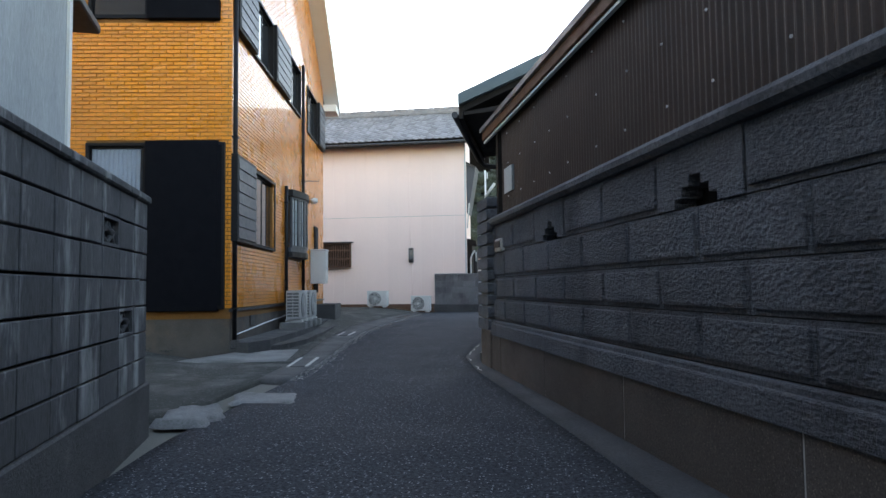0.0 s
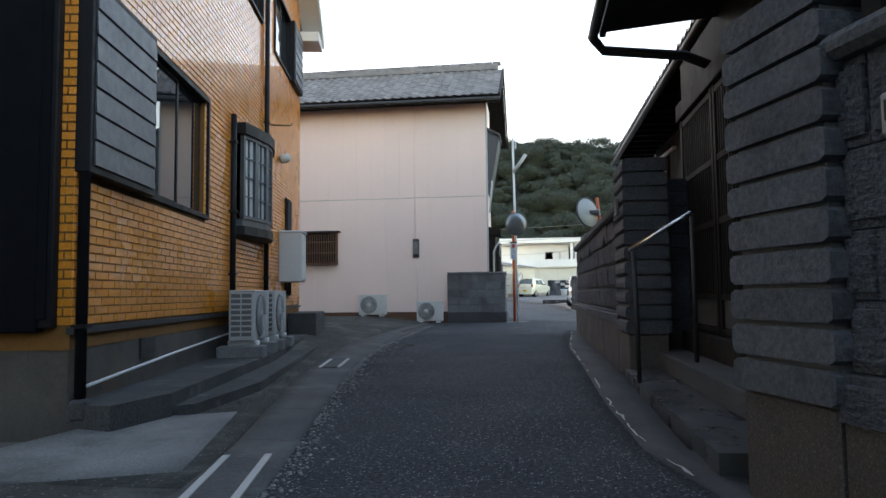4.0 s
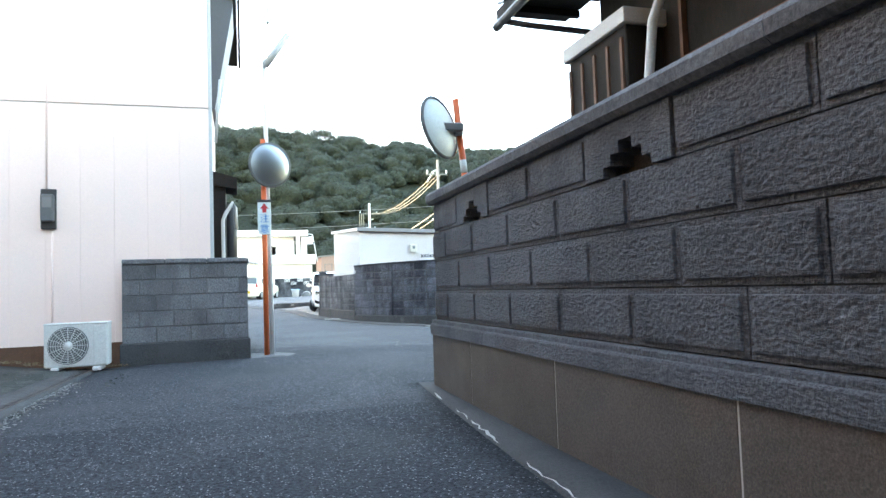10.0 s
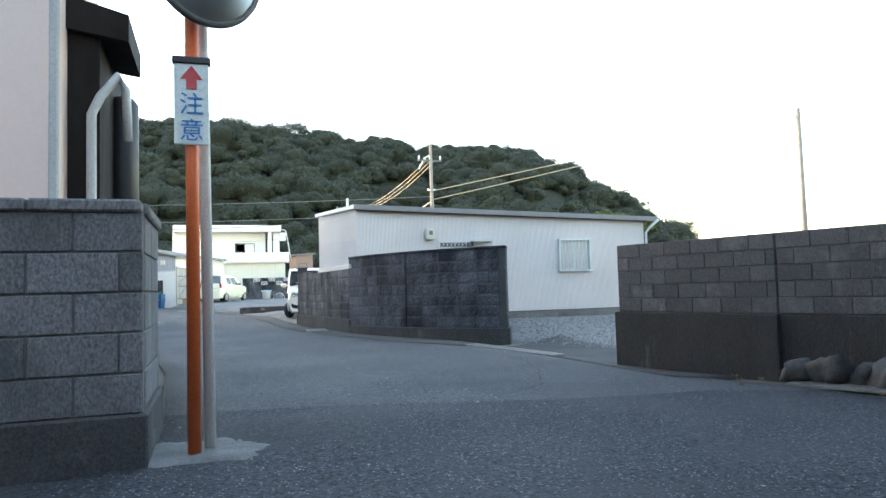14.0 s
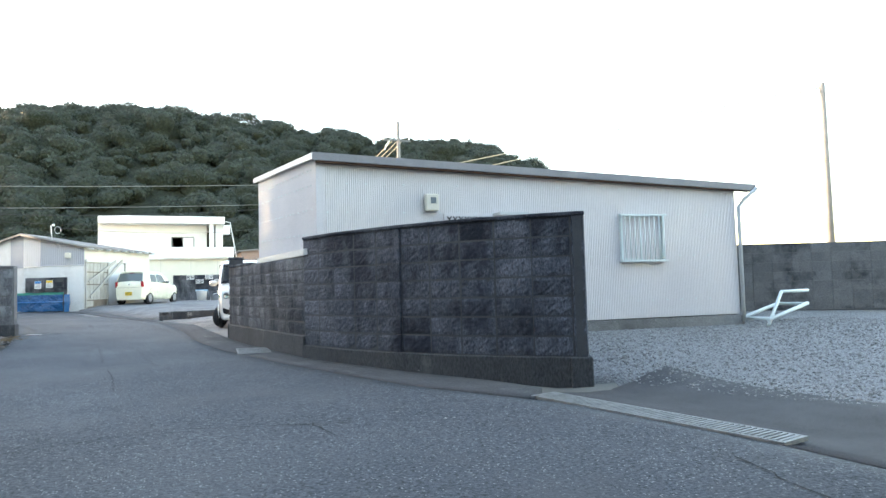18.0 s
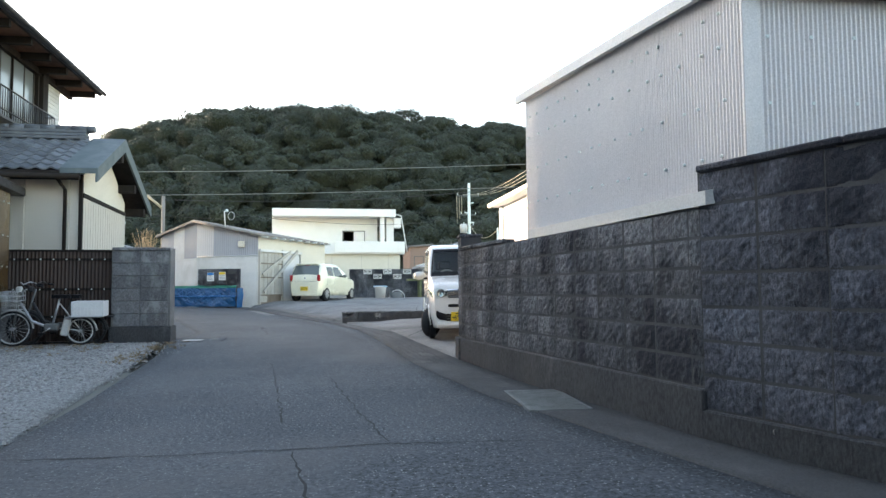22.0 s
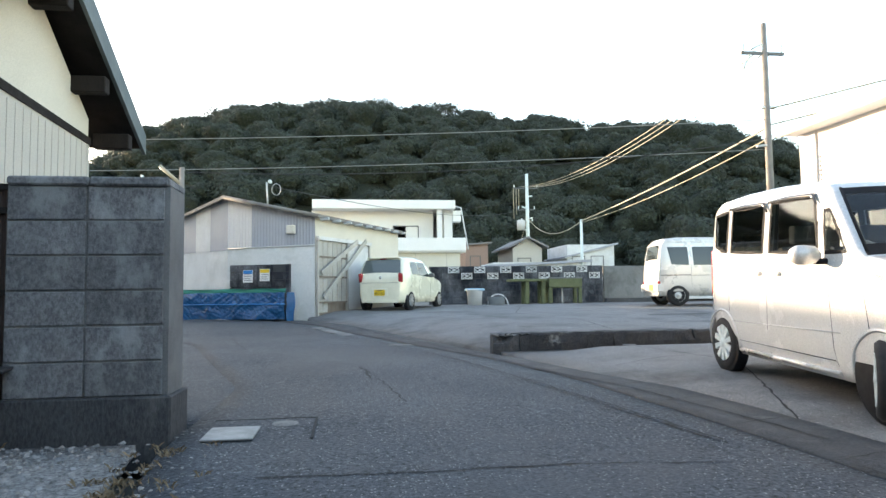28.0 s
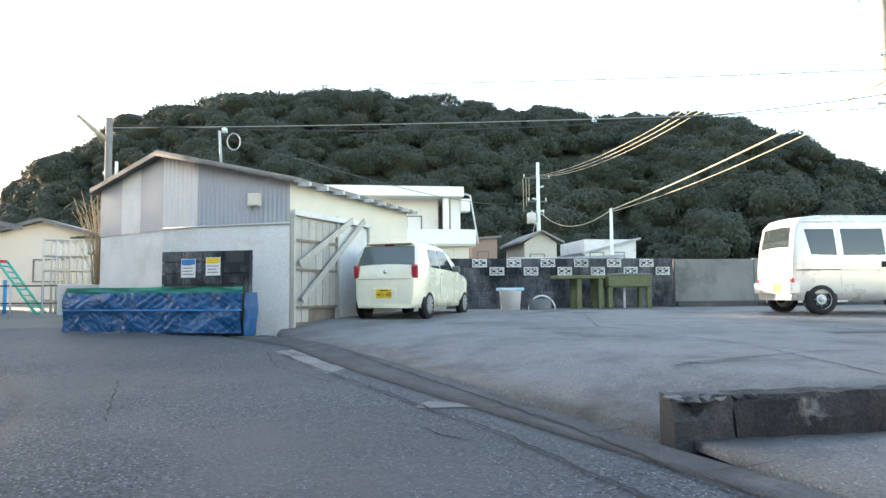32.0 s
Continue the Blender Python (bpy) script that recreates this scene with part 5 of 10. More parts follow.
def grating(name, label, p, q, w, bars, lift=0.02, metal=None):
    """A steel grating set in the ground from p to q."""
    L, rz = math.dist(p, q), math.degrees(math.atan2(q[1] - p[1], q[0] - p[0]))
    root = thing(name, label, "grating", pose(p[0], p[1], height(*p) + lift, 0, -math.degrees(math.atan2(height(*q) - height(*p), L)), rz))
    tilt = pose(0, 0, 0)
    bm = bmesh.new()
    holed(bm, 0, L, 0, w, 0, 0.03, [(0.03, L - 0.03, 0.03, w - 0.03)])
    part("frame", bm, metal or STEEL, root, "", tilt @ Matrix.Rotation(-math.pi / 2, 4, "X"))
    data = piece_mesh("bar", bx(-0.012, 0.012, 0.02, w - 0.02, -0.02, 0.002), metal or STEEL)
    for k in range(bars):
        shared("bar", data, root, Matrix.Translation((0.05 + (L - 0.1) * k / (bars - 1), 0, 0)))
    part("pit", bx(0.02, L - 0.02, 0.02, w - 0.02, -0.024, -0.02), DARK_METAL, root)
    return root


grating("drain_grating", "rusty steel drain grating in the concrete gutter", (-5.0, 21.9), (-4.75, 25.6), 0.3, 44, 0.026, RUST)
for px, py, rz, gl_ in ((-4.625, 14.68, 9.0, 1.1), (-3.42, 8.8, 12.0, 1.15)):
    t_ = thing("drain_cover", "grey gutter cover with two pale edge strips", "lid", pose(px, py, height(px, py) + 0.018, 0, 0, rz))
    part("plate", bx(-0.1, 0.1, 0, gl_, 0, 0.01, 0.003), GUTTER, t_)
    for x in (-0.145, 0.1):
        part("edge_strip", bx(x, x + 0.045, 0, gl_, 0, 0.014, 0.003), JOINT, t_)
for k in range(15):
    y = 8.0 + k * 1.18
    xl, xr = lerp(y, ((7.6, -3.45), (10.1, -3.85), (13.6, -4.7), (16.5, -5.15), (18.5, -5.4), (22, -5.35), (25.8, -5.0))), lerp(y, ((7.5, -3.05), (9.6, -3.35), (13.4, -4.1), (16.2, -4.55), (18.8, -4.8), (22.4, -4.84), (25.8, -4.75)))
    crack([(xl + 0.02, y + 0.03), (xr - 0.02, y)], 0.007, 40 + k, gutter, None, "cover_joint", 0.02)
for k in range(12):
    crack([(-4.3 - 0.12 * k + 0.3 * (k % 3), 9.8 + 1.1 * k), (-4.9 - 0.14 * k, 10.1 + 1.12 * k)], 0.006, 60 + k, gutter, None, "crack", 0.012)

# ---- old dark house with the lattice door ----
jh = thing("old_house", "old dark timber house with tiled eaves and lattice doors", "house", pose(0, 0, 0))
part("wall", bx(0.95, 8.0, 14.4, 22.0, 0, 4.3), DARK_WOOD, jh)
part("beam", bx(0.86, 0.96, 14.6, 22.0, 2.75, 2.95, 0.01), BROWN_WOOD, jh)
part("sill", bx(0.86, 0.96, 14.6, 22.0, 1.55, 1.65, 0.01), BROWN_WOOD, jh)
for k in range(4):
    window(jh, pose(0.93, 20.6 - 1.45 * k, 2.97, 0, 0, -90), 1.42, 1.12, 2, 0.04, 0.03, BROWN_WOOD, FROSTED)
tiled_roof(jh, -22.9, -9.6, 0.1, 4.3, 4.6, 6.4, TILE, m=pose(0, 0, 0, 0, 0, -90))
part("eave_board", bx(0.1, 0.16, 9.7, 22.9, 4.14, 4.3), DARK_WOOD, jh)
part("soffit", bx(0.16, 1.0, 9.7, 22.9, 4.245, 4.29), DARK_WOOD, jh)
for k in range(27):
    part("rafter", bx(0.12, 1.0, 9.8 + k * 0.49, 9.86 + k * 0.49, 4.16, 4.24, 0, None), DARK_WOOD, jh)
part("end_gutter", tb([(0.05, 9.7, 4.12), (0.05, 22.8, 4.06)], 0.05, 8), DARK_METAL, jh)
part("gutter_elbow", tb([(0.05, 22.6, 4.06), (0.3, 22.4, 3.95), (0.9, 22.1, 3.8)], 0.035, 8), DARK_METAL, jh)
part("downpipe", tb([(0.8, 19.3, 3.72), (0.75, 19.65, 3.7), (0.66, 20.12, 3.64), (0.61, 20.42, 3.5), (0.6, 20.56, 3.3), (0.6, 20.66, 2.8), (0.6, 20.68, 1.0)], 0.042, 10), PALE_STEEL, jh, "bent grey downpipe")
sb = part("shutter_case", bx(0.55, 0.95, 20.9, 22.0, 1.2, 3.5, 0.01), DARK_WOOD, jh, "weathered wooden shutter case")
for k in range(5):
    part("batten", bx(0.53, 0.56, 20.95 + k * 0.25, 20.99 + k * 0.25, 1.25, 3.3), BROWN_WOOD, sb)
part("case_top", bx(0.5, 0.98, 20.85, 22.05, 3.4, 3.55, 0.01), PALE_STEEL, sb)
part("upper_wall", bx(2.2, 7.5, 12.5, 19.5, 5.0, 7.6), DARK_WOOD, jh)
for k in range(24):
    part("upper_slat", bx(2.14, 2.2, 12.6 + k * 0.28, 12.66 + k * 0.28, 5.3, 7.2), DARK_WOOD, jh)
tiled_roof(jh, -20.2, -11.8, 1.4, 7.6, 4.9, 9.2, TILE, m=pose(0, 0, 0, 0, 0, -90))
# entrance: roof, lattice doors, steps and handrail
part("entrance_wall", bx(-0.12, 0.95, 9.6, 14.4, 0, 3.7), DARK_WOOD, jh)
tiled_roof(jh, -12.75, -9.5, -1.25, 3.68, 0.9, 4.6, TILE, y_back=2.0, m=pose(0, 0, 0, 0, 0, -90), ridge=False)
part("entrance_eave", bx(-1.25, -1.19, 9.5, 12.75, 3.5, 3.68), DARK_WOOD, jh)
part("entrance_gutter", tb([(-1.31, 9.5, 3.56), (-1.31, 12.8, 3.52), (-1.2, 12.85, 3.4), (-0.4, 12.9, 3.32), (-0.15, 12.9, 3.2)], 0.05, 8), DARK_METAL, jh, "dark bent rain gutter")
part("entrance_flashing", prism(bmesh.new(), [(-1.25, 3.68), (-1.25, 3.84), (0.9, 4.74), (0.9, 4.55)], 9.4, 9.5, "y"), GREEN_METAL, jh)
part("entrance_soffit", prism(bmesh.new(), [(-1.18, 3.55), (-1.18, 3.6), (0.0, 3.75), (0.0, 3.65)], 9.5, 12.75, "y"), DARK_WOOD, jh)
part("lintel", bx(-0.24, -0.1, 9.8, 14.2, 2.95, 3.15, 0.01), DARK_WOOD, jh)
part("threshold", bx(-0.3, 0.0, 9.8, 14.2, 0.3, 0.54, 0.01), DARK_WOOD, jh)
for k in range(3):
    y0 = 9.95 + k * 1.4
    dr = part("lattice_door", bx(-0.16, -0.13, y0, y0 + 1.36, 0.55, 2.94), GLASS, jh, "dark lattice sliding door")
    part("foot_panel", bx(-0.185, -0.15, y0 + 0.08, y0 + 1.28, 0.62, 0.9), GREY_BOARD, dr, "weathered grey foot board")
    for q in range(17):
        part("lattice_bar", bx(-0.2, -0.165, y0 + 0.06 + q * 0.077, y0 + 0.086 + q * 0.077, 0.92, 2.86), DARK_WOOD, dr)
    for z in (0.55, 0.88, 1.6, 2.2, 2.86):
        part("rail", bx(-0.205, -0.16, y0, y0 + 1.36, z, z + 0.06), DARK_WOOD, dr)
    for y in (y0, y0 + 1.29):
        part("stile", bx(-0.21, -0.16, y, y + 0.07, 0.55, 2.94), DARK_WOOD, dr)
st = thing("entrance_steps", "dark stone entrance steps with a sloping lower slab", "step", pose(0, 0, 0), "", "structure")
part("lower_step", prism(bmesh.new(), [(-1.02, 9.75), (-0.98, 13.62), (-0.1, 13.62), (-0.1, 9.75)], -0.1, 0.13, "z"), STEP_TILE, st)
part("upper_step", bx(-0.62, -0.1, 9.8, 13.94, 0.13, 0.32, 0.012), CONCRETE_DARK, st)
hr = thing("handrail", "slim steel handrail with a bright top bar", "handrail", pose(0, 0, 0))
part("post", tb([(-1.0, 12.47, 0.13), (-1.02, 12.47, 1.35)], 0.021, 10), DARK_METAL, hr)
part("post", tb([(-0.49, 12.47, 0.32), (-0.49, 12.47, 1.66)], 0.021, 10), DARK_METAL, hr)
part("top_bar", tb([(-1.06, 12.47, 1.35), (-0.55, 12.47, 1.66), (-0.5, 12.47, 1.69), (-0.47, 12.47, 1.68), (-0.47, 12.47, 1.62)], 0.02, 10), CHROME, hr)
# wall of the same house above the boundary wall
up = thing("corrugated_annexe", "brown corrugated-sheet annexe rising over the boundary wall", "house", RW1)
v, f = corrugated(12.1, 1.16, 0.032 * 2, 0.014)
sh = raw("sheet", v, f, BROWN_SHEET, up)
sh.matrix_basis = pose(1.1, 0.1, 1.98)
part("frame_wall", bx(1.1, 13.2, 0.14, 4.0, 0, 3.1), DARK_WOOD, up)
part("eave_board", bx(0.42, 13.6, -0.02, 0.02, 3.12, 3.24, 0.008), BROWN_WOOD, up)
part("eave_trim", bx(0.42, 13.6, 0.0, 0.035, 3.085, 3.112), SIGN_WHITE, up, "pale metal drip strip under the eave")
part("roof", prism(bmesh.new(), [(-0.05, 3.24), (-0.05, 3.3), (4.2, 4.9), (4.2, 4.8)], 0.38, 13.6, "x"), TILE_BROWN, up)
part("soffit", prism(bmesh.new(), [(0.02, 3.12), (0.14, 3.14), (0.14, 3.2), (0.02, 3.18)], 0.45, 13.5, "x"), DARK_WOOD, up)
part("corner_post", bx(1.02, 1.11, 0.04, 0.18, 1.98, 3.12), DARK_WOOD, up)
screws = bmesh.new()
rs_ = random.Random(6)
for z in (2.2, 2.62, 3.0):
    for k in range(20):
        sx_ = 1.4 + k * 0.6 + rs_.uniform(-0.08, 0.08)
        box(screws, sx_, sx_ + 0.016, 0.082, 0.094, z, z + 0.016, 0.003)
tagged(part("screw_strip", screws, STEEL, up), "", "", "", "stuff")
pane_ = part("small_window", bx(1.34, 1.72, 0.075, 0.1, 2.25, 2.56, 0.006), GLASS_PALE, up, "small pale vent window with upright slats")
for k in range(7):
    part("slat", bx(1.352 + 0.052 * k, 1.378 + 0.052 * k, 0.062, 0.074, 2.25, 2.56), PALE_STEEL, pane_)
slot = thing("letter_slot", "pale metal letter slot let into the wall", "letter box", RW1 @ pose(1.15, -0.03, 1.52))
part("plate", bx(0, 0.34, 0, 0.06, 0, 0.16, 0.01), STEEL, slot)
part("flap", bx(0.03, 0.31, -0.012, 0.004, 0.05, 0.13, 0.004), DARK_METAL, slot)
plate = thing("name_plate", "small grey stone name plate on the gate pillar", "plate", pose(-0.975, 14.1, 1.85))
part("plate", bx(-0.015, 0.01, -0.17, 0.0, 0, 0.2, 0.004), CONCRETE, plate)

# convex road mirrors

def disc(parent, m, r, backmat):
    n = 6
    part("face", lathe(bmesh.new(), [(r * math.sin(0.55 * k / n) / math.sin(0.55), 0.12 * r * (math.cos(0.55 * k / n) - math.cos(0.55)) / (1 - math.cos(0.55))) for k in range(n + 1)], 40, m @ pose(0, 0, 0, 90)), MIRROR, parent)
    part("back", lathe(bmesh.new(), [(0, -0.09), (r * 0.6, -0.07), (r * 0.98, -0.01), (r, -0.001)], 40, m @ pose(0, 0, 0, 90)), backmat, parent)
    part("rim", lathe(bmesh.new(), [(r - 0.01, 0.012), (r + 0.018, 0.012), (r + 0.022, -0.02), (r - 0.005, -0.025)], 40, m @ pose(0, 0, 0, 90)), AC_GREY, parent)


g0 = height(-2.5, 26.35)
m1 = thing("road_mirror", "round convex road mirror on an orange pole with a warning plate", "traffic mirror", pose(-2.5, 26.36, g0))
part("pole", tb([(0, 0, 0), (0, 0, 3.35)], 0.04, 14), ORANGE, m1)
disc(m1, pose(0.1, -0.12, 2.93, 0, 0, 24), 0.33, AC_GREY)
part("bracket", tb([(0, 0, 2.85), (0.05, -0.04, 2.88)], 0.025, 8), STEEL, m1)
pl = part("warning_plate", bx(-0.1, 0.1, -0.065, -0.05, 1.86, 2.36, 0.006), SIGN_WHITE, m1, "white plate with a red arrow and blue characters")
part("plate_cap", bx(-0.11, 0.11, -0.075, 0.0, 2.36, 2.4, 0.004), DARK_METAL, pl)
part("arrow", prism(bmesh.new(), [(-0.03, 2.2), (0.03, 2.2), (0.03, 2.26), (0.065, 2.26), (0, 2.345), (-0.065, 2.26), (-0.03, 2.26)], -0.069, -0.065, "y"), RED, pl)


def lettering(parent, text, size, mat, m, name="lettering"):
    c = bpy.data.curves.new(name, "FONT")
    c.body, c.size, c.extrude, c.align_x, c.align_y = text, size, 0.0015, "CENTER", "CENTER"
    ob = new(name, c)
    me = bpy.data.meshes.new_from_object(ob)
    bpy.data.objects.remove(ob)
    me.materials.clear()
    me.materials.append(mat)
    ob = new(name, me)
    ob.parent = parent
    ob.matrix_basis = m
    return ob


lettering(pl, "\u6ce8", 0.145, BLUE_INK, pose(0, -0.068, 2.1, 90))
lettering(pl, "\u610f", 0.145, BLUE_INK, pose(0, -0.068, 1.94, 90))
lp = thing("lamp_pole", "slender pale steel lamp pole with an angled tube lamp", "street lamp", pose(-2.41, 26.48, g0))
part("pole", tb([(0, 0, 0), (-0.06, 0, 5.6)], 0.034, 12), WHITE_PAINT, lp)
part("lamp_arm", tb([(-0.05, 0, 4.5), (0.0, -0.05, 4.65)], 0.03, 8), STEEL, lp)
part("lamp_tube", tb([(-0.03, -0.05, 4.55), (0.33, -0.1, 5.05)], 0.055, 10), PALE_STEEL, lp)
part("top_clamp", bx(0.0, 0.05, -0.05, 0.03, 5.25, 5.5, 0.01), STEEL, lp)
m2 = thing("road_mirror", "weathered convex road mirror seen from behind on a red-orange pole", "traffic mirror", pose(-0.2, 23.4, 0))
part("pole", tb([(0.22, 0, 0), (-0.09, 0.0, 3.36)], 0.04, 14), ORANGE, m2)
disc(m2, pose(-0.34, -0.12, 2.97, 0, 0, 222) @ pose(0, 0, 0, 10), 0.37, SIGN_WHITE)
part("bracket", bx(-0.4, -0.06, -0.2, -0.1, 2.93, 3.02, 0.01, pose(0, 0, 0)), AC_GREY, m2)
part("clamp", bx(-0.14, -0.03, -0.1, 0.06, 2.9, 3.05, 0.01), STEEL, m2)
for z in (1.9, 2.45):
    part("reflective_band", tb([(0.22 - 0.0923 * z, 0, z), (0.22 - 0.0923 * (z + 0.16), 0, z + 0.16)], 0.042, 14), SIGN_WHITE, m2)

# ---- weathered yard wall on the right of the lane ----
YARD = [(0.2, 44.0), (0.84, 38.76)]
CURVE = [(0.84, 38.76), (1.15, 37.75), (1.6, 36.75), (2.2, 35.8), (2.8, 35.1), (3.3, 34.68)]
block_wall("wall_yard_low", "weathered black-stained concrete block wall on a cast plinth", YARD, -0.3, 0.34, 6, 0.21, 0.43, 0.13, BLOCK_DARK, PLINTH, 0.0, 0.03, 0.0)
block_wall("wall_yard_curved", "weathered black-stained block wall curving along the lane", CURVE, -0.4, 0.2, 7, 0.235, 0.47, 0.13, BLOCK_BLACK, PLINTH, 0.05, 0.03, 0.0)
block_wall("wall_yard_end", "end pier of the weathered block wall", [(3.3, 34.68), (3.52, 35.1)], -0.4, 0.2, 7, 0.235, 0.42, 0.13, BLOCK_BLACK, PLINTH, 0.05, 0.06, 0.0)
pr = block_wall("wall_yard_pier", "block pier at the end of the yard wall", [(0.24, 44.42), (0.2, 44.0)], -0.3, 0.34, 7, 0.208, 0.42, 0.3, BLOCK_DARK, PLINTH, 0.05, 0.05, 0.0)
m_ = pose(0.2, 44.0, 0, 0, 0, math.degrees(math.atan2(-5.24, 0.64)))
bm = bmesh.new()
for k in range(3):
    box(bm, 0.55 * k + 0.003, 0.55 * (k + 1) - 0.003, -0.02, 0.15, 1.603, 1.655, 0.01)
part("coping", bm, BLOCK_DARK, bpy.data.objects["wall_yard_low"], "", m_)
block_wall("wall_across_gate", "stained grey block wall on a tall black-stained plinth", [(3.15, 30.42), (3.84, 28.22)], -0.4, 0.64, 5, 0.19, 0.4, 0.13, GATE_BLOCK, BLACK_CONCRETE, 0.0, 0.07, 0.5, False)
block_wall("wall_far_side", "stained grey block wall beyond the crossing", [(3.845, 28.2), (5.45, 23.1), (7.5, 18)], -0.3, 0.64, 5, 0.19, 0.4, 0.13, GATE_BLOCK, BLACK_CONCRETE, 0.0, 0.0, 0.5, False)
rk = random.Random(8)
for k in range(9):
    u = k / 8
    st_ = thing("boulder", "rough grey stone bedded against the wall foot", "stone", pose(3.78 + 0.75 * u + rk.uniform(-0.06, 0.06), 27.85 - 2.6 * u, height(3.9, 27) + 0.08, rk.uniform(0, 40), rk.uniform(0, 40), rk.uniform(0, 180)), "stones at the wall foot")
    bm = bmesh.new()
    bmesh.ops.create_icosphere(bm, subdivisions=3, radius=rk.uniform(0.16, 0.3))
    for vv in bm.verts:
        vv.co *= 1 + 0.6 * noise.noise(vv.co * 5 + Vector((k, 0, 0))) + 0.25 * noise.noise(vv.co * 16)
        vv.co.z *= 0.75
    for ff in bm.faces:
        ff.smooth = True
    part("stone", bm, GUTTER if k in (0, 3, 6) else CONCRETE_DARK, st_)
block_wall("wall_yard_back", "grey block wall at the back of the gravel yard", [(18, 36.8), (10.2, 40.4)], -0.2, 0.3, 7, 0.22, 0.45, 0.13, BLOCK, CONCRETE_DARK, 0.0, 0.03, 0.0)
strip("yard_gravel", [(3.6, 32.2), (3.4, 35), (1.4, 38.2)], [(14, 30), (14, 36), (14, 42)], GRAVEL_BED, 0.0, 0.5, 12, "pale crushed gravel of the yard")
strip("gate_apron", [(2.6, 28.6), (2.55, 30.5), (2.45, 32.1), (2.1, 33.8)], [(4.2, 28.6), (4.2, 30.5), (5.0, 32.2), (4.6, 34.9)], KERB, 0.005, 0.4, 6, "dark concrete apron of the yard gate")
strip("side_gutter", [(1.95, 33.6), (1.3, 35), (0.55, 37.7), (-0.2, 41), (-0.5, 43.5), (-0.7, 46.6), (-1.0, 49.7), (-1.45, 52), (-2.2, 53.9), (-3.15, 56.3), (-4.1, 59), (-5.2, 60.6)], [(2.45, 34.3), (1.75, 35.9), (0.95, 38.2), (0.35, 41.8), (0.2, 43.7), (-0.1, 46.6), (-0.35, 49), (-1.0, 51.5), (-1.6, 53.4), (-2.65, 56.8), (-3.6, 59.2), (-4.6, 60.7)], CONCRETE_DARK, 0.012, 0.4, 3, "grey concrete gutter covers beside the wall")
strip("parking_slab", [(0.1, 44.0), (-0.1, 46.6), (-0.35, 49), (-1.0, 51.5), (-1.15, 52.95)], [(4.5, 44.0), (4.5, 46.6), (4.5, 49), (4.5, 51.5), (4.5, 52.95)], CONCRETE_LOT, 0.006, 0.4, 8, "pale concrete parking slab")
strip("upper_lot", [(-1.15, 53.12), (-1.6, 54.2), (-2.65, 56.8), (-3.6, 59.2), (-4.5, 61.0), (-4.0, 67)], [(18, 53.12), (18, 54.2), (18, 56.8), (18, 59.2), (18, 61), (18, 67)], CONCRETE_LOT, 0.004, 0.4, 40, "cracked grey concrete of the upper car park", skirt=0.5)
strip("left_gravel", [(-14, 36.5), (-12, 40), (-12, 44), (-12, 47.7)], [(-3.6, 36.5), (-4.1, 41.2), (-4.35, 44), (-4.75, 47.6)], GRAVEL_BED, 0.004, 0.5, 12, "loose pale gravel beside the lane")
for (p, q) in (((1.98, 33.72), (2.5, 31.35)), ((3.46, 27.8), (3.66, 26.6)), ((0.03, 41.05), (-0.04, 39.97))):
    grating("gutter_grating", "galvanised steel gutter grating with parallel bars", p, q, 0.3 if p[1] < 40 else 0.55, int(math.dist(p, q) / 0.045), 0.02, GRATE)

strip("side_road", [(-16, 48.2), (-16, 55), (-16, 62.5)], [(-3.4, 48.2), (-3.6, 55), (-5.5, 61.3)], ASPHALT, -0.006, 0.5, 14, "dark asphalt of the side road beside the cream house")

for wall_name, px, py, rz in (("wall_yard_curved", 2.45, 35.47, 222), ("wall_yard_curved", 1.36, 37.27, 244), ("wall_yard_curved", 1.0, 38.2, 253), ("wall_yard_low", 0.7, 39.9, 263), ("wall_yard_low", 0.5, 41.6, 263), ("wall_yard_low", 0.34, 42.9, 263)):
    part("weep_pipe", lathe(bmesh.new(), [(0.0, -0.04), (0.022, -0.04), (0.022, 0.02), (0.03, 0.02), (0.03, -0.05)], 12, pose(0, 0, 0, 90)), CONCRETE, bpy.data.objects[wall_name], "", pose(px, py, height(px, py) + 0.16, 0, 0, rz + 90 + 180) @ pose(0, -0.045, 0))

# ---- corrugated shed ----
SH = pose(1.0, 38.41, 0, 0, 0, math.degrees(math.atan2(-0.75, 7.83)))
sh = thing("corrugated_shed", "long white corrugated-metal shed with a mono-pitch roof", "shed", SH)
L = 7.9
v, f = corrugated(L - 0.05, 2.68, 0.034, 0.009, 6, -0.043)
o = raw("front_sheet", v, f, WHITE_SHEET, sh)
o.matrix_basis = pose(0.0, 0, 0.4)
v, f = corrugated(3.62, 3.05, 0.034, 0.009, 6, -0.036)
o = raw("side_sheet", v, f, WHITE_SHEET, sh)
o.matrix_basis = SH.inverted() @ pose(0.6, 42.02, 0.2, 0, 0, -84)
part("frame", prism(bmesh.new(), [(0.06, 0.04), (L - 0.1, 0.04), (L - 0.1, 3.5), (-0.62, 3.5)], 0.2, 2.7, "z"), DARK_METAL, sh)
part("footing", prism(bmesh.new(), [(-0.02, -0.05), (L, -0.05), (L, 3.55), (-0.72, 3.55)], -0.2, 0.38, "z"), CONCRETE_LOT, sh)
part("corner_flashing", bx(-0.02, 0.1, -0.025, 0.02, 0.38, 3.08, 0.006), WHITE_SHEET, sh)


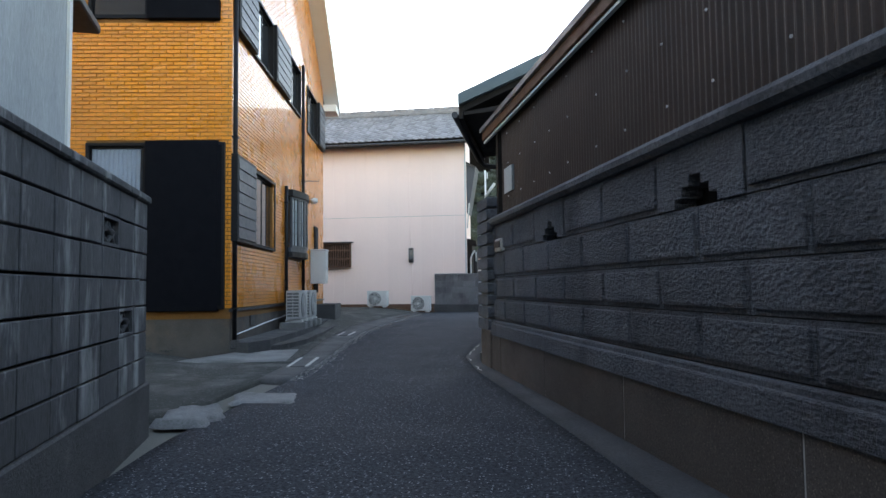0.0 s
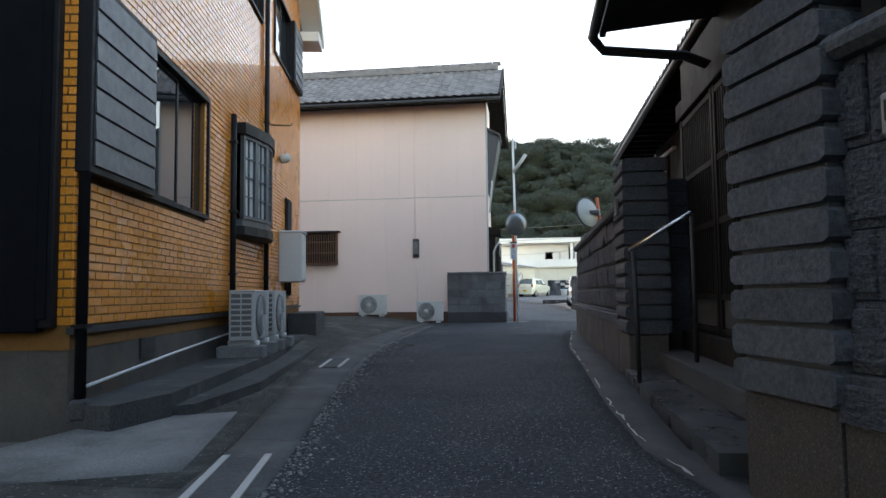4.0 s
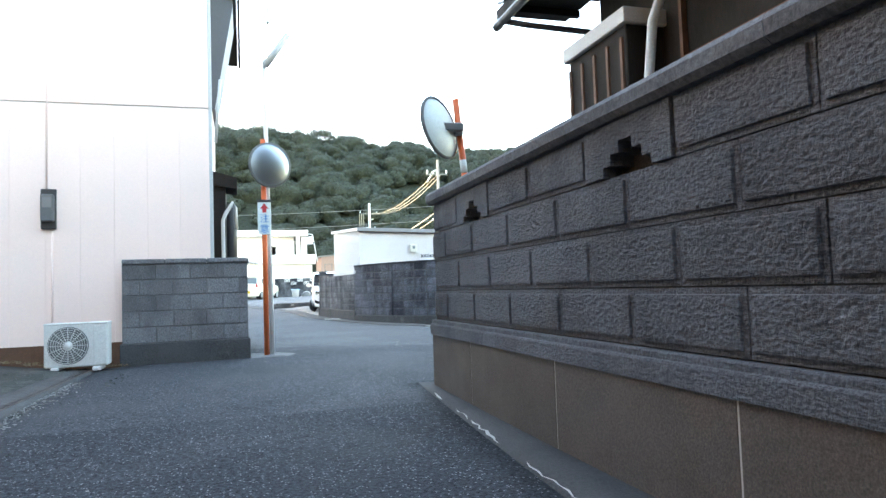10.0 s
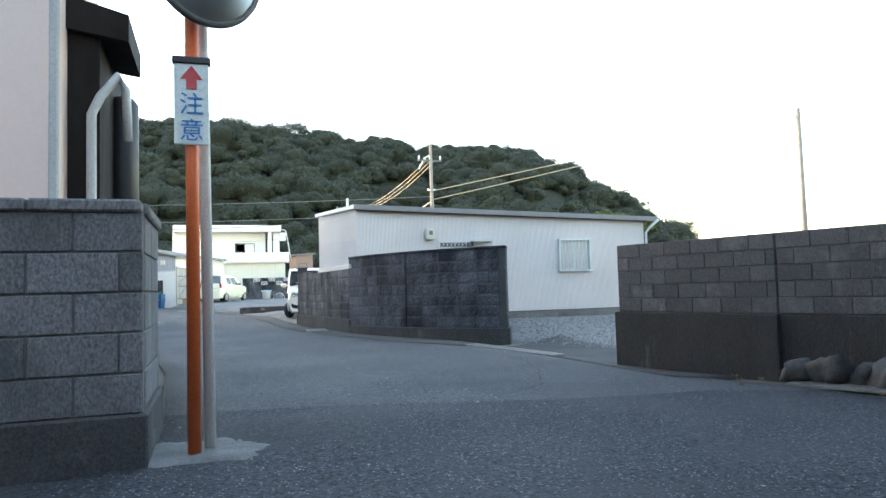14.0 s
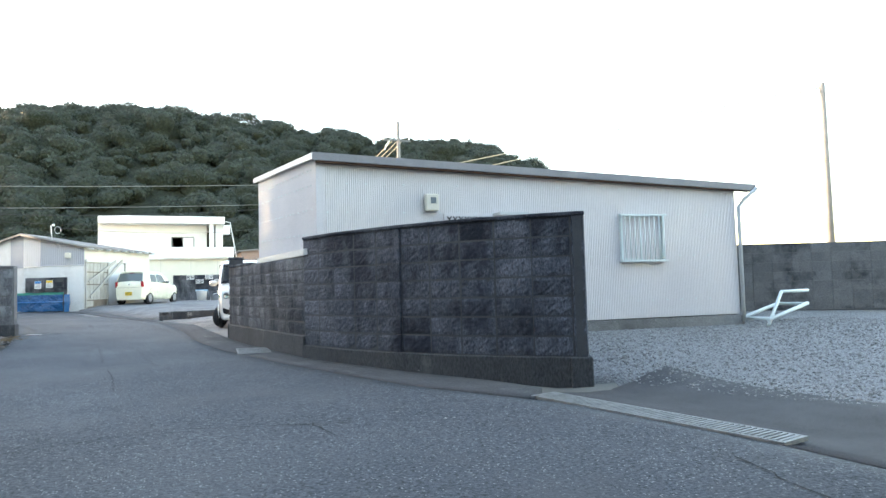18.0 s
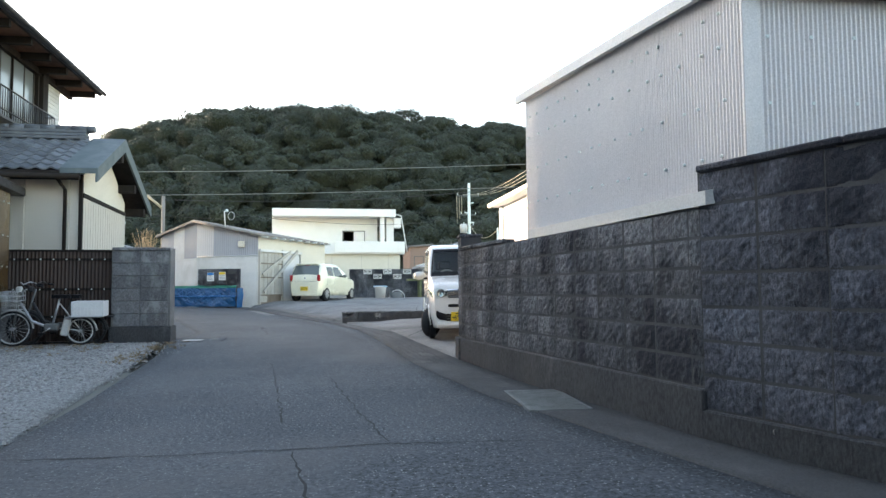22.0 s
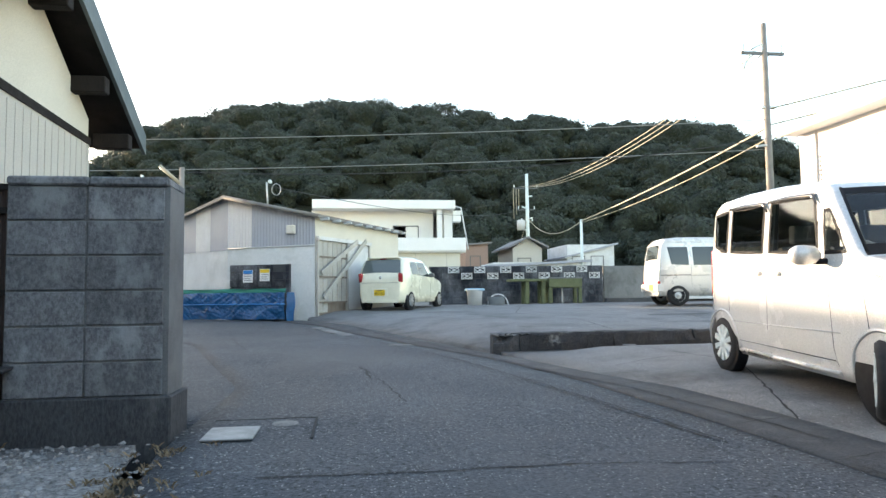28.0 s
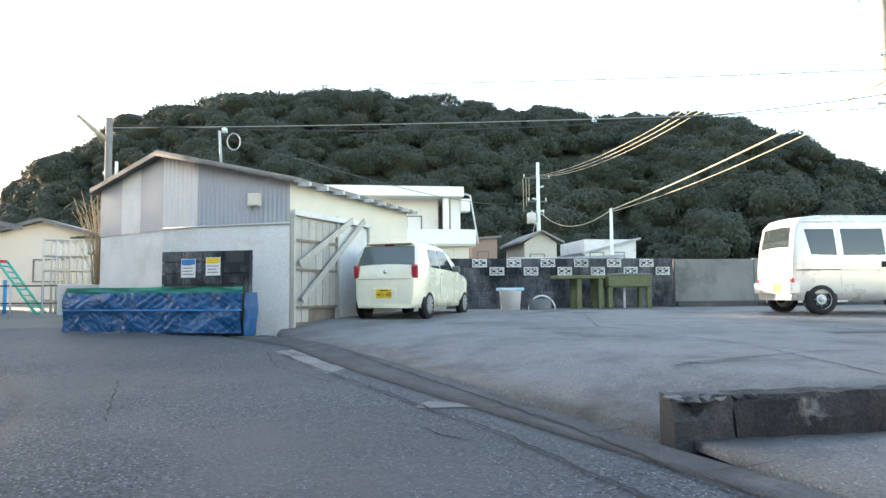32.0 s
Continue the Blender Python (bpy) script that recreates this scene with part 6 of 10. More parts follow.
def slab(bm, corners, up):
    """A sloping sheet over four corners."""
    lo = [bm.verts.new(p) for p in corners]
    hi = [bm.verts.new((p[0], p[1], p[2] + up)) for p in corners]
    fs = [bm.faces.new(lo[::-1]), bm.faces.new(hi)] + [bm.faces.new((lo[i], lo[(i + 1) % 4], hi[(i + 1) % 4], hi[i])) for i in range(4)]
    bmesh.ops.recalc_face_normals(bm, faces=fs)
    return bm


part("roof", slab(bmesh.new(), [(-0.06, -0.1, 3.1), (L + 0.3, -0.1, 2.75), (L + 0.3, 3.7, 2.9), (-0.82, 3.7, 3.3)], 0.05), PALE_STEEL, sh)
part("fascia", prism(bmesh.new(), [(-0.08, 3.05), (-0.08, 3.17), (L + 0.32, 2.83), (L + 0.32, 2.71)], -0.16, -0.1, "y"), FASCIA, sh, "grey flat roof fascia")
part("soffit", prism(bmesh.new(), [(-0.02, 3.02), (-0.02, 3.07), (L + 0.25, 2.75), (L + 0.25, 2.7)], -0.12, 0.0, "y"), BROWN_WOOD, sh)
part("side_fascia", slab(bmesh.new(), [(-0.09, -0.14, 3.07), (-0.05, -0.14, 3.07), (-0.8, 3.7, 3.27), (-0.84, 3.7, 3.27)], 0.09), WHITE_PAINT, sh)
part("sill_flashing", slab(bmesh.new(), [(-0.2, 0.2, 1.605), (0.0, 0.2, 1.64), (-0.6, 3.3, 1.64), (-0.8, 3.3, 1.605)], 0.1), PALE_STEEL, sh)
part("downpipe", tb([(L + 0.3, -0.2, 2.75), (L + 0.1, -0.08, 2.55), (L - 0.02, -0.06, 2.4), (L - 0.02, -0.06, 0.25)], 0.035, 10), PALE_STEEL, sh)
bolts = bmesh.new()
for z in (0.7, 1.5, 2.25, 2.7):
    for k in range(25):
        box(bolts, 0.15 + k * 0.305, 0.17 + k * 0.305, -0.02, -0.008, z, z + 0.02)
tagged(part("bolt_strip", bolts, SIGN_WHITE, sh), "", "", "", "stuff")
bolts = bmesh.new()
rb_ = random.Random(9)
for z in (1.62, 1.98, 2.36, 2.74, 2.98):
    for k in range(15):
        bx_ = 0.12 + k * 0.238 + rb_.uniform(-0.05, 0.05)
        box(bolts, bx_, bx_ + 0.022, -0.024, -0.004, z - 0.03 * (bx_ - 1.8), z + 0.022 - 0.03 * (bx_ - 1.8), 0.004)
tagged(part("side_bolt_strip", bolts, SIGN_WHITE, sh, "", SH.inverted() @ pose(0.6, 42.02, 0.0, 0, 0, -84)), "", "", "", "stuff")
w = window(sh, pose(5.32, -0.03, 1.4), 0.9, 0.86, 2, 0.04, 0.05, SIGN_WHITE, GLASS)
for k in range(9):
    part("grille_bar", tb([(0.05 + k * 0.1, -0.09, 0.02), (0.05 + k * 0.1, -0.09, 0.84)], 0.009, 6), SIGN_WHITE, w)
for z in (0.02, 0.84):
    part("grille_rail", bx(-0.02, 0.92, -0.1, -0.075, z - 0.012, z + 0.012), SIGN_WHITE, w)
door = part("door", bx(2.05, 2.95, -0.04, 0.0, 0.3, 2.25), WHITE_SHEET, sh)
lat_ = bmesh.new()
for k in range(9):
    tube(lat_, [(2.1 + k * 0.1, -0.05, 2.1), (2.17 + k * 0.1, -0.05, 2.2)], 0.012, 5)
    tube(lat_, [(2.17 + k * 0.1, -0.05, 2.1), (2.1 + k * 0.1, -0.05, 2.2)], 0.012, 5)
part("door_lattice", lat_, DARK_METAL, sh)
part("door_canopy", bx(2.9, 3.4, -0.35, 0.0, 2.2, 2.25), PALE_STEEL, sh)
mb = thing("meter_box", "beige electric meter box on the shed wall", "meter", SH @ pose(1.72, -0.13, 2.28))
part("case", bx(0, 0.22, 0, 0.12, 0, 0.28, 0.02), CREAM, mb)
part("window", bx(0.08, 0.17, -0.008, 0.002, 0.12, 0.22), GLASS_PALE, mb)
fm = thing("steel_frame", "white steel trailer frame leaning by the shed", "trailer", pose(9.0, 37.2, height(9.6, 37.4) + 0.0, 0, 0, 8))
for p, q in (((0, 0, 0.1), (1.6, 0.2, 0.35)), ((0, 0.6, 0.1), (1.6, 0.8, 0.35)), ((0.1, 0, 0.12), (0.1, 0.6, 0.12)), ((1.5, 0.2, 0.34), (1.5, 0.8, 0.34)), ((0.0, 0, 0.0), (0.6, 0.1, 0.6)), ((0.6, 0.1, 0.6), (1.7, 0.25, 0.6))):
    part("bar", tb([p, q], 0.035, 6), SIGN_WHITE, fm)

# ---- long white building behind the parked car ----
wb = thing("white_building", "long white building with sunlit wall and grey shutters", "building", pose(2.75, 51.35, 0, 0, 0, -90))
part("wall", bx(0, 9.0, 0, 6.0, 0.0, 2.96), WHITE_PAINT, wb)
part("upper_wall", bx(0, 9.0, 0.0, 0.2, 2.96, 3.2), WHITE_PAINT, wb)
part("roof", prism(bmesh.new(), [(-0.22, 3.17), (-0.22, 3.24), (6.3, 3.05), (6.3, 2.95)], -0.06, 9.2, "x"), WHITE_PAINT, wb)
part("gutter", tb([(-0.08, -0.27, 3.21), (9.2, -0.27, 3.24)], 0.06, 10), CREAM, wb, "cream round rain gutter")
part("seam", bx(0.4, 8.8, -0.012, 0.0, 2.86, 2.875), DARK_METAL, wb)
part("corner_pilaster", bx(0.02, 0.34, -0.03, 0.0, 0.1, 3.16, 0.006), WHITE_PAINT, wb)
slots_ = bmesh.new()
for k in range(9):
    box(slots_, 0.38, 0.4, -0.014, -0.002, 2.3 + 0.06 * k, 2.33 + 0.06 * k)
tagged(part("vent_slot_strip", slots_, DARK_METAL, wb), "", "", "", "stuff")
for k in range(3):
    x0 = 0.6 + 2.8 * k
    part("post", bx(x0 - 0.22, x0 - 0.04, -0.05, 0.02, 0.1, 2.0, 0.01), PALE_STEEL, wb)
    s_ = part("shutter", bx(x0, x0 + 2.5, -0.02, 0.02, 0.1, 1.75), GREY_SHEET, wb, "grey ribbed roller shutter")
    for q in range(22):
        part("slat", bx(x0 + 0.02, x0 + 2.48, -0.032, -0.018, 0.12 + q * 0.074, 0.17 + q * 0.074), GREY_SHEET, s_)

# ---- left: block pier, fence, bicycle house ----
block_wall("wall_fence_pier", "grey concrete block wall with a dark plinth and coping", [(-5.63, 47.75), (-4.6, 47.75)], -0.1, 0.4, 6, 0.235, 0.5, 0.42, PIER_BLOCK, PLINTH, 0.06, 0.03, 0.0, False)
fn = thing("sheet_fence", "brown corrugated plastic fence with bolted rails", "fence", pose(-7.42, 47.85, 0.15))
v, f = corrugated(1.8, 1.65, 0.064, 0.016)
raw("sheet", v, f, BROWN_SHEET, fn)
for z in (0.45, 0.95, 1.5, 1.66):
    part("rail", bx(0, 1.8, -0.03, -0.008, z - 0.02, z + 0.02), DARK_WOOD, fn)
dots = bmesh.new()
for z in (0.45, 0.95, 1.5):
    for k in range(8):
        box(dots, 0.1 + k * 0.22, 0.122 + k * 0.22, -0.042, -0.03, z - 0.011, z + 0.011)
tagged(part("bolt_strip", dots, SIGN_WHITE, fn), "", "", "", "stuff")
for x in (0.0, 0.6, 1.2, 1.75):
    part("post", bx(x, x + 0.05, 0.02, 0.07, -0.1, 1.66), DARK_WOOD, fn)
am = thing("amber_screen", "amber corrugated plastic screen under a dark beam", "screen", pose(-7.08, 45.3, 0.05, 0, 0, 97.3))
v, f = corrugated(2.52, 2.05, 0.064, 0.016)
o = raw("sheet", v, f, AMBER_SHEET, am)
o.matrix_basis = pose(0, 0, 0.75)
for r_ in range(4):
    for k in range(6):
        part("block", bx(0.425 * k + 0.004, 0.425 * (k + 1) - 0.004, -0.06, 0.1, -0.1 + 0.212 * r_, 0.108 + 0.212 * r_, 0.006), BLOCK_PLAIN, am)
dots = bmesh.new()
for z in (0.9, 1.45, 2.0, 2.6):
    for k in range(9):
        box(dots, 0.15 + k * 0.28, 0.17 + k * 0.28, -0.025, -0.01, z, z + 0.02)
tagged(part("bolt_strip", dots, SIGN_WHITE, am), "", "", "", "stuff")
part("beam", bx(-0.4, 2.85, -0.16, 0.15, 2.8, 2.95, 0.01), DARK_METAL, am)
part("back", bx(0, 2.5, 0.06, 0.1, 0.75, 2.8), BROWN_WOOD, am)
part("roof", bx(-0.4, 2.8, 0.15, 3.0, 2.84, 2.92), DARK_METAL, am)

lh = thing("cream_house", "cream-walled house with grey tiles, deep gable and balcony", "house", pose(0, 0, 0))
part("wall", bx(-16, -6.42, 48.3, 51.0, 0, 3.2), BEIGE, lh)
for k in range(12):
    part("wall_batten", bx(-15.4 + k * 0.8, -15.36 + k * 0.8, 48.27, 48.3, 0.1, 3.2), BEIGE, lh)
part("gable_wall", prism(bmesh.new(), [(48.3, 0.1), (51.05, 0.1), (51.05, 3.1), (49.75, 3.95), (48.3, 3.3)], -6.42, -6.34, "x"), CREAM, lh)
part("gable_trim", prism(bmesh.new(), [(48.3, 2.86), (51.05, 2.8), (51.05, 2.88), (48.3, 2.95)], -6.345, -6.31, "x"), DARK_WOOD, lh)
part("lower_siding", prism(bmesh.new(), [(48.33, 0.1), (51.05, 0.1), (51.05, 2.8), (48.33, 2.86)], -6.343, -6.325, "x"), BEIGE, lh, "beige ribbed siding under the gable")
for k in range(18):
    part("siding_rib", bx(-6.327, -6.318, 48.42 + 0.15 * k, 48.432 + 0.15 * k, 0.1, 2.8), BEIGE, lh)
part("corner_post", bx(-6.4, -6.335, 48.27, 48.33, 0, 3.3), DARK_WOOD, lh)
part("downpipe", tb([(-6.7, 47.95, 3.2), (-6.62, 48.2, 3.0), (-6.62, 48.22, 0.2)], 0.032, 8), DARK_WOOD, lh)
part("eave_gutter", tb([(-16, 47.85, 3.24), (-6.25, 47.85, 3.2)], 0.05, 8), DARK_WOOD, lh)
tiled_roof(lh, -8.6, -6.55, 47.88, 3.3, 49.6, 4.25, TILE, y_back=51.7)
part("green_roof_edge", prism(bmesh.new(), [(47.85, 3.26), (47.85, 3.36), (49.6, 4.3), (49.6, 4.2)], -6.6, -5.98, "x"), GREEN_METAL, lh)
part("barge_front", prism(bmesh.new(), [(47.85, 3.1), (47.85, 3.36), (49.6, 4.3), (49.6, 4.02)], -5.98, -5.94, "x"), GREEN_METAL, lh, "weathered green barge board")
part("barge_back", prism(bmesh.new(), [(49.6, 4.02), (49.6, 4.3), (51.85, 3.1), (51.85, 2.86)], -5.98, -5.94, "x"), GREEN_METAL, lh, "weathered green barge board")
part("back_slope", prism(bmesh.new(), [(49.6, 4.12), (49.6, 4.24), (51.85, 3.06), (51.85, 2.94)], -16, -5.98, "x"), DARK_WOOD, lh)
for y, z in ((49.6, 3.88), (50.6, 3.36), (51.4, 2.92)):
    part("purlin", bx(-6.4, -5.99, y - 0.07, y + 0.07, z - 0.09, z + 0.09, 0.01), DARK_WOOD, lh)
part("upper_wall", bx(-15, -8.62, 48.35, 53.2, 3.0, 6.5), BEIGE, lh)
for k in range(5):
    part("upper_batten", bx(-8.62, -8.59, 48.4 + 0.2 * k, 48.43 + 0.2 * k, 3.6, 6.5), BEIGE, lh)
part("upper_end", bx(-8.63, -8.58, 52.2, 53.2, 3.6, 6.45), WHITE_WALL, lh)
for k in range(20):
    part("lap_board", prism(bmesh.new(), [(-8.58, 4.4 + 0.1 * k), (-8.56, 4.4 + 0.1 * k), (-8.575, 4.5 + 0.1 * k), (-8.58, 4.5 + 0.1 * k)], 52.2, 53.2, "y"), WHITE_WALL, lh)
part("upper_post", bx(-8.62, -8.45, 51.85, 52.15, 4.2, 6.5, 0.01), DARK_WOOD, lh)
window(lh, pose(-8.54, 49.3, 4.75, 0, 0, 90), 2.45, 1.65, 4, 0.06, 0.05, DARK_WOOD, GLASS_PALE)
bal = part("balcony", bx(-8.58, -8.22, 49.2, 52.0, 4.62, 4.67), DARK_METAL, lh, "slim black metal balcony rail")
for k in range(28):
    part("baluster", tb([(-8.24, 49.22 + k * 0.103, 4.65), (-8.24, 49.22 + k * 0.103, 5.28)], 0.01, 5), DARK_METAL, bal)
for z in (5.28, 4.8):
    part("top_rail", tb([(-8.58, 49.22, z), (-8.24, 49.22, z), (-8.24, 51.98, z), (-8.58, 51.98, z)], 0.018, 8), DARK_METAL, bal)
tiled_roof(lh, 47.4, 54.0, 7.8, 6.55, 10.8, 8.1, TILE, y_back=13.5, m=pose(0, 0, 0, 0, 0, 90))
part("upper_eave", bx(-7.86, -7.8, 47.4, 54.0, 6.42, 6.56), DARK_WOOD, lh)
part("upper_soffit", bx(-8.6, -7.86, 47.4, 54.0, 6.46, 6.5), BROWN_WOOD, lh)
part("upper_gutter", tb([(-7.72, 47.4, 6.5), (-7.72, 54.0, 6.47)], 0.05, 8), DARK_METAL, lh)
for k in range(7):
    part("bracket", bx(-8.6, -7.9, 47.7 + k * 1.0, 47.8 + k * 1.0, 6.3, 6.46), DARK_WOOD, lh)
part("upper_purlin", bx(-8.6, -8.5, 47.4, 53.9, 6.26, 6.42), DARK_WOOD, lh)

# ---- hut with the boarded side, tarpaulin enclosure ----
hut = thing("storage_hut", "white and grey sheet-clad storage hut with a low gable roof", "hut", pose(0, 0, 0))
A, B, C = (-8.45, 64.1), (-6.75, 62.4), (-4.31, 61.52)


def facet(name, p, q, z0, z1p, z1q, mat, out=0.0, th=0.08):
    L_, rz = math.dist(p, q), math.degrees(math.atan2(q[1] - p[1], q[0] - p[0]))
    return part(name, prism(bmesh.new(), [(0, z0), (L_, z0), (L_, z1q), (0, z1p)], -out, th, "y"), mat, hut, "", pose(p[0], p[1], 0, 0, 0, rz))


facet("left_wall", A, B, 0.3, 2.35, 2.4, WHITE_WALL)
facet("front_wall", B, C, 0.3, 2.4, 2.45, WHITE_WALL)


def between(p, q, u):
    return p[0] + (q[0] - p[0]) * u, p[1] + (q[1] - p[1]) * u


for u0, u1, mt in ((0, 0.36, GREY_SHEET), (0.36, 0.66, WHITE_WALL), (0.66, 1.0, GREY_SHEET)):
    facet("upper_sheet", between(A, B, u0), between(A, B, u1), 2.36, 3.42 + 0.42 * u0, 3.42 + 0.42 * u1, mt, 0.012)
for u0, u1, mt in ((0, 0.28, WHITE_SHEET), (0.28, 1.0, GREY_SHEET)):
    p_, q_ = between(B, C, u0), between(B, C, u1)
    facet("upper_backing", p_, q_, 2.4, 3.83 - 0.6 * u0, 3.83 - 0.6 * u1, mt, 0.0)
    v, f = corrugated(math.dist(p_, q_), 1.44 - 0.6 * u0, 0.09, 0.014, 6, -0.6 * (u1 - u0) / math.dist(p_, q_))
    ob_ = raw("upper_sheet", v, f, mt, hut)
    ob_.matrix_basis = pose(p_[0], p_[1], 2.4, 0, 0, math.degrees(math.atan2(q_[1] - p_[1], q_[0] - p_[0]))) @ pose(0, -0.014, 0)
part("sheet_flashing", tb([(B[0], B[1] - 0.02, 2.4), (C[0], C[1] - 0.02, 2.44)], 0.016, 6), PALE_STEEL, hut)
D = (-1.75, 65.7)
facet("side_wall", C, D, 0.3, 3.2, 3.15, CREAM)
part("body", prism(bmesh.new(), [A, B, C, D, (-4.6, 66.9), (-8, 66.6)], 0.2, 3.1, "z"), DARK_WOOD, hut, "", Matrix.Translation((0.0, 0.12, 0)))
rv = [(-8.7, 64.1, 3.4), (-6.85, 62.2, 3.88), (-4.2, 61.3, 3.26), (-1.6, 65.6, 3.2), (-4.5, 67.2, 3.6), (-8.3, 67.0, 3.5), (-6.3, 64.5, 3.95)]
rf = [(0, 1, 6), (1, 2, 6), (2, 3, 6), (3, 4, 6), (4, 5, 6), (5, 0, 6)]
bm = bmesh.new()
tp = [bm.verts.new(p) for p in rv]
bt = [bm.verts.new((p[0], p[1], p[2] - 0.09)) for p in rv]
for q in rf:
    bm.faces.new([tp[i] for i in q])
    bm.faces.new([bt[i] for i in q[::-1]])
for i in range(6):
    bm.faces.new((tp[i], bt[i], bt[(i + 1) % 6], tp[(i + 1) % 6]))
bmesh.ops.recalc_face_normals(bm, faces=bm.faces)
part("roof", bm, WORN_ROOF, hut, "grey weathered low-pitch roof sheet")
part("eave_strip", tb([(-6.85, 62.18, 3.82), (-4.2, 61.28, 3.2)], 0.06, 6), WORN_ROOF, hut)
for k in range(9):
    u = k / 8
    p = (-4.1 + 2.45 * u, 61.45 + 4.15 * u)
    part("rafter_end", bx(-0.06, 0.2, -0.035, 0.035, 3.1, 3.17, 0, pose(p[0], p[1], 0, 0, 0, -32)), PALE_STEEL, hut)
# timber screen with diagonal braces on the side wall
SC = pose(C[0], C[1], 0, 0, 0, math.degrees(math.atan2(D[1] - C[1], D[0] - C[0])))
for x0, z1 in ((0.0, 2.62), (1.5, 2.7), (2.78, 2.62)):
    part("screen_post", bx(x0, x0 + 0.06, -0.1, -0.02, 0.5, z1), PALE_BOARD, hut, "", SC)
part("screen_rail", bx(0.0, 2.9, -0.12, -0.03, 2.58, 2.68), WHITE_WALL, hut, "", SC)
for z in (1.55, 2.1, 0.85):
    part("screen_rail", bx(0.05, 1.5, -0.09, -0.05, z, z + 0.05), RUST_BOARD, hut, "", SC)
for q in range(6):
    part("screen_board", bx(0.08 + q * 0.237, 0.3 + q * 0.237, -0.05, -0.03, 0.85 if q > 1 else 0.6, 2.55), PALE_BOARD, hut, "weathered pale board", SC)
part("screen_back", bx(0.08, 1.5, -0.028, -0.006, 0.5, 2.55), RUST_BOARD, hut, "", SC)
part("patched_sheet", bx(1.58, 2.78, -0.05, -0.006, 0.6, 2.55), WHITE_WALL, hut, "", SC)
for p, q in (((0.1, 1.68), (2.0, 2.66)), ((0.2, 1.0), (2.5, 2.7))):
    a_ = math.degrees(math.atan2(q[1] - p[1], q[0] - p[0]))
    part("brace", bx(0, math.dist(p, q), -0.17, -0.13, -0.06, 0.06, 0.004), PALE_BOARD, hut, "pale diagonal brace board", SC @ pose(p[0], 0, p[1], 0, -a_, 0))
jb = thing("junction_box", "beige electric box on the hut wall", "box", pose(-4.95, 61.68, 2.75, 0, 0, -20))
part("case", bx(-0.12, 0.12, -0.1, 0.02, 0, 0.24, 0.02), CREAM, jb)
am = thing("roof_bracket", "small antenna post with insulators on the hut roof", "antenna", pose(-5.6, 61.85, 3.45))
part("post", tb([(0, 0, 0), (-0.04, 0, 0.75)], 0.025, 6), PALE_STEEL, am)
part("insulator", lathe(bmesh.new(), [(0, 0.1), (0.05, 0.08), (0.06, 0.0), (0, 0)], 10, pose(0.05, 0, 0.72)), SIGN_WHITE, am)
part("loop", tb([(0.22 + 0.12 * math.cos(a), 0, 0.55 + 0.16 * math.sin(a)) for a in (2 * math.pi * k / 14 for k in range(15))], 0.012, 5), STEEL, am)

# notice wall and blue tarpaulin enclosure
block_wall("wall_notice", "small dark block wall carrying two notices", [(-6.55, 61.53), (-4.95, 60.95)], 0.2, 0.5, 7, 0.2, 0.4, 0.12, BLOCK_DARK, CONCRETE_DARK, 0.0, 0.02, 0.0, False, skip={(6, 3)})
NW = pose(-6.55, 61.53, 0, 0, 0, -19.9)
for x, w_, h_, c_ in ((0.4, 0.28, 0.33, BLUE_INK), (0.88, 0.28, 0.32, YELLOW_PLATE)):
    n_ = thing("notice", "white paper notice with a coloured heading on the block wall", "notice", NW @ pose(x, -0.012, 1.43 if x < 0.5 else 1.46))
    part("sheet", bx(0, w_, -0.006, 0.0, 0, h_), WHITE_PLASTIC, n_)
    part("heading", bx(0.01, w_ - 0.01, -0.009, -0.006, h_ - 0.1, h_ - 0.01), c_, n_)
    for q in range(5):
        part("text_line", bx(0.03, w_ - 0.04 - 0.03 * (q % 2), -0.008, -0.006, 0.05 + q * 0.055, 0.065 + q * 0.055), AC_GREY, n_)
tp_ = thing("tarpaulin_pen", "refuse pen wrapped in creased blue tarpaulin and green net", "enclosure", pose(0, 0, 0))
TA, TB, TC = (-8.35, 62.05), (-5.02, 60.7), (-4.85, 61.0)


def cloth(name, p, q, z0, z1, mat, seed, amp=0.05, nx=40, nz=14, label=""):
    L_, rz = math.dist(p, q), math.degrees(math.atan2(q[1] - p[1], q[0] - p[0]))
    verts, faces = [], []
    for j in range(nz + 1):
        for i in range(nx + 1):
            u, v_ = i / nx, j / nz
            n1 = noise.noise((u * L_ * 1.6 + seed, v_ * 2.2, seed)) + 0.7 * noise.noise((u * L_ * 2.6 + v_ * 2.5, v_ * 1.6, seed + 3)) + 0.5 * abs(noise.noise((u * L_ * 5 - v_ * 4, v_ * 2.6, seed + 6))) + 0.5 * (0.4 - abs(noise.noise((u * L_ * 9 + v_ * 7, v_ * 3 - u * 9, seed + 9)))) + 0.25 * abs(noise.noise((u * L_ * 20, v_ * 16, seed + 2)))
            verts.append((u * L_, -amp * n1 - 0.03, z0 + (z1 - z0) * v_ + (0.02 * noise.noise((u * 8, seed, 0)) if j in (0, nz) else 0)))
    n = nx + 1
    faces = [(j * n + i, j * n + i + 1, (j + 1) * n + i + 1, (j + 1) * n + i) for j in range(nz) for i in range(nx)]
    b = len(verts)
    verts += [(x, y + 0.006, z) for x, y, z in verts]
    faces += [tuple(k + b for k in f_[::-1]) for f_ in faces]
    ob = raw(name, verts, faces, mat, tp_, label, True)
    ob.matrix_basis = pose(p[0], p[1], 0, 0, 0, rz)
    return ob


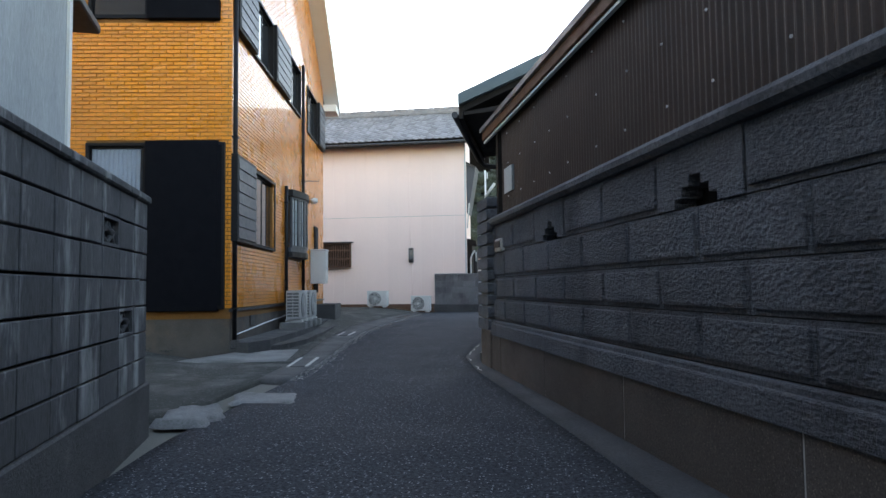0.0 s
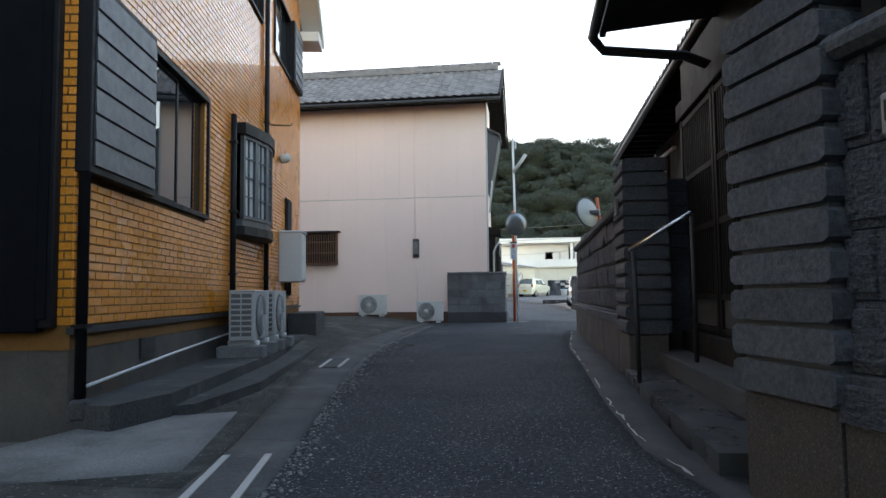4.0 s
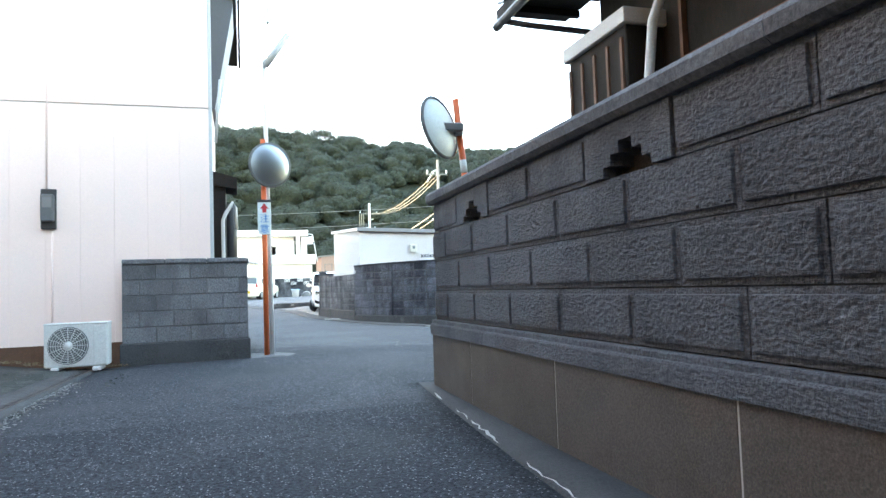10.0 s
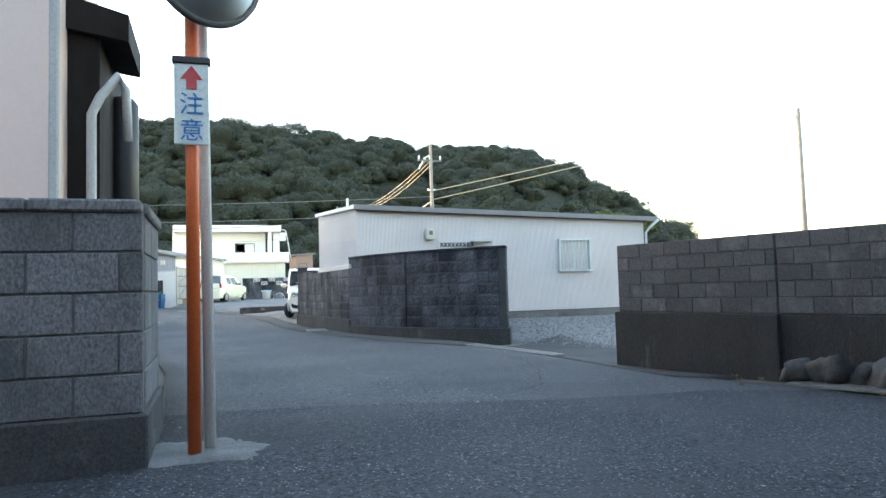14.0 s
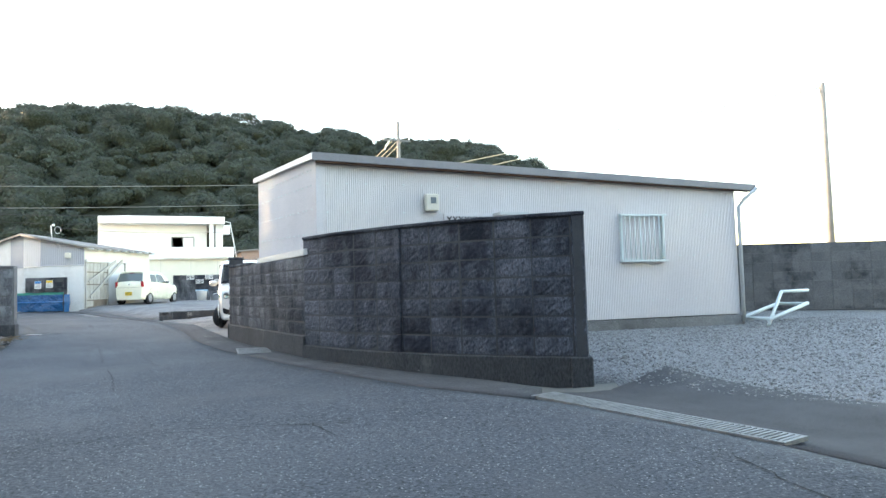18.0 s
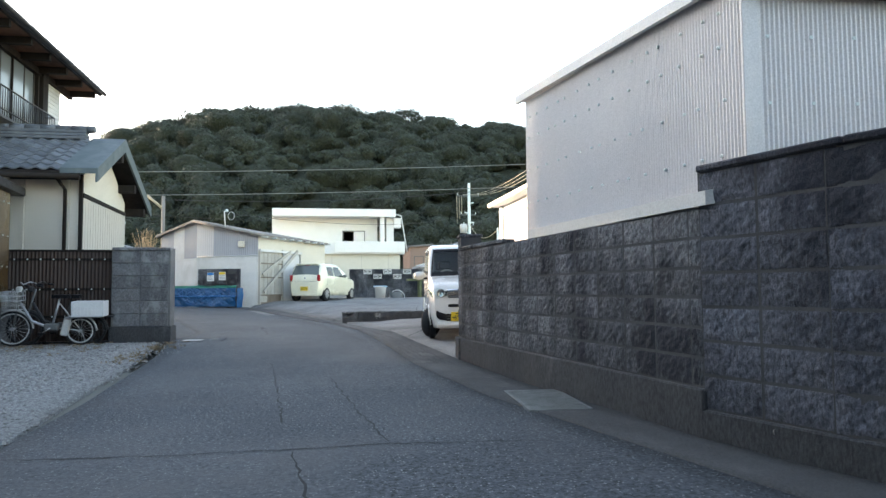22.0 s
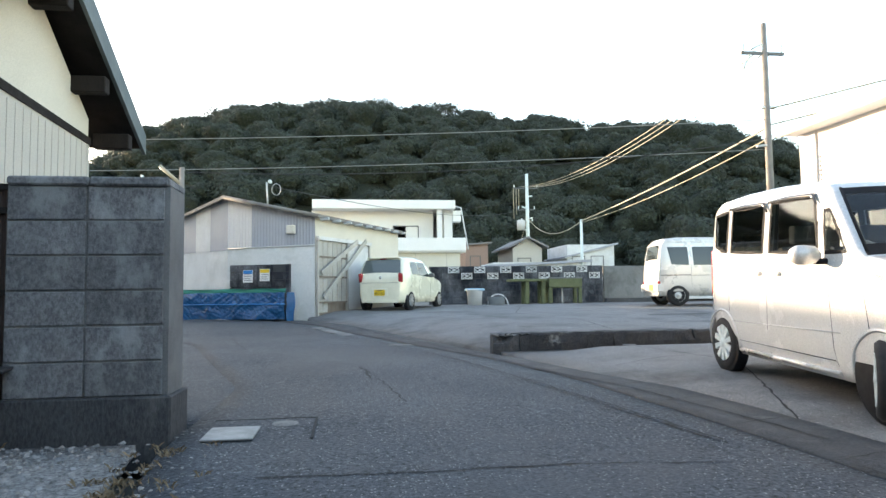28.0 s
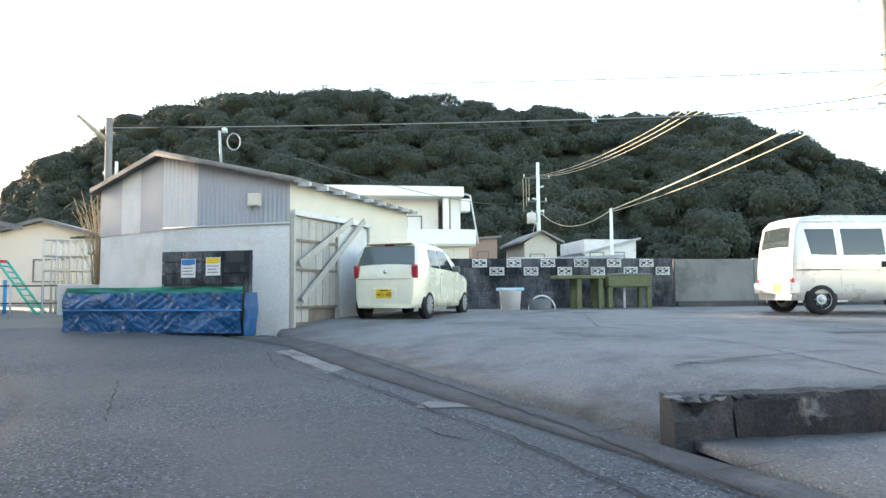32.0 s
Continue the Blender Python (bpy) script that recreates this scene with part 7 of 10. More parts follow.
cloth("tarpaulin", TA, TB, 0.47, 1.16, TARP, 1.0, 0.06, 200, 44)
cloth("end_tarpaulin", TB, TC, 0.42, 1.16, TARP, 5.0, 0.03, 10, 12)
cloth("net", (-8.3, 62.05), (-5.0, 60.75), 1.15, 1.26, GREEN_NET, 7.0, 0.05, 60, 4, "bunched green net along the rim")
for u in (0, 0.33, 0.66, 1.0):
    p = between(TA, TB, u)
    part("post", tb([(p[0], p[1] + 0.05, 0.4), (p[0], p[1] + 0.05, 1.2)], 0.02, 6), DARK_METAL, tp_)
part("rail", tb([(TA[0], TA[1] - 0.1, 0.86), (TB[0], TB[1] - 0.1, 0.86)], 0.014, 6), BLUE_INK, tp_)

# ---- kerb wall of the upper lot ----
kw = thing("kerb_wall", "broken black-stained concrete kerb wall at the lot edge", "kerb", pose(-1.27, 52.92, 0), "", "structure")
rnd = random.Random(4)


def cast_run(x0, x1, seed):
    """A length of worn cast kerb: a chipped cross-section swept along x."""
    n = max(2, int((x1 - x0) / 0.07))
    verts, faces = [], []
    for i in range(n + 1):
        x = x0 + (x1 - x0) * i / n
        e = [2.2 * noise.noise((x * 6, k * 3.1, seed)) + noise.noise((x * 17, k * 2.1, seed)) for k in range(5)]
        c = 0.11 * max(0.0, noise.noise((x * 3.2, seed, 4)) + 0.1)
        prof = [(0.02, -0.1), (-0.012 + 0.012 * e[0], 0.12), (0.0 + 0.014 * e[1], 0.3), (0.01 + c, 0.42 - c + 0.012 * e[2]), (0.035 + c, 0.45 + 0.008 * e[3]), (0.19, 0.455 + 0.008 * e[4]), (0.2, -0.1)]
        verts += [(x, y, z) for y, z in prof]
    m_ = 7
    for i in range(n):
        faces += [(i * m_ + k, (i + 1) * m_ + k, (i + 1) * m_ + k + 1, i * m_ + k + 1) for k in range(m_ - 1)]
    faces += [tuple(range(m_)), tuple(range(n * m_ + m_ - 1, n * m_ - 1, -1))]
    bm = bmesh.new()
    vs = [bm.verts.new(v_) for v_ in verts]
    for f_ in faces:
        bm.faces.new([vs[i] for i in f_])
    bmesh.ops.recalc_face_normals(bm, faces=bm.faces)
    return bm


x = 0.0
while x < 9.5:
    w_ = rnd.uniform(1.2, 2.4) if x > 0 else 0.42
    part("kerb_block", cast_run(x, x + w_ - 0.01, x * 3 + 1), KERB_STAINED if x > 0 else CONCRETE_DARK, kw)
    x += w_
part("fallen_lump", bx(2.0, 2.22, -0.14, -0.02, 0.15, 0.26, 0.03, None, 2), CONCRETE, kw)
for k in range(6):
    bm = bmesh.new()
    bmesh.ops.create_icosphere(bm, subdivisions=2, radius=1.0)
    for v_ in bm.verts:
        v_.co *= 0.72 + 0.5 * noise.noise(v_.co * 1.4 + Vector((k * 5.1, 0, 0)))
    part("broken_lump", bm, CONCRETE_DARK if k % 3 else CONCRETE, kw, "broken concrete lump", pose(0.06 + 0.1 * k, 0.09, 0.43, rnd.uniform(-12, 12), rnd.uniform(-12, 12), rnd.uniform(0, 90)) @ Matrix.Diagonal((rnd.uniform(0.08, 0.14), rnd.uniform(0.07, 0.1), rnd.uniform(0.025, 0.045), 1)))

for i, q in enumerate(([(-4.15, 58.05), (-2.28, 53.2), (-1.8, 51.25), (-1.5, 49.6), (-1.05, 47)], [(-3.3, 58.3), (-1.8, 53.4), (-1.45, 51.6), (-0.75, 49.2), (-0.4, 46.9)])):
    crack(q, 0.014, 80 + i, road, None, "gutter_seam", 0.018)
for k in range(11):
    y = 46.5 + k * 0.95
    xl = lerp(y, ((46.6, -0.7), (49.7, -1.0), (52, -1.45), (53.9, -2.2), (56.3, -3.15), (59, -4.1)))
    crack([(xl + 0.05, y), (xl + 0.52, y + 0.12)], 0.009, 90 + k, road, None, "cover_joint", 0.018)
for i, q in enumerate(([(-0.5, 54.5), (1.5, 55.2), (4.0, 54.9), (7, 55.8)], [(0.8, 53.4), (1.2, 56), (0.6, 59), (1.5, 62)], [(3.5, 53.5), (3.9, 57), (3.3, 60)], [(-1.0, 57), (1.5, 57.6), (5, 57.2)], [(-0.2, 47.5), (1.0, 50.2), (0.6, 52.8)], [(-0.6, 50.6), (0.8, 50.9), (2.5, 50.5)])):
    crack(q, 0.011, 110 + i, road, None, "crack", 0.012)
rl = random.Random(31)
for k in range(16):
    x, y = rl.uniform(-2.6, 7), rl.uniform(60.0, 63.5) if k % 2 else rl.uniform(53.6, 60)
    patch_ = [(x + rl.uniform(0.2, 0.7) * math.cos(a), y + rl.uniform(0.08, 0.25) * math.sin(a)) for a in (0, 1.0, 2.1, 3.14, 4.2, 5.3)]
    verts = [(p[0], p[1], height(*p) + 0.008) for p in patch_]
    raw("worn_patch", verts, [tuple(range(6))], GUTTER if k % 3 else CONCRETE, road)

for k in range(5):
    crack([(-0.66 + 0.1 * k, 46.4), (-0.55 + 0.1 * k, 45), (-0.42 + 0.1 * k, 43.6)], 0.008, 130 + k, road, None, "gutter_slot", 0.018)


# ---- vehicles ----
def wheel(parent, m, r, w, spokes=7, rim=None, broad=0.085, dish=None):
    """A wheel whose axle lies along y, outer face towards -y."""
    ro = part("wheel", lathe(bmesh.new(), [(r * 0.66, -w / 2), (r * 0.9, -w / 2), (r, -w / 2 + 0.03), (r, w / 2 - 0.03), (r * 0.9, w / 2), (r * 0.66, w / 2)], 32, pose(0, 0, 0, 90)), RUBBER, parent, "", m)
    part("rim", lathe(bmesh.new(), [(0, w / 2 - 0.03), (r * 0.25, w / 2 - 0.02), (r * 0.55, w / 2 - 0.05), (r * 0.64, w / 2 - 0.035), (r * 0.69, w / 2 - 0.005), (r * 0.69, -w / 2)], 32, pose(0, 0, 0, 90)), dish or AC_GREY, ro)
    data = piece_mesh("spoke", prism(bmesh.new(), [(-r * 0.06, 0.03), (r * 0.06, 0.03), (r * broad, r * 0.66), (-r * broad, r * 0.66)], -w / 2 - 0.004, -w / 2 + 0.03, "y"), rim or ALLOY)
    for k in range(spokes):
        shared("spoke", data, ro, pose(0, 0, 0, 0, 360 / spokes * k, 0))
    part("hub_cap", lathe(bmesh.new(), [(0, w / 2 + 0.012), (r * 0.17, w / 2 + 0.008), (r * 0.2, w / 2 - 0.02)], 16, pose(0, 0, 0, 90)), rim or ALLOY, ro)
    return ro


class Hull:
    """A car body by its outline in side view; x runs from the near end, y across, z up from the road."""

    def __init__(self, top, width, z0=0.2, belt=1.0, tumble=0.1, nose=0.2, round_=0.09):
        self.top, self.w, self.z0, self.belt, self.tumble, self.nose, self.r = top, width / 2, z0, belt, tumble, nose, round_
        self.len, self.zmax = top[-1][0], max(z for _, z in top)

    def zt(self, x):
        return lerp(x, self.top)

    def half(self, x, z):
        e = min(x, self.len - x)
        w = self.w * (1 - self.nose * (1 - min(1.0, e / 0.42)) ** 2.2)
        if z > self.belt:
            w -= self.tumble * ((z - self.belt) / (self.zmax - self.belt)) ** 1.3
        if z < 0.42:
            w -= 0.05 * (0.42 - z) / 0.22
        return w

    def ring(self, x):
        zt = max(self.zt(x), self.z0 + 0.03)
        r = min(self.r, (zt - self.z0) * 0.45)
        out = []
        for k in range(9):
            z = self.z0 + (zt - r - self.z0) * k / 8
            out.append((self.half(x, z), z))
        w = self.half(x, zt - r)
        for a in (22, 45, 68, 90):
            out.append((w - r + r * math.cos(radians(a)), zt - r + r * math.sin(radians(a))))
        for k in (0.75, 0.5, 0.25, 0.0):
            out.append(((w - r) * k, zt + 0.02 * (1 - k * k)))
        return out

    def body(self, name, mat, parent):
        xs = sorted({round(x, 4) for p, q in zip(self.top, self.top[1:]) for x in [p[0] + (q[0] - p[0]) * k / max(1, int((q[0] - p[0]) / 0.1)) for k in range(max(1, int((q[0] - p[0]) / 0.1)))]} | {self.len})
        verts, faces = [], []
        for x in xs:
            ring = self.ring(x)
            full = [(-y, z) for y, z in ring] + [(y, z) for y, z in ring[-2::-1]]
            verts += [(x, y, z) for y, z in full]
        n = 2 * 17 - 1
        for i in range(len(xs) - 1):
            for k in range(n - 1):
                a = i * n + k
                faces.append((a, a + 1, a + n + 1, a + n))
            faces.append((i * n + n - 1, i * n, (i + 1) * n, (i + 1) * n + n - 1))
        faces += [tuple(range(n)), tuple(range((len(xs) - 1) * n, len(xs) * n))]
        ob = raw(name, verts, faces, mat, parent, "", True)
        b = bmesh.new()
        b.from_mesh(ob.data)
        bmesh.ops.recalc_face_normals(b, faces=b.faces)
        b.to_mesh(ob.data)
        b.free()
        return ob

    def shell(self, name, mat, parent, rows, cuts, roof_cuts):
        """The body with window openings: rows are its levels on the flank; cuts are four corners (x, z) on the flanks, roof_cuts stretches of x on top."""
        xs = {self.top[0][0], self.len}
        for p, q in zip(self.top, self.top[1:]):
            n = max(1, int((q[0] - p[0]) / 0.05))
            xs |= {round(p[0] + (q[0] - p[0]) * k / n, 4) for k in range(n + 1)}
        xs |= {round(x, 4) for q in cuts for x, _ in q} | {x for q in roof_cuts for x in q}
        xs = sorted(xs)
        verts, faces, m_ = [], [], None
        for x in xs:
            zt = max(self.zt(x), self.z0 + 0.03)
            r = min(self.r, (zt - self.z0) * 0.45)
            half_ring = [(self.half(x, min(z, zt - r)), min(z, zt - r - 1e-4 * (len(rows) - k))) for k, z in enumerate(rows)]
            w = self.half(x, zt - r)
            half_ring += [(w - r + r * math.cos(radians(a)), zt - r + r * math.sin(radians(a))) for a in (0, 22, 45, 68, 90)]
            half_ring += [((w - r) * k, zt + 0.02 * (1 - k * k)) for k in (0.75, 0.5, 0.25, 0.0)]
            full = [(-y, z) for y, z in half_ring] + [(y, z) for y, z in half_ring[-2::-1]]
            m_ = len(full)
            verts += [(x, y, z) for y, z in full]
        top0, top1 = len(rows) + 4, m_ - len(rows) - 5

        def inside(x, z):
            for a, b, c, d in cuts:
                lo, hi = a[1] + (b[1] - a[1]) * (x - a[0]) / (b[0] - a[0]), d[1] + (c[1] - d[1]) * (x - d[0]) / (c[0] - d[0]) if c[0] != d[0] else d[1]
                v = (z - lo) / max(1e-6, hi - lo)
                x0, x1 = a[0] + (d[0] - a[0]) * v, b[0] + (c[0] - b[0]) * v
                if 0 < v < 1 and x0 < x < x1:
                    return True
            return False

        for i in range(len(xs) - 1):
            xm = (xs[i] + xs[i + 1]) / 2
            for k in range(m_ - 1):
                a = i * m_ + k
                zm = sum(verts[j][2] for j in (a, a + 1, a + m_, a + m_ + 1)) / 4
                if top0 <= k < top1:
                    if any(p < xm < q for p, q in roof_cuts):
                        continue
                elif inside(xm, zm):
                    continue
                faces.append((a, a + 1, a + m_ + 1, a + m_))
            faces.append((i * m_ + m_ - 1, i * m_, (i + 1) * m_, (i + 1) * m_ + m_ - 1))
        faces += [tuple(range(m_)), tuple(range((len(xs) - 1) * m_, len(xs) * m_))]
        ob = raw(name, verts, faces, mat, parent, "", True)
        b = bmesh.new()
        b.from_mesh(ob.data)
        bmesh.ops.remove_doubles(b, verts=b.verts, dist=0.0006)
        bmesh.ops.recalc_face_normals(b, faces=b.faces)
        b.to_mesh(ob.data)
        b.free()
        return ob

    def border(self, name, quad, side, mat, parent, t=0.03, lift=0.008):
        """A slim seal round a pane over four corners (x, z) on a flank."""
        b = bmesh.new()
        loop = []
        for p, q in zip(quad, quad[1:] + quad[:1]):
            n = max(2, int(math.dist(p, q) / 0.08))
            loop += [(p[0] + (q[0] - p[0]) * k / n, p[1] + (q[1] - p[1]) * k / n) for k in range(n)]
        cx, cz = sum(p[0] for p in quad) / 4, sum(p[1] for p in quad) / 4
        rings = []
        for grow in (-t, t):
            ring = []
            for x, z in loop:
                d = math.hypot(x - cx, z - cz)
                px, pz = x + (x - cx) / d * grow, z + (z - cz) / d * grow
                ring.append(b.verts.new((px, side * (self.half(px, pz) + lift), pz)))
            rings.append(ring)
        n = len(loop)
        for k in range(n):
            b.faces.new((rings[0][k], rings[0][(k + 1) % n], rings[1][(k + 1) % n], rings[1][k]))
        bmesh.ops.solidify(b, geom=list(b.faces), thickness=0.012)
        return part(name, b, mat, parent)

    def front(self, z):
        """How far back the nose lies at a level."""
        for (a, p), (b_, q) in zip(self.top, self.top[1:]):
            if p <= z <= q:
                return a + (b_ - a) * (z - p) / max(1e-6, q - p)
        return 0.0

    def corner_plate(self, name, side, path, mat, parent, lift=0.008, label="", rows=6):
        """A plate wrapped round the front corner; path: (y on the nose, or None and x behind it), foot and head of each station."""
        verts = []
        for y, dx, lo, hi in path:
            for j in range(rows + 1):
                z = lo + (hi - lo) * j / rows
                x = self.front(z) + dx
                bulge = lift * (1 + 1.2 * math.sin(math.pi * j / rows))
                yy = y if y is not None else self.half(x, z)
                k = 0.0 if y is not None else min(1.0, dx / 0.12)
                verts.append((x - bulge * (1 - k), side * (yy + bulge * k), z))
        m_ = rows + 1
        faces = [(i * m_ + j, i * m_ + j + 1, (i + 1) * m_ + j + 1, (i + 1) * m_ + j) for i in range(len(path) - 1) for j in range(rows)]
        ob = raw(name, verts, faces, mat, parent, label, True)
        b = bmesh.new()
        b.from_mesh(ob.data)
        bmesh.ops.solidify(b, geom=list(b.faces), thickness=0.02)
        bmesh.ops.recalc_face_normals(b, faces=b.faces)
        b.to_mesh(ob.data)
        b.free()
        return ob

    def panel(self, name, quad, side, mat, parent, lift=0.006, n=8):
        """A plate on a flank over four corners (x, z)."""
        verts, faces = [], []
        for j in range(n + 1):
            for i in range(n + 1):
                u, v = i / n, j / n
                x = (quad[0][0] * (1 - u) + quad[1][0] * u) * (1 - v) + (quad[3][0] * (1 - u) + quad[2][0] * u) * v
                z = (quad[0][1] * (1 - u) + quad[1][1] * u) * (1 - v) + (quad[3][1] * (1 - u) + quad[2][1] * u) * v
                verts.append((x, side * (self.half(x, z) + lift), z))
        m_ = n + 1
        faces = [(j * m_ + i, j * m_ + i + 1, (j + 1) * m_ + i + 1, (j + 1) * m_ + i) for j in range(n) for i in range(n)]
        b = len(verts)
        verts += [(x, y - side * 0.02, z) for x, y, z in verts]
        edge = list(range(m_)) + [j * m_ + n for j in range(1, m_)] + [n * m_ + i for i in range(n - 1, -1, -1)] + [j * m_ for j in range(n - 1, 0, -1)]
        faces += [(a, c, c + b, a + b) for a, c in zip(edge, edge[1:] + edge[:1])]
        return raw(name, verts, faces, mat, parent, "", False)

    def screen(self, name, x0, x1, w0, w1, mat, parent, lift=0.008, n=10):
        """A pane on the upper surface from x0 to x1, half as wide as w0 and w1."""
        verts, faces = [], []
        for j in range(n + 1):
            for i in range(n + 1):
                v = j / n
                x = x0 + (x1 - x0) * v
                u = -1 + 2 * i / n
                w = w0 + (w1 - w0) * v
                sl = (self.zt(x1) - self.zt(x0)) / (x1 - x0)
                q = math.hypot(1, sl)
                wmax = self.half(x, self.zt(x) - self.r) - self.r
                crown = 0.02 * (1 - min(1, abs(u) * w / wmax) ** 2)
                verts.append((x - sl / q * lift, u * w, self.zt(x) + crown + lift / q))
        m_ = n + 1
        faces = [(j * m_ + i, j * m_ + i + 1, (j + 1) * m_ + i + 1, (j + 1) * m_ + i) for j in range(n) for i in range(n)]
        b = len(verts)
        verts += [(x + (sl / q) * 0.015, y, z - 0.015) for x, y, z in verts]
        edge = list(range(m_)) + [j * m_ + n for j in range(1, m_)] + [n * m_ + i for i in range(n - 1, -1, -1)] + [j * m_ for j in range(n - 1, 0, -1)]
        faces += [(a, c, c + b, a + b) for a, c in zip(edge, edge[1:] + edge[:1])]
        return raw(name, verts, faces, mat, parent, "", False)


def lump(name, m, s, mat, parent, label=""):
    """A softened oblong, for lamps and door mirrors."""
    return part(name, bx(-s[0] / 2, s[0] / 2, -s[1] / 2, s[1] / 2, -s[2] / 2, s[2] / 2, min(s) * 0.35, None, 3), mat, parent, label, m)


def plate(parent, m, text, top_text=""):
    p = part("number_plate", bx(-0.165, 0.165, -0.008, 0.0, 0, 0.165, 0.003), YELLOW_PLATE, parent, "yellow number plate with black figures", m)
    lettering(p, text, 0.115, BLACK_INK, pose(0.02, -0.0095, 0.065, 90))
    part("upper_bar", bx(-0.08, 0.09, -0.0095, -0.008, 0.128, 0.15), BLACK_INK, p)
    part("side_mark", bx(-0.145, -0.115, -0.0095, -0.008, 0.05, 0.08), BLACK_INK, p)
    return p


def seam(hull, parent, x0, z0, z1, side, lean=0.0):
    part("door_seam", tb([(x0 + lean * k / 6, side * (hull.half(x0, z0 + (z1 - z0) * k / 6) + 0.0), z0 + (z1 - z0) * k / 6) for k in range(7)], 0.003, 4), AC_GREY, parent)


def tall_kei_car(m):
    """Nose at local x = 0, tail at 3.4; the flank towards +y is seen."""
    c = thing("tall_minicar", "pearl-white tall boxy minicar parked on the concrete slab", "car", m)
    outline = [(0, 0.3), (0.004, 0.62), (0.015, 0.78), (0.04, 0.9), (0.09, 0.97), (0.2, 1.02), (0.45, 1.09), (0.7, 1.14), (0.88, 1.38), (1.0, 1.54), (1.09, 1.655), (1.18, 1.71), (1.4, 1.755), (1.9, 1.78), (2.5, 1.78), (3.05, 1.75), (3.24, 1.69), (3.31, 1.52), (3.36, 1.05), (3.385, 0.7), (3.395, 0.35)]
    h = Hull(outline, 1.475, 0.2, 1.05, 0.06, 0.13, 0.075)
    rows = [0.2, 0.28, 0.36, 0.44, 0.54, 0.66, 0.8, 0.94, 1.06, 1.15, 1.17, 1.19, 1.21, 1.28, 1.35, 1.42, 1.49, 1.56, 1.6, 1.63, 1.66]
    panes = {"front_quarter_pane": [(0.86, 1.17), (1.12, 1.17), (1.16, 1.5), (1.08, 1.5)], "front_door_pane": [(1.22, 1.17), (1.98, 1.19), (1.98, 1.63), (1.3, 1.63)],
             "rear_door_pane": [(2.1, 1.19), (2.74, 1.21), (2.74, 1.63), (2.1, 1.63)], "rear_quarter_pane": [(2.83, 1.21), (3.12, 1.28), (3.16, 1.6), (2.83, 1.63)]}
    h.shell("body", CAR_WHITE, c, rows, list(panes.values()), [(0.75, 1.06)])
    lining = Hull([(x, z - 0.025) for x, z in outline[6:]][:-3] + [(3.3, 1.05), (3.33, 0.4)], 1.4, 0.24, 1.05, 0.06, 0.05, 0.07)
    lining.shell("cabin_lining", DARK_TRIM, c, rows[1:], [[(x, z) for x, z in q] for q in panes.values()], [(0.7, 1.08)])
    h.screen("windscreen", 0.72, 1.09, 0.66, 0.6, CLEAR_GLASS, c)
    for x0, x1, w in ((0.7, 0.755, 0.68), (1.055, 1.1, 0.62)):
        h.screen("screen_band", x0, x1, w, w - 0.01, BLACK_FRAME, c, 0.011, 6)
    for s in (-1, 1):
        part("screen_edge", tb([(0.71, s * 0.67, 1.155), (0.9, s * 0.645, 1.41), (1.1, s * 0.61, 1.67)], 0.013, 6), BLACK_FRAME, c)
    part("wiper", tb([(0.72, 0.5, 1.185), (0.745, 0.1, 1.205), (0.74, -0.35, 1.195)], 0.01, 5), BLACK_FRAME, c)
    for s in (-1, 1):
        for name, quad in panes.items():
            tint = CLEAR_GLASS if "front" in name else TINTED_GLASS
            h.panel(name, quad, s, tint, c, 0.002)
            h.border("window_seal", quad, s, BLACK_FRAME, c, 0.016, 0.005)
        part("centre_pillar", bx(2.0, 2.08, -0.004, 0.006, 1.19, 1.64, 0.004), BLACK_FRAME, c, "", pose(0, s * (h.half(2.0, 1.4) + 0.001), 0, -3.5 * -s))
        for x0, x1 in ((1.3, 1.99), (2.08, 2.76)):
            part("window_visor", tb([(x0 - 0.06, s * (h.half(x0, 1.56) + 0.02), 1.56), (x0, s * (h.half(x0, 1.62) + 0.02), 1.635), ((x0 + x1) / 2, s * (h.half(x0, 1.63) + 0.022), 1.65), (x1, s * (h.half(x1, 1.63) + 0.02), 1.645)], [0.008, 0.022, 0.022, 0.016], 6), VISOR, c, "smoked window visor")
        for x0, z0, z1, le in ((1.02, 0.3, 1.14, 0.1), (2.03, 0.27, 1.68, 0.0), (2.79, 0.62, 1.68, 0.0), (0.62, 0.62, 1.08, 0.1)):
            seam(h, c, x0, z0, z1, s, le)
        part("sill_seam", tb([(1.04, s * (h.half(1.2, 0.34) + 0.001), 0.34), (2.76, s * (h.half(2.6, 0.34) + 0.001), 0.34)], 0.004, 4), DARK_METAL, c)
        part("flank_crease", tb([(0.95, s * (h.half(1.2, 0.55) + 0.0), 0.56), (2.7, s * (h.half(2.6, 0.55) + 0.0), 0.52)], 0.006, 5), CAR_WHITE, c)
        for x0 in (1.86, 2.2):
            lump("door_handle", pose(x0, s * (h.half(x0, 1.0) + 0.014), 1.0), (0.17, 0.035, 0.04), CAR_WHITE, c)
        mi = part("door_mirror", lathe(bmesh.new(), [(0.0, 0.11), (0.05, 0.1), (0.085, 0.06), (0.095, 0.0), (0.09, -0.06), (0.06, -0.1), (0.0, -0.105)], 20, pose(1.14, s * (h.half(1.1, 1.15) + 0.15), 1.15, 90, 0, 0) @ Matrix.Diagonal((0.75, 0.85, 1.1, 1))), CAR_SILVER, c, "silver rounded door mirror")
        part("mirror_stalk", tb([(1.1, s * (h.half(1.1, 1.1) - 0.02), 1.1), (1.13, s * (h.half(1.1, 1.1) + 0.09), 1.1)], 0.025, 8), BLACK_FRAME, c)
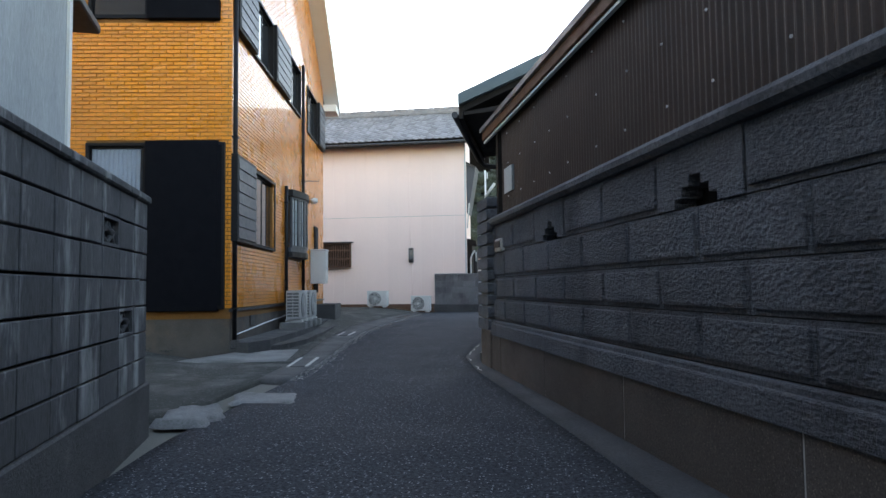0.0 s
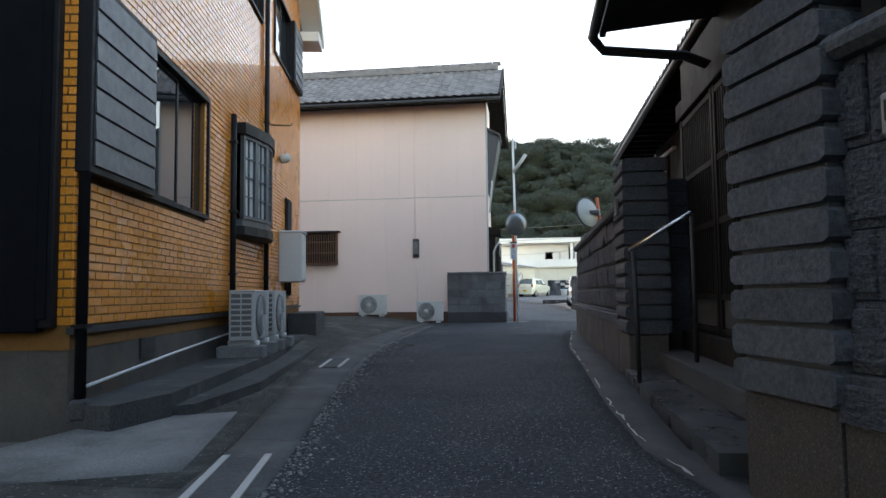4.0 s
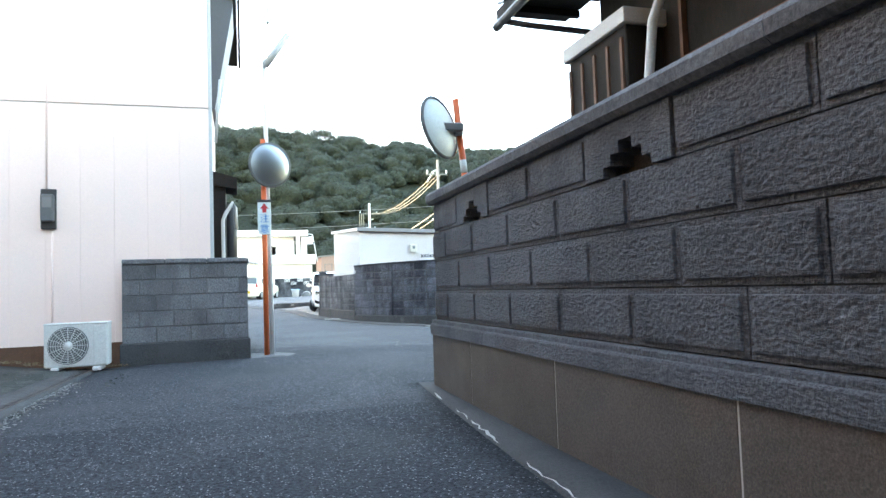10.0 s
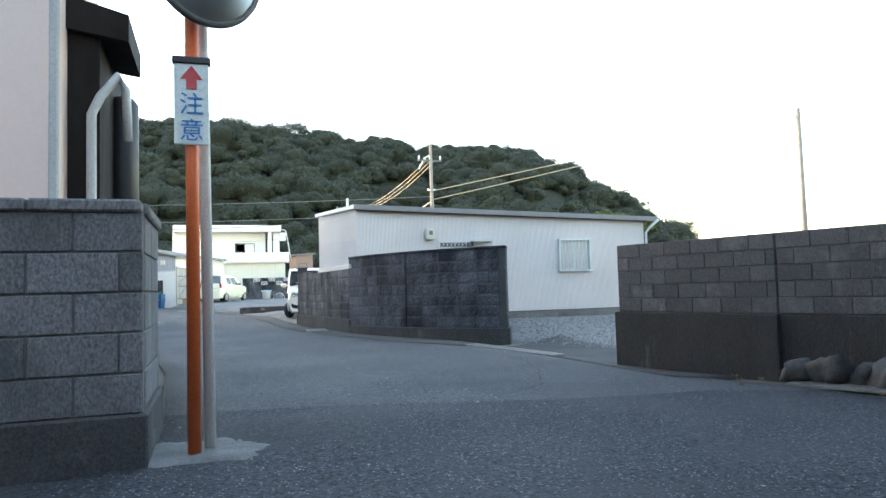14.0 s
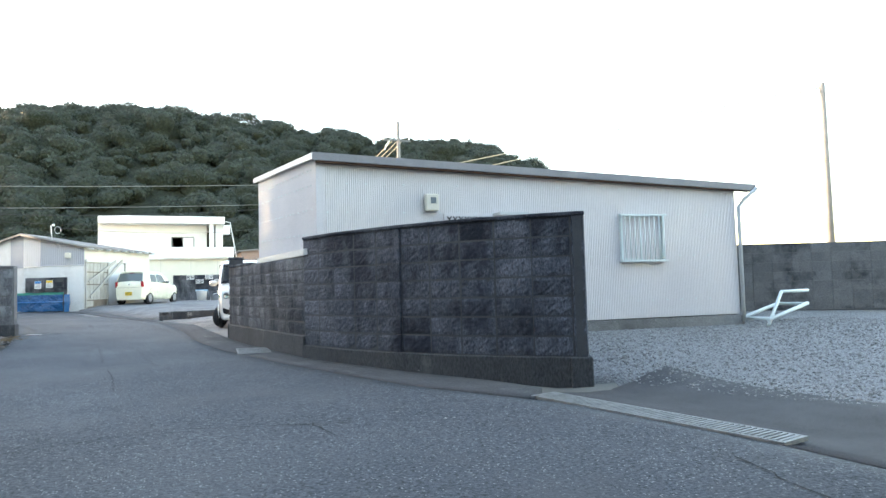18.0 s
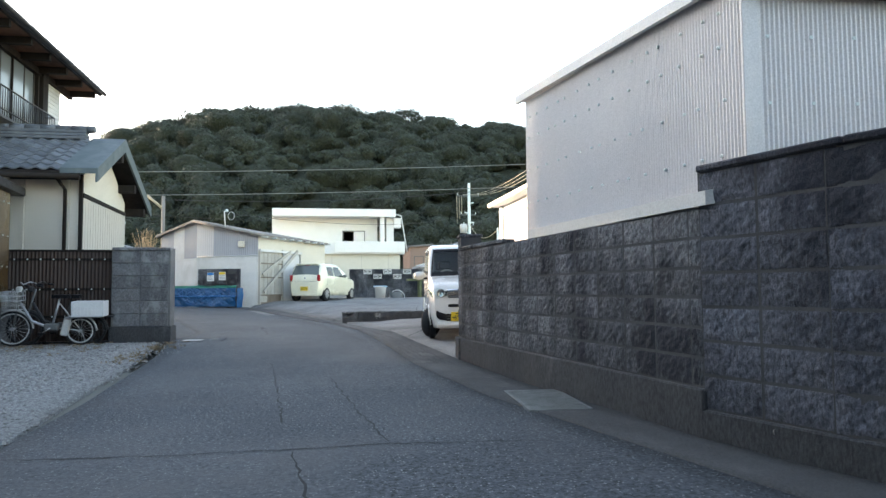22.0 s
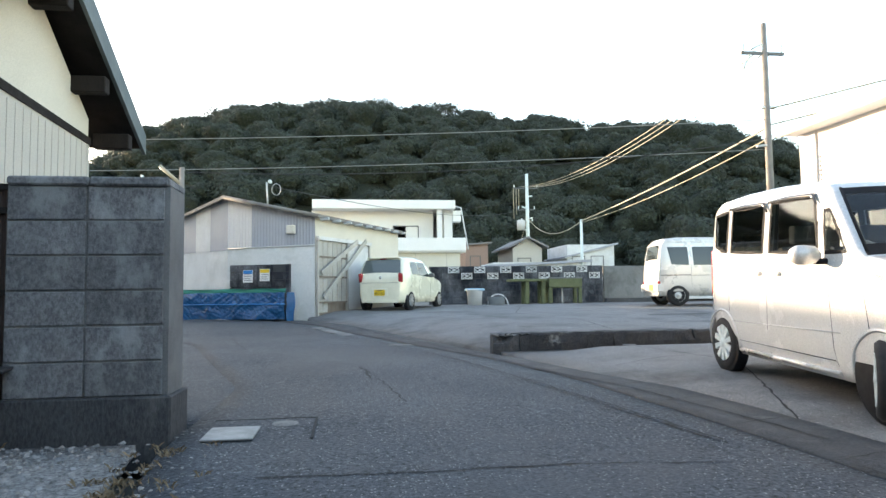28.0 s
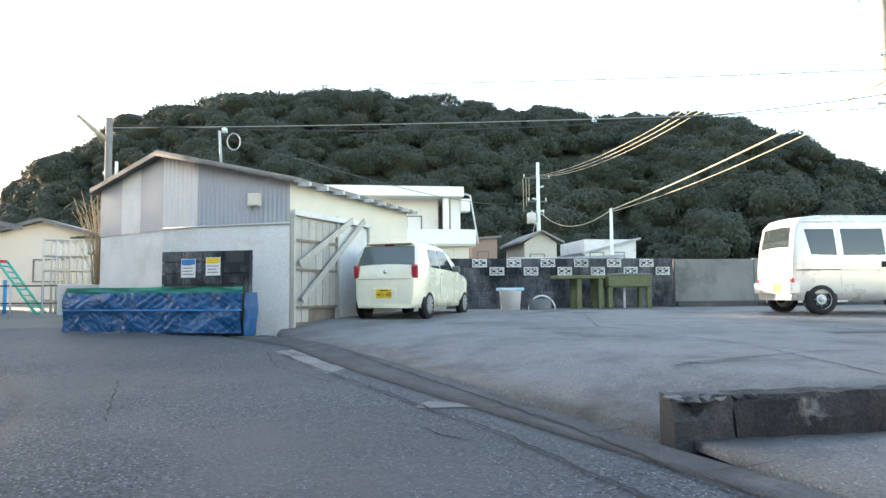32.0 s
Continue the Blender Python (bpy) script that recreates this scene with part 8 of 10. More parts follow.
        lamp = h.corner_plate("headlamp", s, [(0.4, 0.0, 0.79, 0.9), (0.5, 0.002, 0.765, 0.925), (0.59, 0.008, 0.755, 0.94), (0.63, 0.03, 0.755, 0.95), (None, 0.09, 0.765, 0.965), (None, 0.18, 0.8, 0.985), (None, 0.28, 0.87, 1.0), (None, 0.36, 0.94, 1.005)], CLEAR_GLASS, c, 0.016, "clear wrapped-round headlamp")
        h.corner_plate("lamp_bowl", s, [(0.41, 0.0, 0.8, 0.89), (0.5, 0.002, 0.775, 0.915), (0.59, 0.008, 0.765, 0.93), (0.63, 0.03, 0.765, 0.94), (None, 0.09, 0.775, 0.955), (None, 0.18, 0.81, 0.975), (None, 0.28, 0.88, 0.99)], LAMP_CLEAR, lamp, 0.003, "bright lamp bowl", 4)
        part("reflector", lathe(bmesh.new(), [(0, -0.03), (0.04, -0.018), (0.066, 0.006), (0.072, 0.004)], 24, pose(-0.004, s * 0.53, 0.845, 90, 0, -90)), CHROME, lamp, "round chrome reflector")
        part("lamp_ring", lathe(bmesh.new(), [(0.07, 0.006), (0.078, 0.004), (0.078, -0.01)], 24, pose(-0.004, s * 0.53, 0.845, 90, 0, -90)), AC_GREY, lamp)
        h.corner_plate("fog_recess", s, [(0.42, -0.004, 0.34, 0.46), (0.55, -0.002, 0.36, 0.5), (0.61, 0.006, 0.4, 0.53), (0.64, 0.035, 0.46, 0.55)], BLACK_FRAME, c, 0.008)
        lump("tail_lamp", pose(3.35, s * 0.62, 1.0), (0.06, 0.09, 0.5), TAIL_RED, c)
        part("sill_strip", tb([(1.0, s * (h.half(1.5, 0.24) + 0.005), 0.245), (2.62, s * (h.half(1.5, 0.24) + 0.005), 0.245)], 0.022, 6), CAR_SILVER, c)
    for x in (0.5, 2.945):
        for s in (-1, 1):
            part("wheel_arch", lathe(bmesh.new(), [(0.0, 0.006), (0.31, 0.006), (0.322, 0.0), (0.322, -0.1)], 36, pose(x, s * h.half(x, 0.34), 0.29, 90 if s < 0 else -90)), BLACK_FRAME, c)
            part("arch_lip", tb([(x + 0.33 * math.cos(a), s * (h.half(x, 0.3 + 0.3 * max(0, math.sin(a))) + 0.004), 0.29 + 0.33 * math.sin(a)) for a in (math.pi * (k / 16 * 1.08 - 0.04) for k in range(17))], 0.012, 5), CAR_WHITE, c)
            wheel(c, pose(x, s * (0.665 if x > 1 else 0.69), 0.278, 0, 0, (0 if s < 0 else 180) + (-31 if x < 1 else 0)), 0.278, 0.16, 10, SIGN_WHITE, 0.1)
    part("grille", bx(-0.006, 0.1, -0.4, 0.4, 0.755, 0.905, 0.012), AC_GREY, c)
    for k, z in enumerate((0.77, 0.808, 0.846)):
        part("grille_bar", bx(-0.022, 0.04, -0.41, 0.41, z, z + 0.026, 0.006), CHROME, c)
    part("hood_trim", tb([(0.0, -0.42, 0.895), (-0.006, -0.2, 0.9), (-0.01, 0, 0.902), (-0.006, 0.2, 0.9), (0.0, 0.42, 0.895)], 0.022, 8), CHROME, c, "bright chrome bar over the grille")
    part("badge", bx(-0.045, -0.015, -0.055, 0.055, 0.775, 0.875, 0.012, None, 2), CHROME, c, "plain chrome badge")
    part("badge_hole", bx(-0.049, -0.04, -0.025, 0.025, 0.795, 0.855, 0.004), AC_GREY, c)
    part("upper_intake", bx(-0.006, 0.1, -0.4, 0.4, 0.585, 0.645, 0.012), BLACK_FRAME, c)
    part("lower_intake", bx(-0.01, 0.1, -0.44, 0.44, 0.33, 0.47, 0.015), BLACK_FRAME, c)
    for z in (0.37, 0.42):
        part("intake_bar", bx(-0.016, 0.0, -0.43, 0.43, z, z + 0.012), AC_GREY, c)
    part("bumper_lip", prism(bmesh.new(), [(0.12, 0.21), (-0.03, 0.235), (-0.04, 0.27), (-0.03, 0.31), (0.0, 0.325), (0.12, 0.32)], -0.58, 0.58, "y"), CAR_WHITE, c)
    plate(c, pose(-0.026, 0.18, 0.335, 0, 0, -90), "69-18")
    part("antenna", tb([(2.95, 0.1, 1.78), (3.2, 0.1, 1.89)], 0.006, 5), DARK_METAL, c)
    # cabin
    part("dashboard", prism(bmesh.new(), [(0.72, 0.8), (0.76, 1.1), (0.95, 1.14), (1.1, 1.08), (1.14, 0.8)], -0.62, 0.62, "y"), DASH_GREY, c, "grey dashboard behind the windscreen")
    part("steering_wheel", tb([(1.22 + 0.08 * math.sin(a), 0.33 + 0.18 * math.cos(a), 1.1 + 0.16 * math.sin(a)) for a in (2 * math.pi * k / 20 for k in range(21))], 0.016, 7), DASH_GREY, c)
    for y in (-0.33, 0.33):
        for x0, dz in ((1.45, 0.0), (2.4, -0.02)):
            st_ = part("seat", prism(bmesh.new(), [(x0, 0.5), (x0 - 0.02, 0.72), (x0 + 0.42, 0.66), (x0 + 0.6, 1.24 + dz), (x0 + 0.7, 1.22 + dz), (x0 + 0.56, 0.5)], y - 0.24, y + 0.24, "y"), SEAT_CLOTH, c, "dark cloth seat")
            part("headrest", bx(x0 + 0.6, x0 + 0.7, y - 0.13, y + 0.13, 1.26 + dz, 1.44 + dz, 0.03, None, 2), SEAT_CLOTH, st_)
    part("inner_mirror", bx(1.08, 1.12, -0.12, 0.12, 1.5, 1.57, 0.015), BLACK_FRAME, c)
    part("cabin_floor", bx(0.75, 3.2, -0.62, 0.62, 0.44, 0.5), DARK_TRIM, c)
    return c


def small_hatch(m):
    c = thing("small_hatchback", "pale cream-yellow small hatchback parked beside the hut", "car", m)
    h = Hull([(0, 0.3), (0.015, 0.62), (0.03, 0.8), (0.06, 0.95), (0.1, 1.06), (0.2, 1.27), (0.27, 1.4), (0.36, 1.45), (0.7, 1.49), (1.3, 1.5), (1.8, 1.45), (2.1, 1.28), (2.45, 1.06), (2.6, 0.98), (3.1, 0.88), (3.28, 0.76), (3.36, 0.6), (3.39, 0.35)], 1.475, 0.2, 0.92, 0.16, 0.2, 0.15)
    h.body("body", CAR_CREAM, c)
    h.screen("rear_window", 0.09, 0.272, 0.6, 0.53, HATCH_GLASS, c)
    h.screen("windscreen", 1.86, 2.42, 0.52, 0.6, CAR_GLASS, c)
    part("brake_lamp", bx(0.24, 0.3, -0.1, 0.1, 1.42, 1.445, 0.008), TAIL_RED, c)
    part("spoiler", bx(0.22, 0.5, -0.5, 0.5, 1.45, 1.48, 0.012), CAR_CREAM, c)
    for s in (-1, 1):
        h.panel("rear_door_pane", [(0.62, 1.0), (1.15, 0.98), (1.15, 1.36), (0.68, 1.36)], s, CAR_GLASS, c)
        h.panel("front_door_pane", [(1.22, 0.98), (2.02, 0.95), (1.72, 1.36), (1.22, 1.37)], s, CAR_GLASS, c)
        lump("tail_lamp", pose(0.075, s * 0.61, 0.9, 0, -8, s * -14), (0.1, 0.13, 0.27), TAIL_RED, c, "red tail lamp cluster")
        lump("door_mirror", pose(1.98, s * (h.half(2.0, 1.0) + 0.1), 1.0), (0.1, 0.17, 0.13), AC_GREY, c)
        for x0, z0, z1 in ((0.58, 0.62, 1.38), (1.19, 0.3, 1.38), (2.1, 0.3, 0.9)):
            seam(h, c, x0, z0, z1, s)
        for x0 in (0.72, 1.32):
            lump("door_handle", pose(x0, s * (h.half(x0, 0.86) + 0.01), 0.88), (0.15, 0.03, 0.035), CAR_CREAM, c)
        for x in (0.55, 2.88):
            part("wheel_arch", lathe(bmesh.new(), [(0.0, 0.01), (0.3, 0.01), (0.315, 0.0), (0.315, -0.1)], 28, pose(x, s * h.half(x, 0.3), 0.275, 90 if s < 0 else -90)), BLACK_FRAME, c)
            wheel(c, pose(x, s * 0.665, 0.265, 0, 0, 0 if s < 0 else 180), 0.265, 0.15, 11)
    plate(c, pose(-0.008, 0.0, 0.4, 0, 0, -90), "65-60")
    part("plate_recess", bx(0.0, 0.05, -0.26, 0.26, 0.37, 0.6, 0.02), CAR_CREAM, c)
    part("lower_valance", bx(0.005, 0.1, -0.55, 0.55, 0.2, 0.27, 0.02), BLACK_FRAME, c)
    part("tailgate_seam", tb([(0.012, -0.55, 0.76), (0.012, 0.55, 0.76)], 0.004, 4), DARK_METAL, c)
    part("badge", lathe(bmesh.new(), [(0, 0.01), (0.035, 0.008), (0.04, 0)], 14, pose(0.045, 0, 0.9, 90, 0, -90)), CHROME, c)
    return c


def delivery_van(m, k=1.0):
    """Its tail is the near end; the flank towards -y is seen."""
    c = thing("delivery_van", "silver-white one-box delivery van with dark windows", "van", m)
    h = Hull([(0, 0.42), (0.01, 0.7), (0.025, 1.0), (0.07, 1.4), (0.13, 1.7), (0.24, 1.83), (0.6, 1.87), (2.1, 1.86), (2.28, 1.8), (2.56, 1.52), (2.86, 1.2), (2.96, 1.13), (3.2, 1.06), (3.33, 0.94), (3.38, 0.6), (3.39, 0.35)], 1.475, 0.26, 1.05, 0.1, 0.12, 0.09)
    h.body("body", CAR_SILVER, c)
    h.screen("rear_window", 0.055, 0.12, 0.52, 0.48, CAR_GLASS, c)
    h.screen("windscreen", 2.32, 2.82, 0.54, 0.6, CAR_GLASS, c)
    for s in (-1, 1):
        h.panel("rear_side_pane", [(0.36, 1.12), (0.84, 1.1), (0.82, 1.6), (0.27, 1.6)], s, CAR_GLASS, c)
        h.panel("sliding_door_pane", [(0.97, 1.1), (1.76, 1.1), (1.74, 1.6), (0.95, 1.6)], s, CAR_GLASS, c)
        h.panel("front_door_pane", [(1.95, 1.1), (2.76, 1.1), (2.42, 1.57), (1.93, 1.58)], s, CAR_GLASS, c)
        for x0, z0, z1 in ((0.9, 0.35, 1.64), (1.84, 0.32, 1.64), (2.72, 0.75, 1.05)):
            seam(h, c, x0, z0, z1, s)
        for x0 in (1.67, 1.99):
            part("door_handle", bx(x0, x0 + 0.16, -0.015, 0.015, 0.87, 0.98, 0.01), BLACK_FRAME, c, "", pose(0, s * (h.half(x0, 0.95) + 0.003), 0))
        part("rail", tb([(0.06, s * (h.half(0.5, 0.84) + 0.002), 0.83), (0.88, s * (h.half(0.6, 0.84) + 0.004), 0.83)], 0.012, 5), AC_GREY, c)
        part("flank_crease", tb([(0.9, s * (h.half(1.5, 0.82) + 0.001), 0.82), (3.1, s * (h.half(3.0, 0.82) - 0.005), 0.82)], 0.005, 5), AC_GREY, c)
        lump("door_mirror", pose(2.62, s * (h.half(2.6, 1.15) + 0.08), 1.22), (0.07, 0.13, 0.22), BLACK_FRAME, c)
        lump("tail_lamp", pose(0.03, s * 0.63, 0.6), (0.08, 0.1, 0.16), TAIL_RED, c)
        part("drip_rail", tb([(0.25, s * (h.half(1, 1.72) + 0.0), 1.74), (2.05, s * (h.half(1, 1.72) + 0.0), 1.73)], 0.012, 5), CAR_SILVER, c)
        for x in (0.52, 2.95):
            part("wheel_arch", lathe(bmesh.new(), [(0.0, 0.004), (0.295, 0.004), (0.305, 0.0), (0.305, -0.1)], 28, pose(x, s * h.half(x, 0.35), 0.3, 90 if s < 0 else -90)), BLACK_FRAME, c)
            wh_ = wheel(c, pose(x, s * 0.675, 0.28, 0, 0, 0 if s < 0 else 180), 0.28, 0.16, 0, PALE_STEEL, 0.085, PALE_STEEL)
            for k in range(8):
                part("vent_hole", lathe(bmesh.new(), [(0, 0.004), (0.018, 0.004), (0.02, 0)], 10, pose(0.125 * math.cos(k * 0.785), -0.047, 0.125 * math.sin(k * 0.785), 90)), AC_GREY, wh_)
    part("rear_bumper", bx(-0.06, 0.16, -0.7, 0.7, 0.38, 0.6, 0.03, None, 2), CAR_SILVER, c)
    plate(c, pose(-0.064, -0.25, 0.42, 0, 0, -90), "", "")
    part("antenna", tb([(2.1, -0.6, 1.8), (1.75, -0.66, 2.15)], 0.006, 5), DARK_METAL, c)
    return c


# near end of each hull at local x = 0; heading turns local x
tall_kei_car(pose(0.885, 46.6, 0.13, 0, 0, 83.6) @ pose(0, 0, 0, 0, -2.1, 0))
small_hatch(pose(-2.555, 61.9, height(-1.8, 62.8) + 0.006, 0, 0, 62.7))
delivery_van(pose(5.04, 61.05, height(6.5, 60.9) + 0.006, 0, 0, -7.4))


# ---- bicycles by the fence ----
def bicycle(m, crate=True, basket=True, label="silver electric-assist bicycle with a wire basket and white crate", paint=None):
    """A step-through bicycle; x runs from the front hub to the rear hub."""
    b = thing("bicycle", label, "bicycle", m)
    r, wb = 0.29, 1.08
    bright, steel = paint or PALE_STEEL, paint or STEEL
    for x, r in ((0, 0.29), (wb, 0.235)):
        w = part("wheel", tb([(x + r * math.cos(a), 0, r + r * math.sin(a)) for a in (2 * math.pi * k / 32 for k in range(33))], 0.02, 7), RUBBER, b)
        part("rim", tb([(x + (r - 0.03) * math.cos(a), 0, r + (r - 0.03) * math.sin(a)) for a in (2 * math.pi * k / 32 for k in range(33))], 0.012, 6), bright, w)
        sp = bmesh.new()
        for k in range(18):
            a = 2 * math.pi * k / 18
            tube(sp, [(x, 0.02 * (-1) ** k, r), (x + (r - 0.03) * math.cos(a), 0, r + (r - 0.03) * math.sin(a))], 0.0025, 4)
        tube(sp, [(x, -0.05, r), (x, 0.05, r)], 0.03, 10)
        part("spokes", sp, steel, w)
        part("mudguard", tb([(x + (r + 0.035) * math.cos(a), 0, r + (r + 0.035) * math.sin(a)) for a in (math.pi * (0.0 + k / 16 * (0.75 if x == 0 else 0.85)) for k in range(17))], 0.016, 6), bright, b)
    r = 0.29
    part("fork", tb([(0, 0, r), (0.07, 0, 0.62), (0.17, 0, 0.98)], 0.018, 8), AC_GREY, b)
    part("frame_tube", tb([(0.12, 0, 0.74), (0.3, 0, 0.42), (0.58, 0, 0.3), (0.66, 0, 0.32)], 0.026, 8), steel, b)
    part("seat_tube", tb([(0.62, 0, 0.3), (0.75, 0, 0.82)], 0.02, 8), steel, b)
    part("chain_stay", tb([(0.62, 0.03, 0.3), (wb, 0.05, 0.235)], 0.012, 6), bright, b)
    part("seat_stay", tb([(0.74, 0.03, 0.72), (wb, 0.05, 0.235)], 0.012, 6), bright, b)
    part("battery", bx(0.66, 0.78, -0.05, 0.05, 0.34, 0.66, 0.02, pose(0.03, 0, 0, 0, 14, 0)), bright, b, "grey battery case")
    part("motor_case", bx(0.5, 0.74, -0.06, 0.06, 0.24, 0.38, 0.03), AC_GREY, b)
    part("crank", tb([(0.62, -0.08, 0.3), (0.5, -0.09, 0.22)], 0.012, 6), steel, b)
    part("pedal", bx(0.44, 0.55, -0.16, -0.08, 0.2, 0.225, 0.006), BLACK_FRAME, b)
    part("saddle", prism(bmesh.new(), [(0.62, -0.03), (0.72, -0.06), (0.9, -0.1), (0.92, 0.0), (0.9, 0.1), (0.72, 0.06), (0.62, 0.03)], 0.82, 0.88, "z"), BLACK_FRAME, b)
    part("handlebar", tb([(0.28, -0.28, 1.06), (0.2, -0.2, 1.1), (0.16, 0, 1.06), (0.2, 0.2, 1.1), (0.28, 0.28, 1.06)], 0.013, 8), steel, b)
    for s in (-1, 1):
        part("grip", tb([(0.28, s * 0.27, 1.06), (0.38, s * 0.31, 1.04)], 0.018, 8), BLACK_FRAME, b)
    part("head_lamp", lump_bm(0.05), bright, b, "", pose(0.1, 0, 0.98))
    if basket:
        bk = bmesh.new()
        for z, q in ((0.62, 0.82), (0.7, 0.87), (0.78, 0.92), (0.86, 0.96), (0.94, 1.0)):
            x0, x1, y1 = 0.0 - 0.14 * q, 0.14, 0.17 * q
            tube(bk, [(x0, -y1, z), (x1, -y1, z), (x1, y1, z), (x0, y1, z), (x0, -y1, z)], 0.006, 4)
        for k in range(9):
            for s in (-1, 1):
                u = k / 8
                tube(bk, [(-0.115 + 0.255 * u, s * 0.14, 0.62), (-0.14 + 0.28 * u, s * 0.17, 0.94)], 0.004, 4)
            tube(bk, [(-0.115, -0.14 + 0.28 * u, 0.62), (-0.14, -0.17 + 0.34 * u, 0.94)], 0.004, 4)
        for k in range(6):
            tube(bk, [(-0.115, -0.135 + 0.054 * k, 0.62), (0.14, -0.135 + 0.054 * k, 0.62)], 0.004, 4)
        part("basket", bk, bright, b, "grey wire front basket")
    part("rear_rack", bx(0.85, 1.45, -0.09, 0.09, 0.47, 0.49, 0.006), steel, b)
    if crate:
        cr = bmesh.new()
        holed(cr, 0.98, 1.5, 0.56, 0.82, -0.17, -0.155, [(1.01 + 0.06 * i, 1.035 + 0.06 * i, 0.6 + 0.06 * j, 0.63 + 0.06 * j) for i in range(8) for j in range(3)])
        box(cr, 0.98, 1.5, 0.155, 0.17, 0.56, 0.82)
        box(cr, 0.98, 0.995, -0.155, 0.155, 0.56, 0.82)
        box(cr, 1.485, 1.5, -0.155, 0.155, 0.56, 0.82)
        box(cr, 0.98, 1.5, -0.16, 0.16, 0.555, 0.57)
        part("crate", cr, WHITE_PLASTIC, b, "white pierced plastic crate", pose(0, 0, -0.06))
    part("stand", tb([(wb, 0.07, 0.235), (wb + 0.06, 0.1, 0.01)], 0.01, 5), steel, b)
    return b


def lump_bm(s):
    return bx(-s, s, -s, s, -s, s, s * 0.6, None, 2)


gl = height(-6.5, 47.4)
bicycle(pose(-7.1, 47.35, gl + 0.02, 3, 0, 2))
bicycle(pose(-7.0, 47.6, gl + 0.02, 4, 0, 4), False, False, "dark bicycle parked behind, mostly hidden", DARK_METAL)

# ---- the back wall of the lot, benches, bins ----
bwall = block_wall("wall_lot_back", "old stained block wall with a row of pierced ornament blocks", [(-0.6, 66.6), (5.75, 66.5)], 0.4, 0.72, 6, 0.22, 0.45, 0.13, BLOCK_DARK, CONCRETE_DARK, 0.0, 0.02, 0.5, False)
petal = bmesh.new()
for cx, cz in ((0.083, 0.048), (0.083, 0.142), (0.247, 0.048), (0.247, 0.142)):
    for sx_ in (-1, 1):
        tube(petal, [(cx - 0.07, 0.0, cz + sx_ * 0.038), (cx, -0.006, cz + sx_ * 0.012), (cx + 0.07, 0.0, cz - sx_ * 0.038)], 0.011, 5)
petal_data = piece_mesh("ornament_lattice", petal, WHITE_WALL)
bm = bmesh.new()
holed(bm, 0, 0.33, 0, 0.19, -0.02, 0.03, [(0.018, 0.156, 0.016, 0.174), (0.174, 0.312, 0.016, 0.174)])
frame_data = piece_mesh("ornament_block", bm, WHITE_WALL)
hole_data = piece_mesh("ornament_gap", bx(0.012, 0.318, 0.008, 0.02, 0.012, 0.178), CRACK)
for k in range(12):
    q = pose(0.06 + k * 0.47, 66.45, 1.8 if k % 2 == 0 else 1.58) @ Matrix.Diagonal((1.18, 1, 1.15, 1))
    for name_, data_ in (("ornament_block", frame_data), ("ornament_lattice", petal_data), ("ornament_gap", hole_data)):
        shared(name_, data_, bwall, q)
low = thing("wall_lot_plain", "plain grey cast concrete wall at the back of the lot", "", pose(5.8, 66.5, 0), "", "structure")
for k in range(7):
    part("panel", bx(2.4 * k + 0.006, 2.4 * (k + 1) - 0.006, 0, 0.15, 0.4, 2.02 + 0.02 * (k % 2), 0.01), CONCRETE, low)
    part("footing", bx(2.4 * k, 2.4 * (k + 1) - 0.01, -0.18, 0.0, 0.4, 0.85 - 0.03 * (k % 3), 0.02), CONCRETE_DARK, low)
part("beam", bx(2.6, 5.0, -0.4, -0.2, 0.78, 0.9, 0.01), WHITE_WALL, low)


MOSS_LEG = material("mossy_concrete", (0.13, 0.145, 0.07), 0.9, 0, (0.085, 0.095, 0.055), 5.0, 0.5, 0.006, 60.0, grain=(0.5, 0.5, 1.5))
wt_ = thing("work_table", "mossy concrete work table against the block wall", "table", pose(2.05, 65.35, 0.66))
part("top", bx(0, 1.26, 0, 0.7, 0.8, 0.89, 0.02, None, 2), MOSS_LEG, wt_)
for x in (0.52, 1.1):
    for y in (0.06, 0.55):
        part("leg", bx(x, x + 0.13, y, y + 0.12, 0.0, 0.8, 0.012), MOSS_LEG, wt_)
sk_ = thing("wash_trough", "mossy concrete wash trough on square legs", "sink", pose(3.38, 65.3, 0.7) @ Matrix.Diagonal((1.08, 1, 1.06, 1)))
bm = bmesh.new()
for a_ in ((0, 1.08, 0, 0.07), (0, 1.08, 0.63, 0.7), (0, 0.07, 0.07, 0.63), (1.01, 1.08, 0.07, 0.63)):
    box(bm, *a_, 0.52, 0.8, 0.012)
box(bm, 0.05, 1.03, 0.05, 0.65, 0.5, 0.56)
part("basin", bm, MOSS_LEG, sk_)
part("rim", bx(-0.02, 1.1, -0.02, 0.06, 0.8, 0.84, 0.012), CONCRETE, sk_)
for x in (0.0, 0.97):
    for y in (0.03, 0.56):
        part("leg", bx(x, x + 0.11, y, y + 0.11, 0.0, 0.5, 0.012), MOSS_LEG, sk_)
part("drain_pipe", tb([(0.5, 0.3, 0.5), (0.5, 0.3, 0.0)], 0.03, 8), WHITE_WALL, sk_)
bn = thing("plastic_bin", "translucent white plastic storage bin with a blue lid", "bin", pose(0.45, 64.9, 0.66))
bm = lathe(bmesh.new(), [(0.0, 0.0), (0.34, 0.0), (0.4, 0.52), (0.42, 0.54), (0.4, 0.55), (0.0, 0.55)], 4, pose(0.3, 0.25, 0, 0, 0, 45) @ Matrix.Diagonal((1, 0.8, 1, 1)))
part("tub", bm, WHITE_PLASTIC, bn)
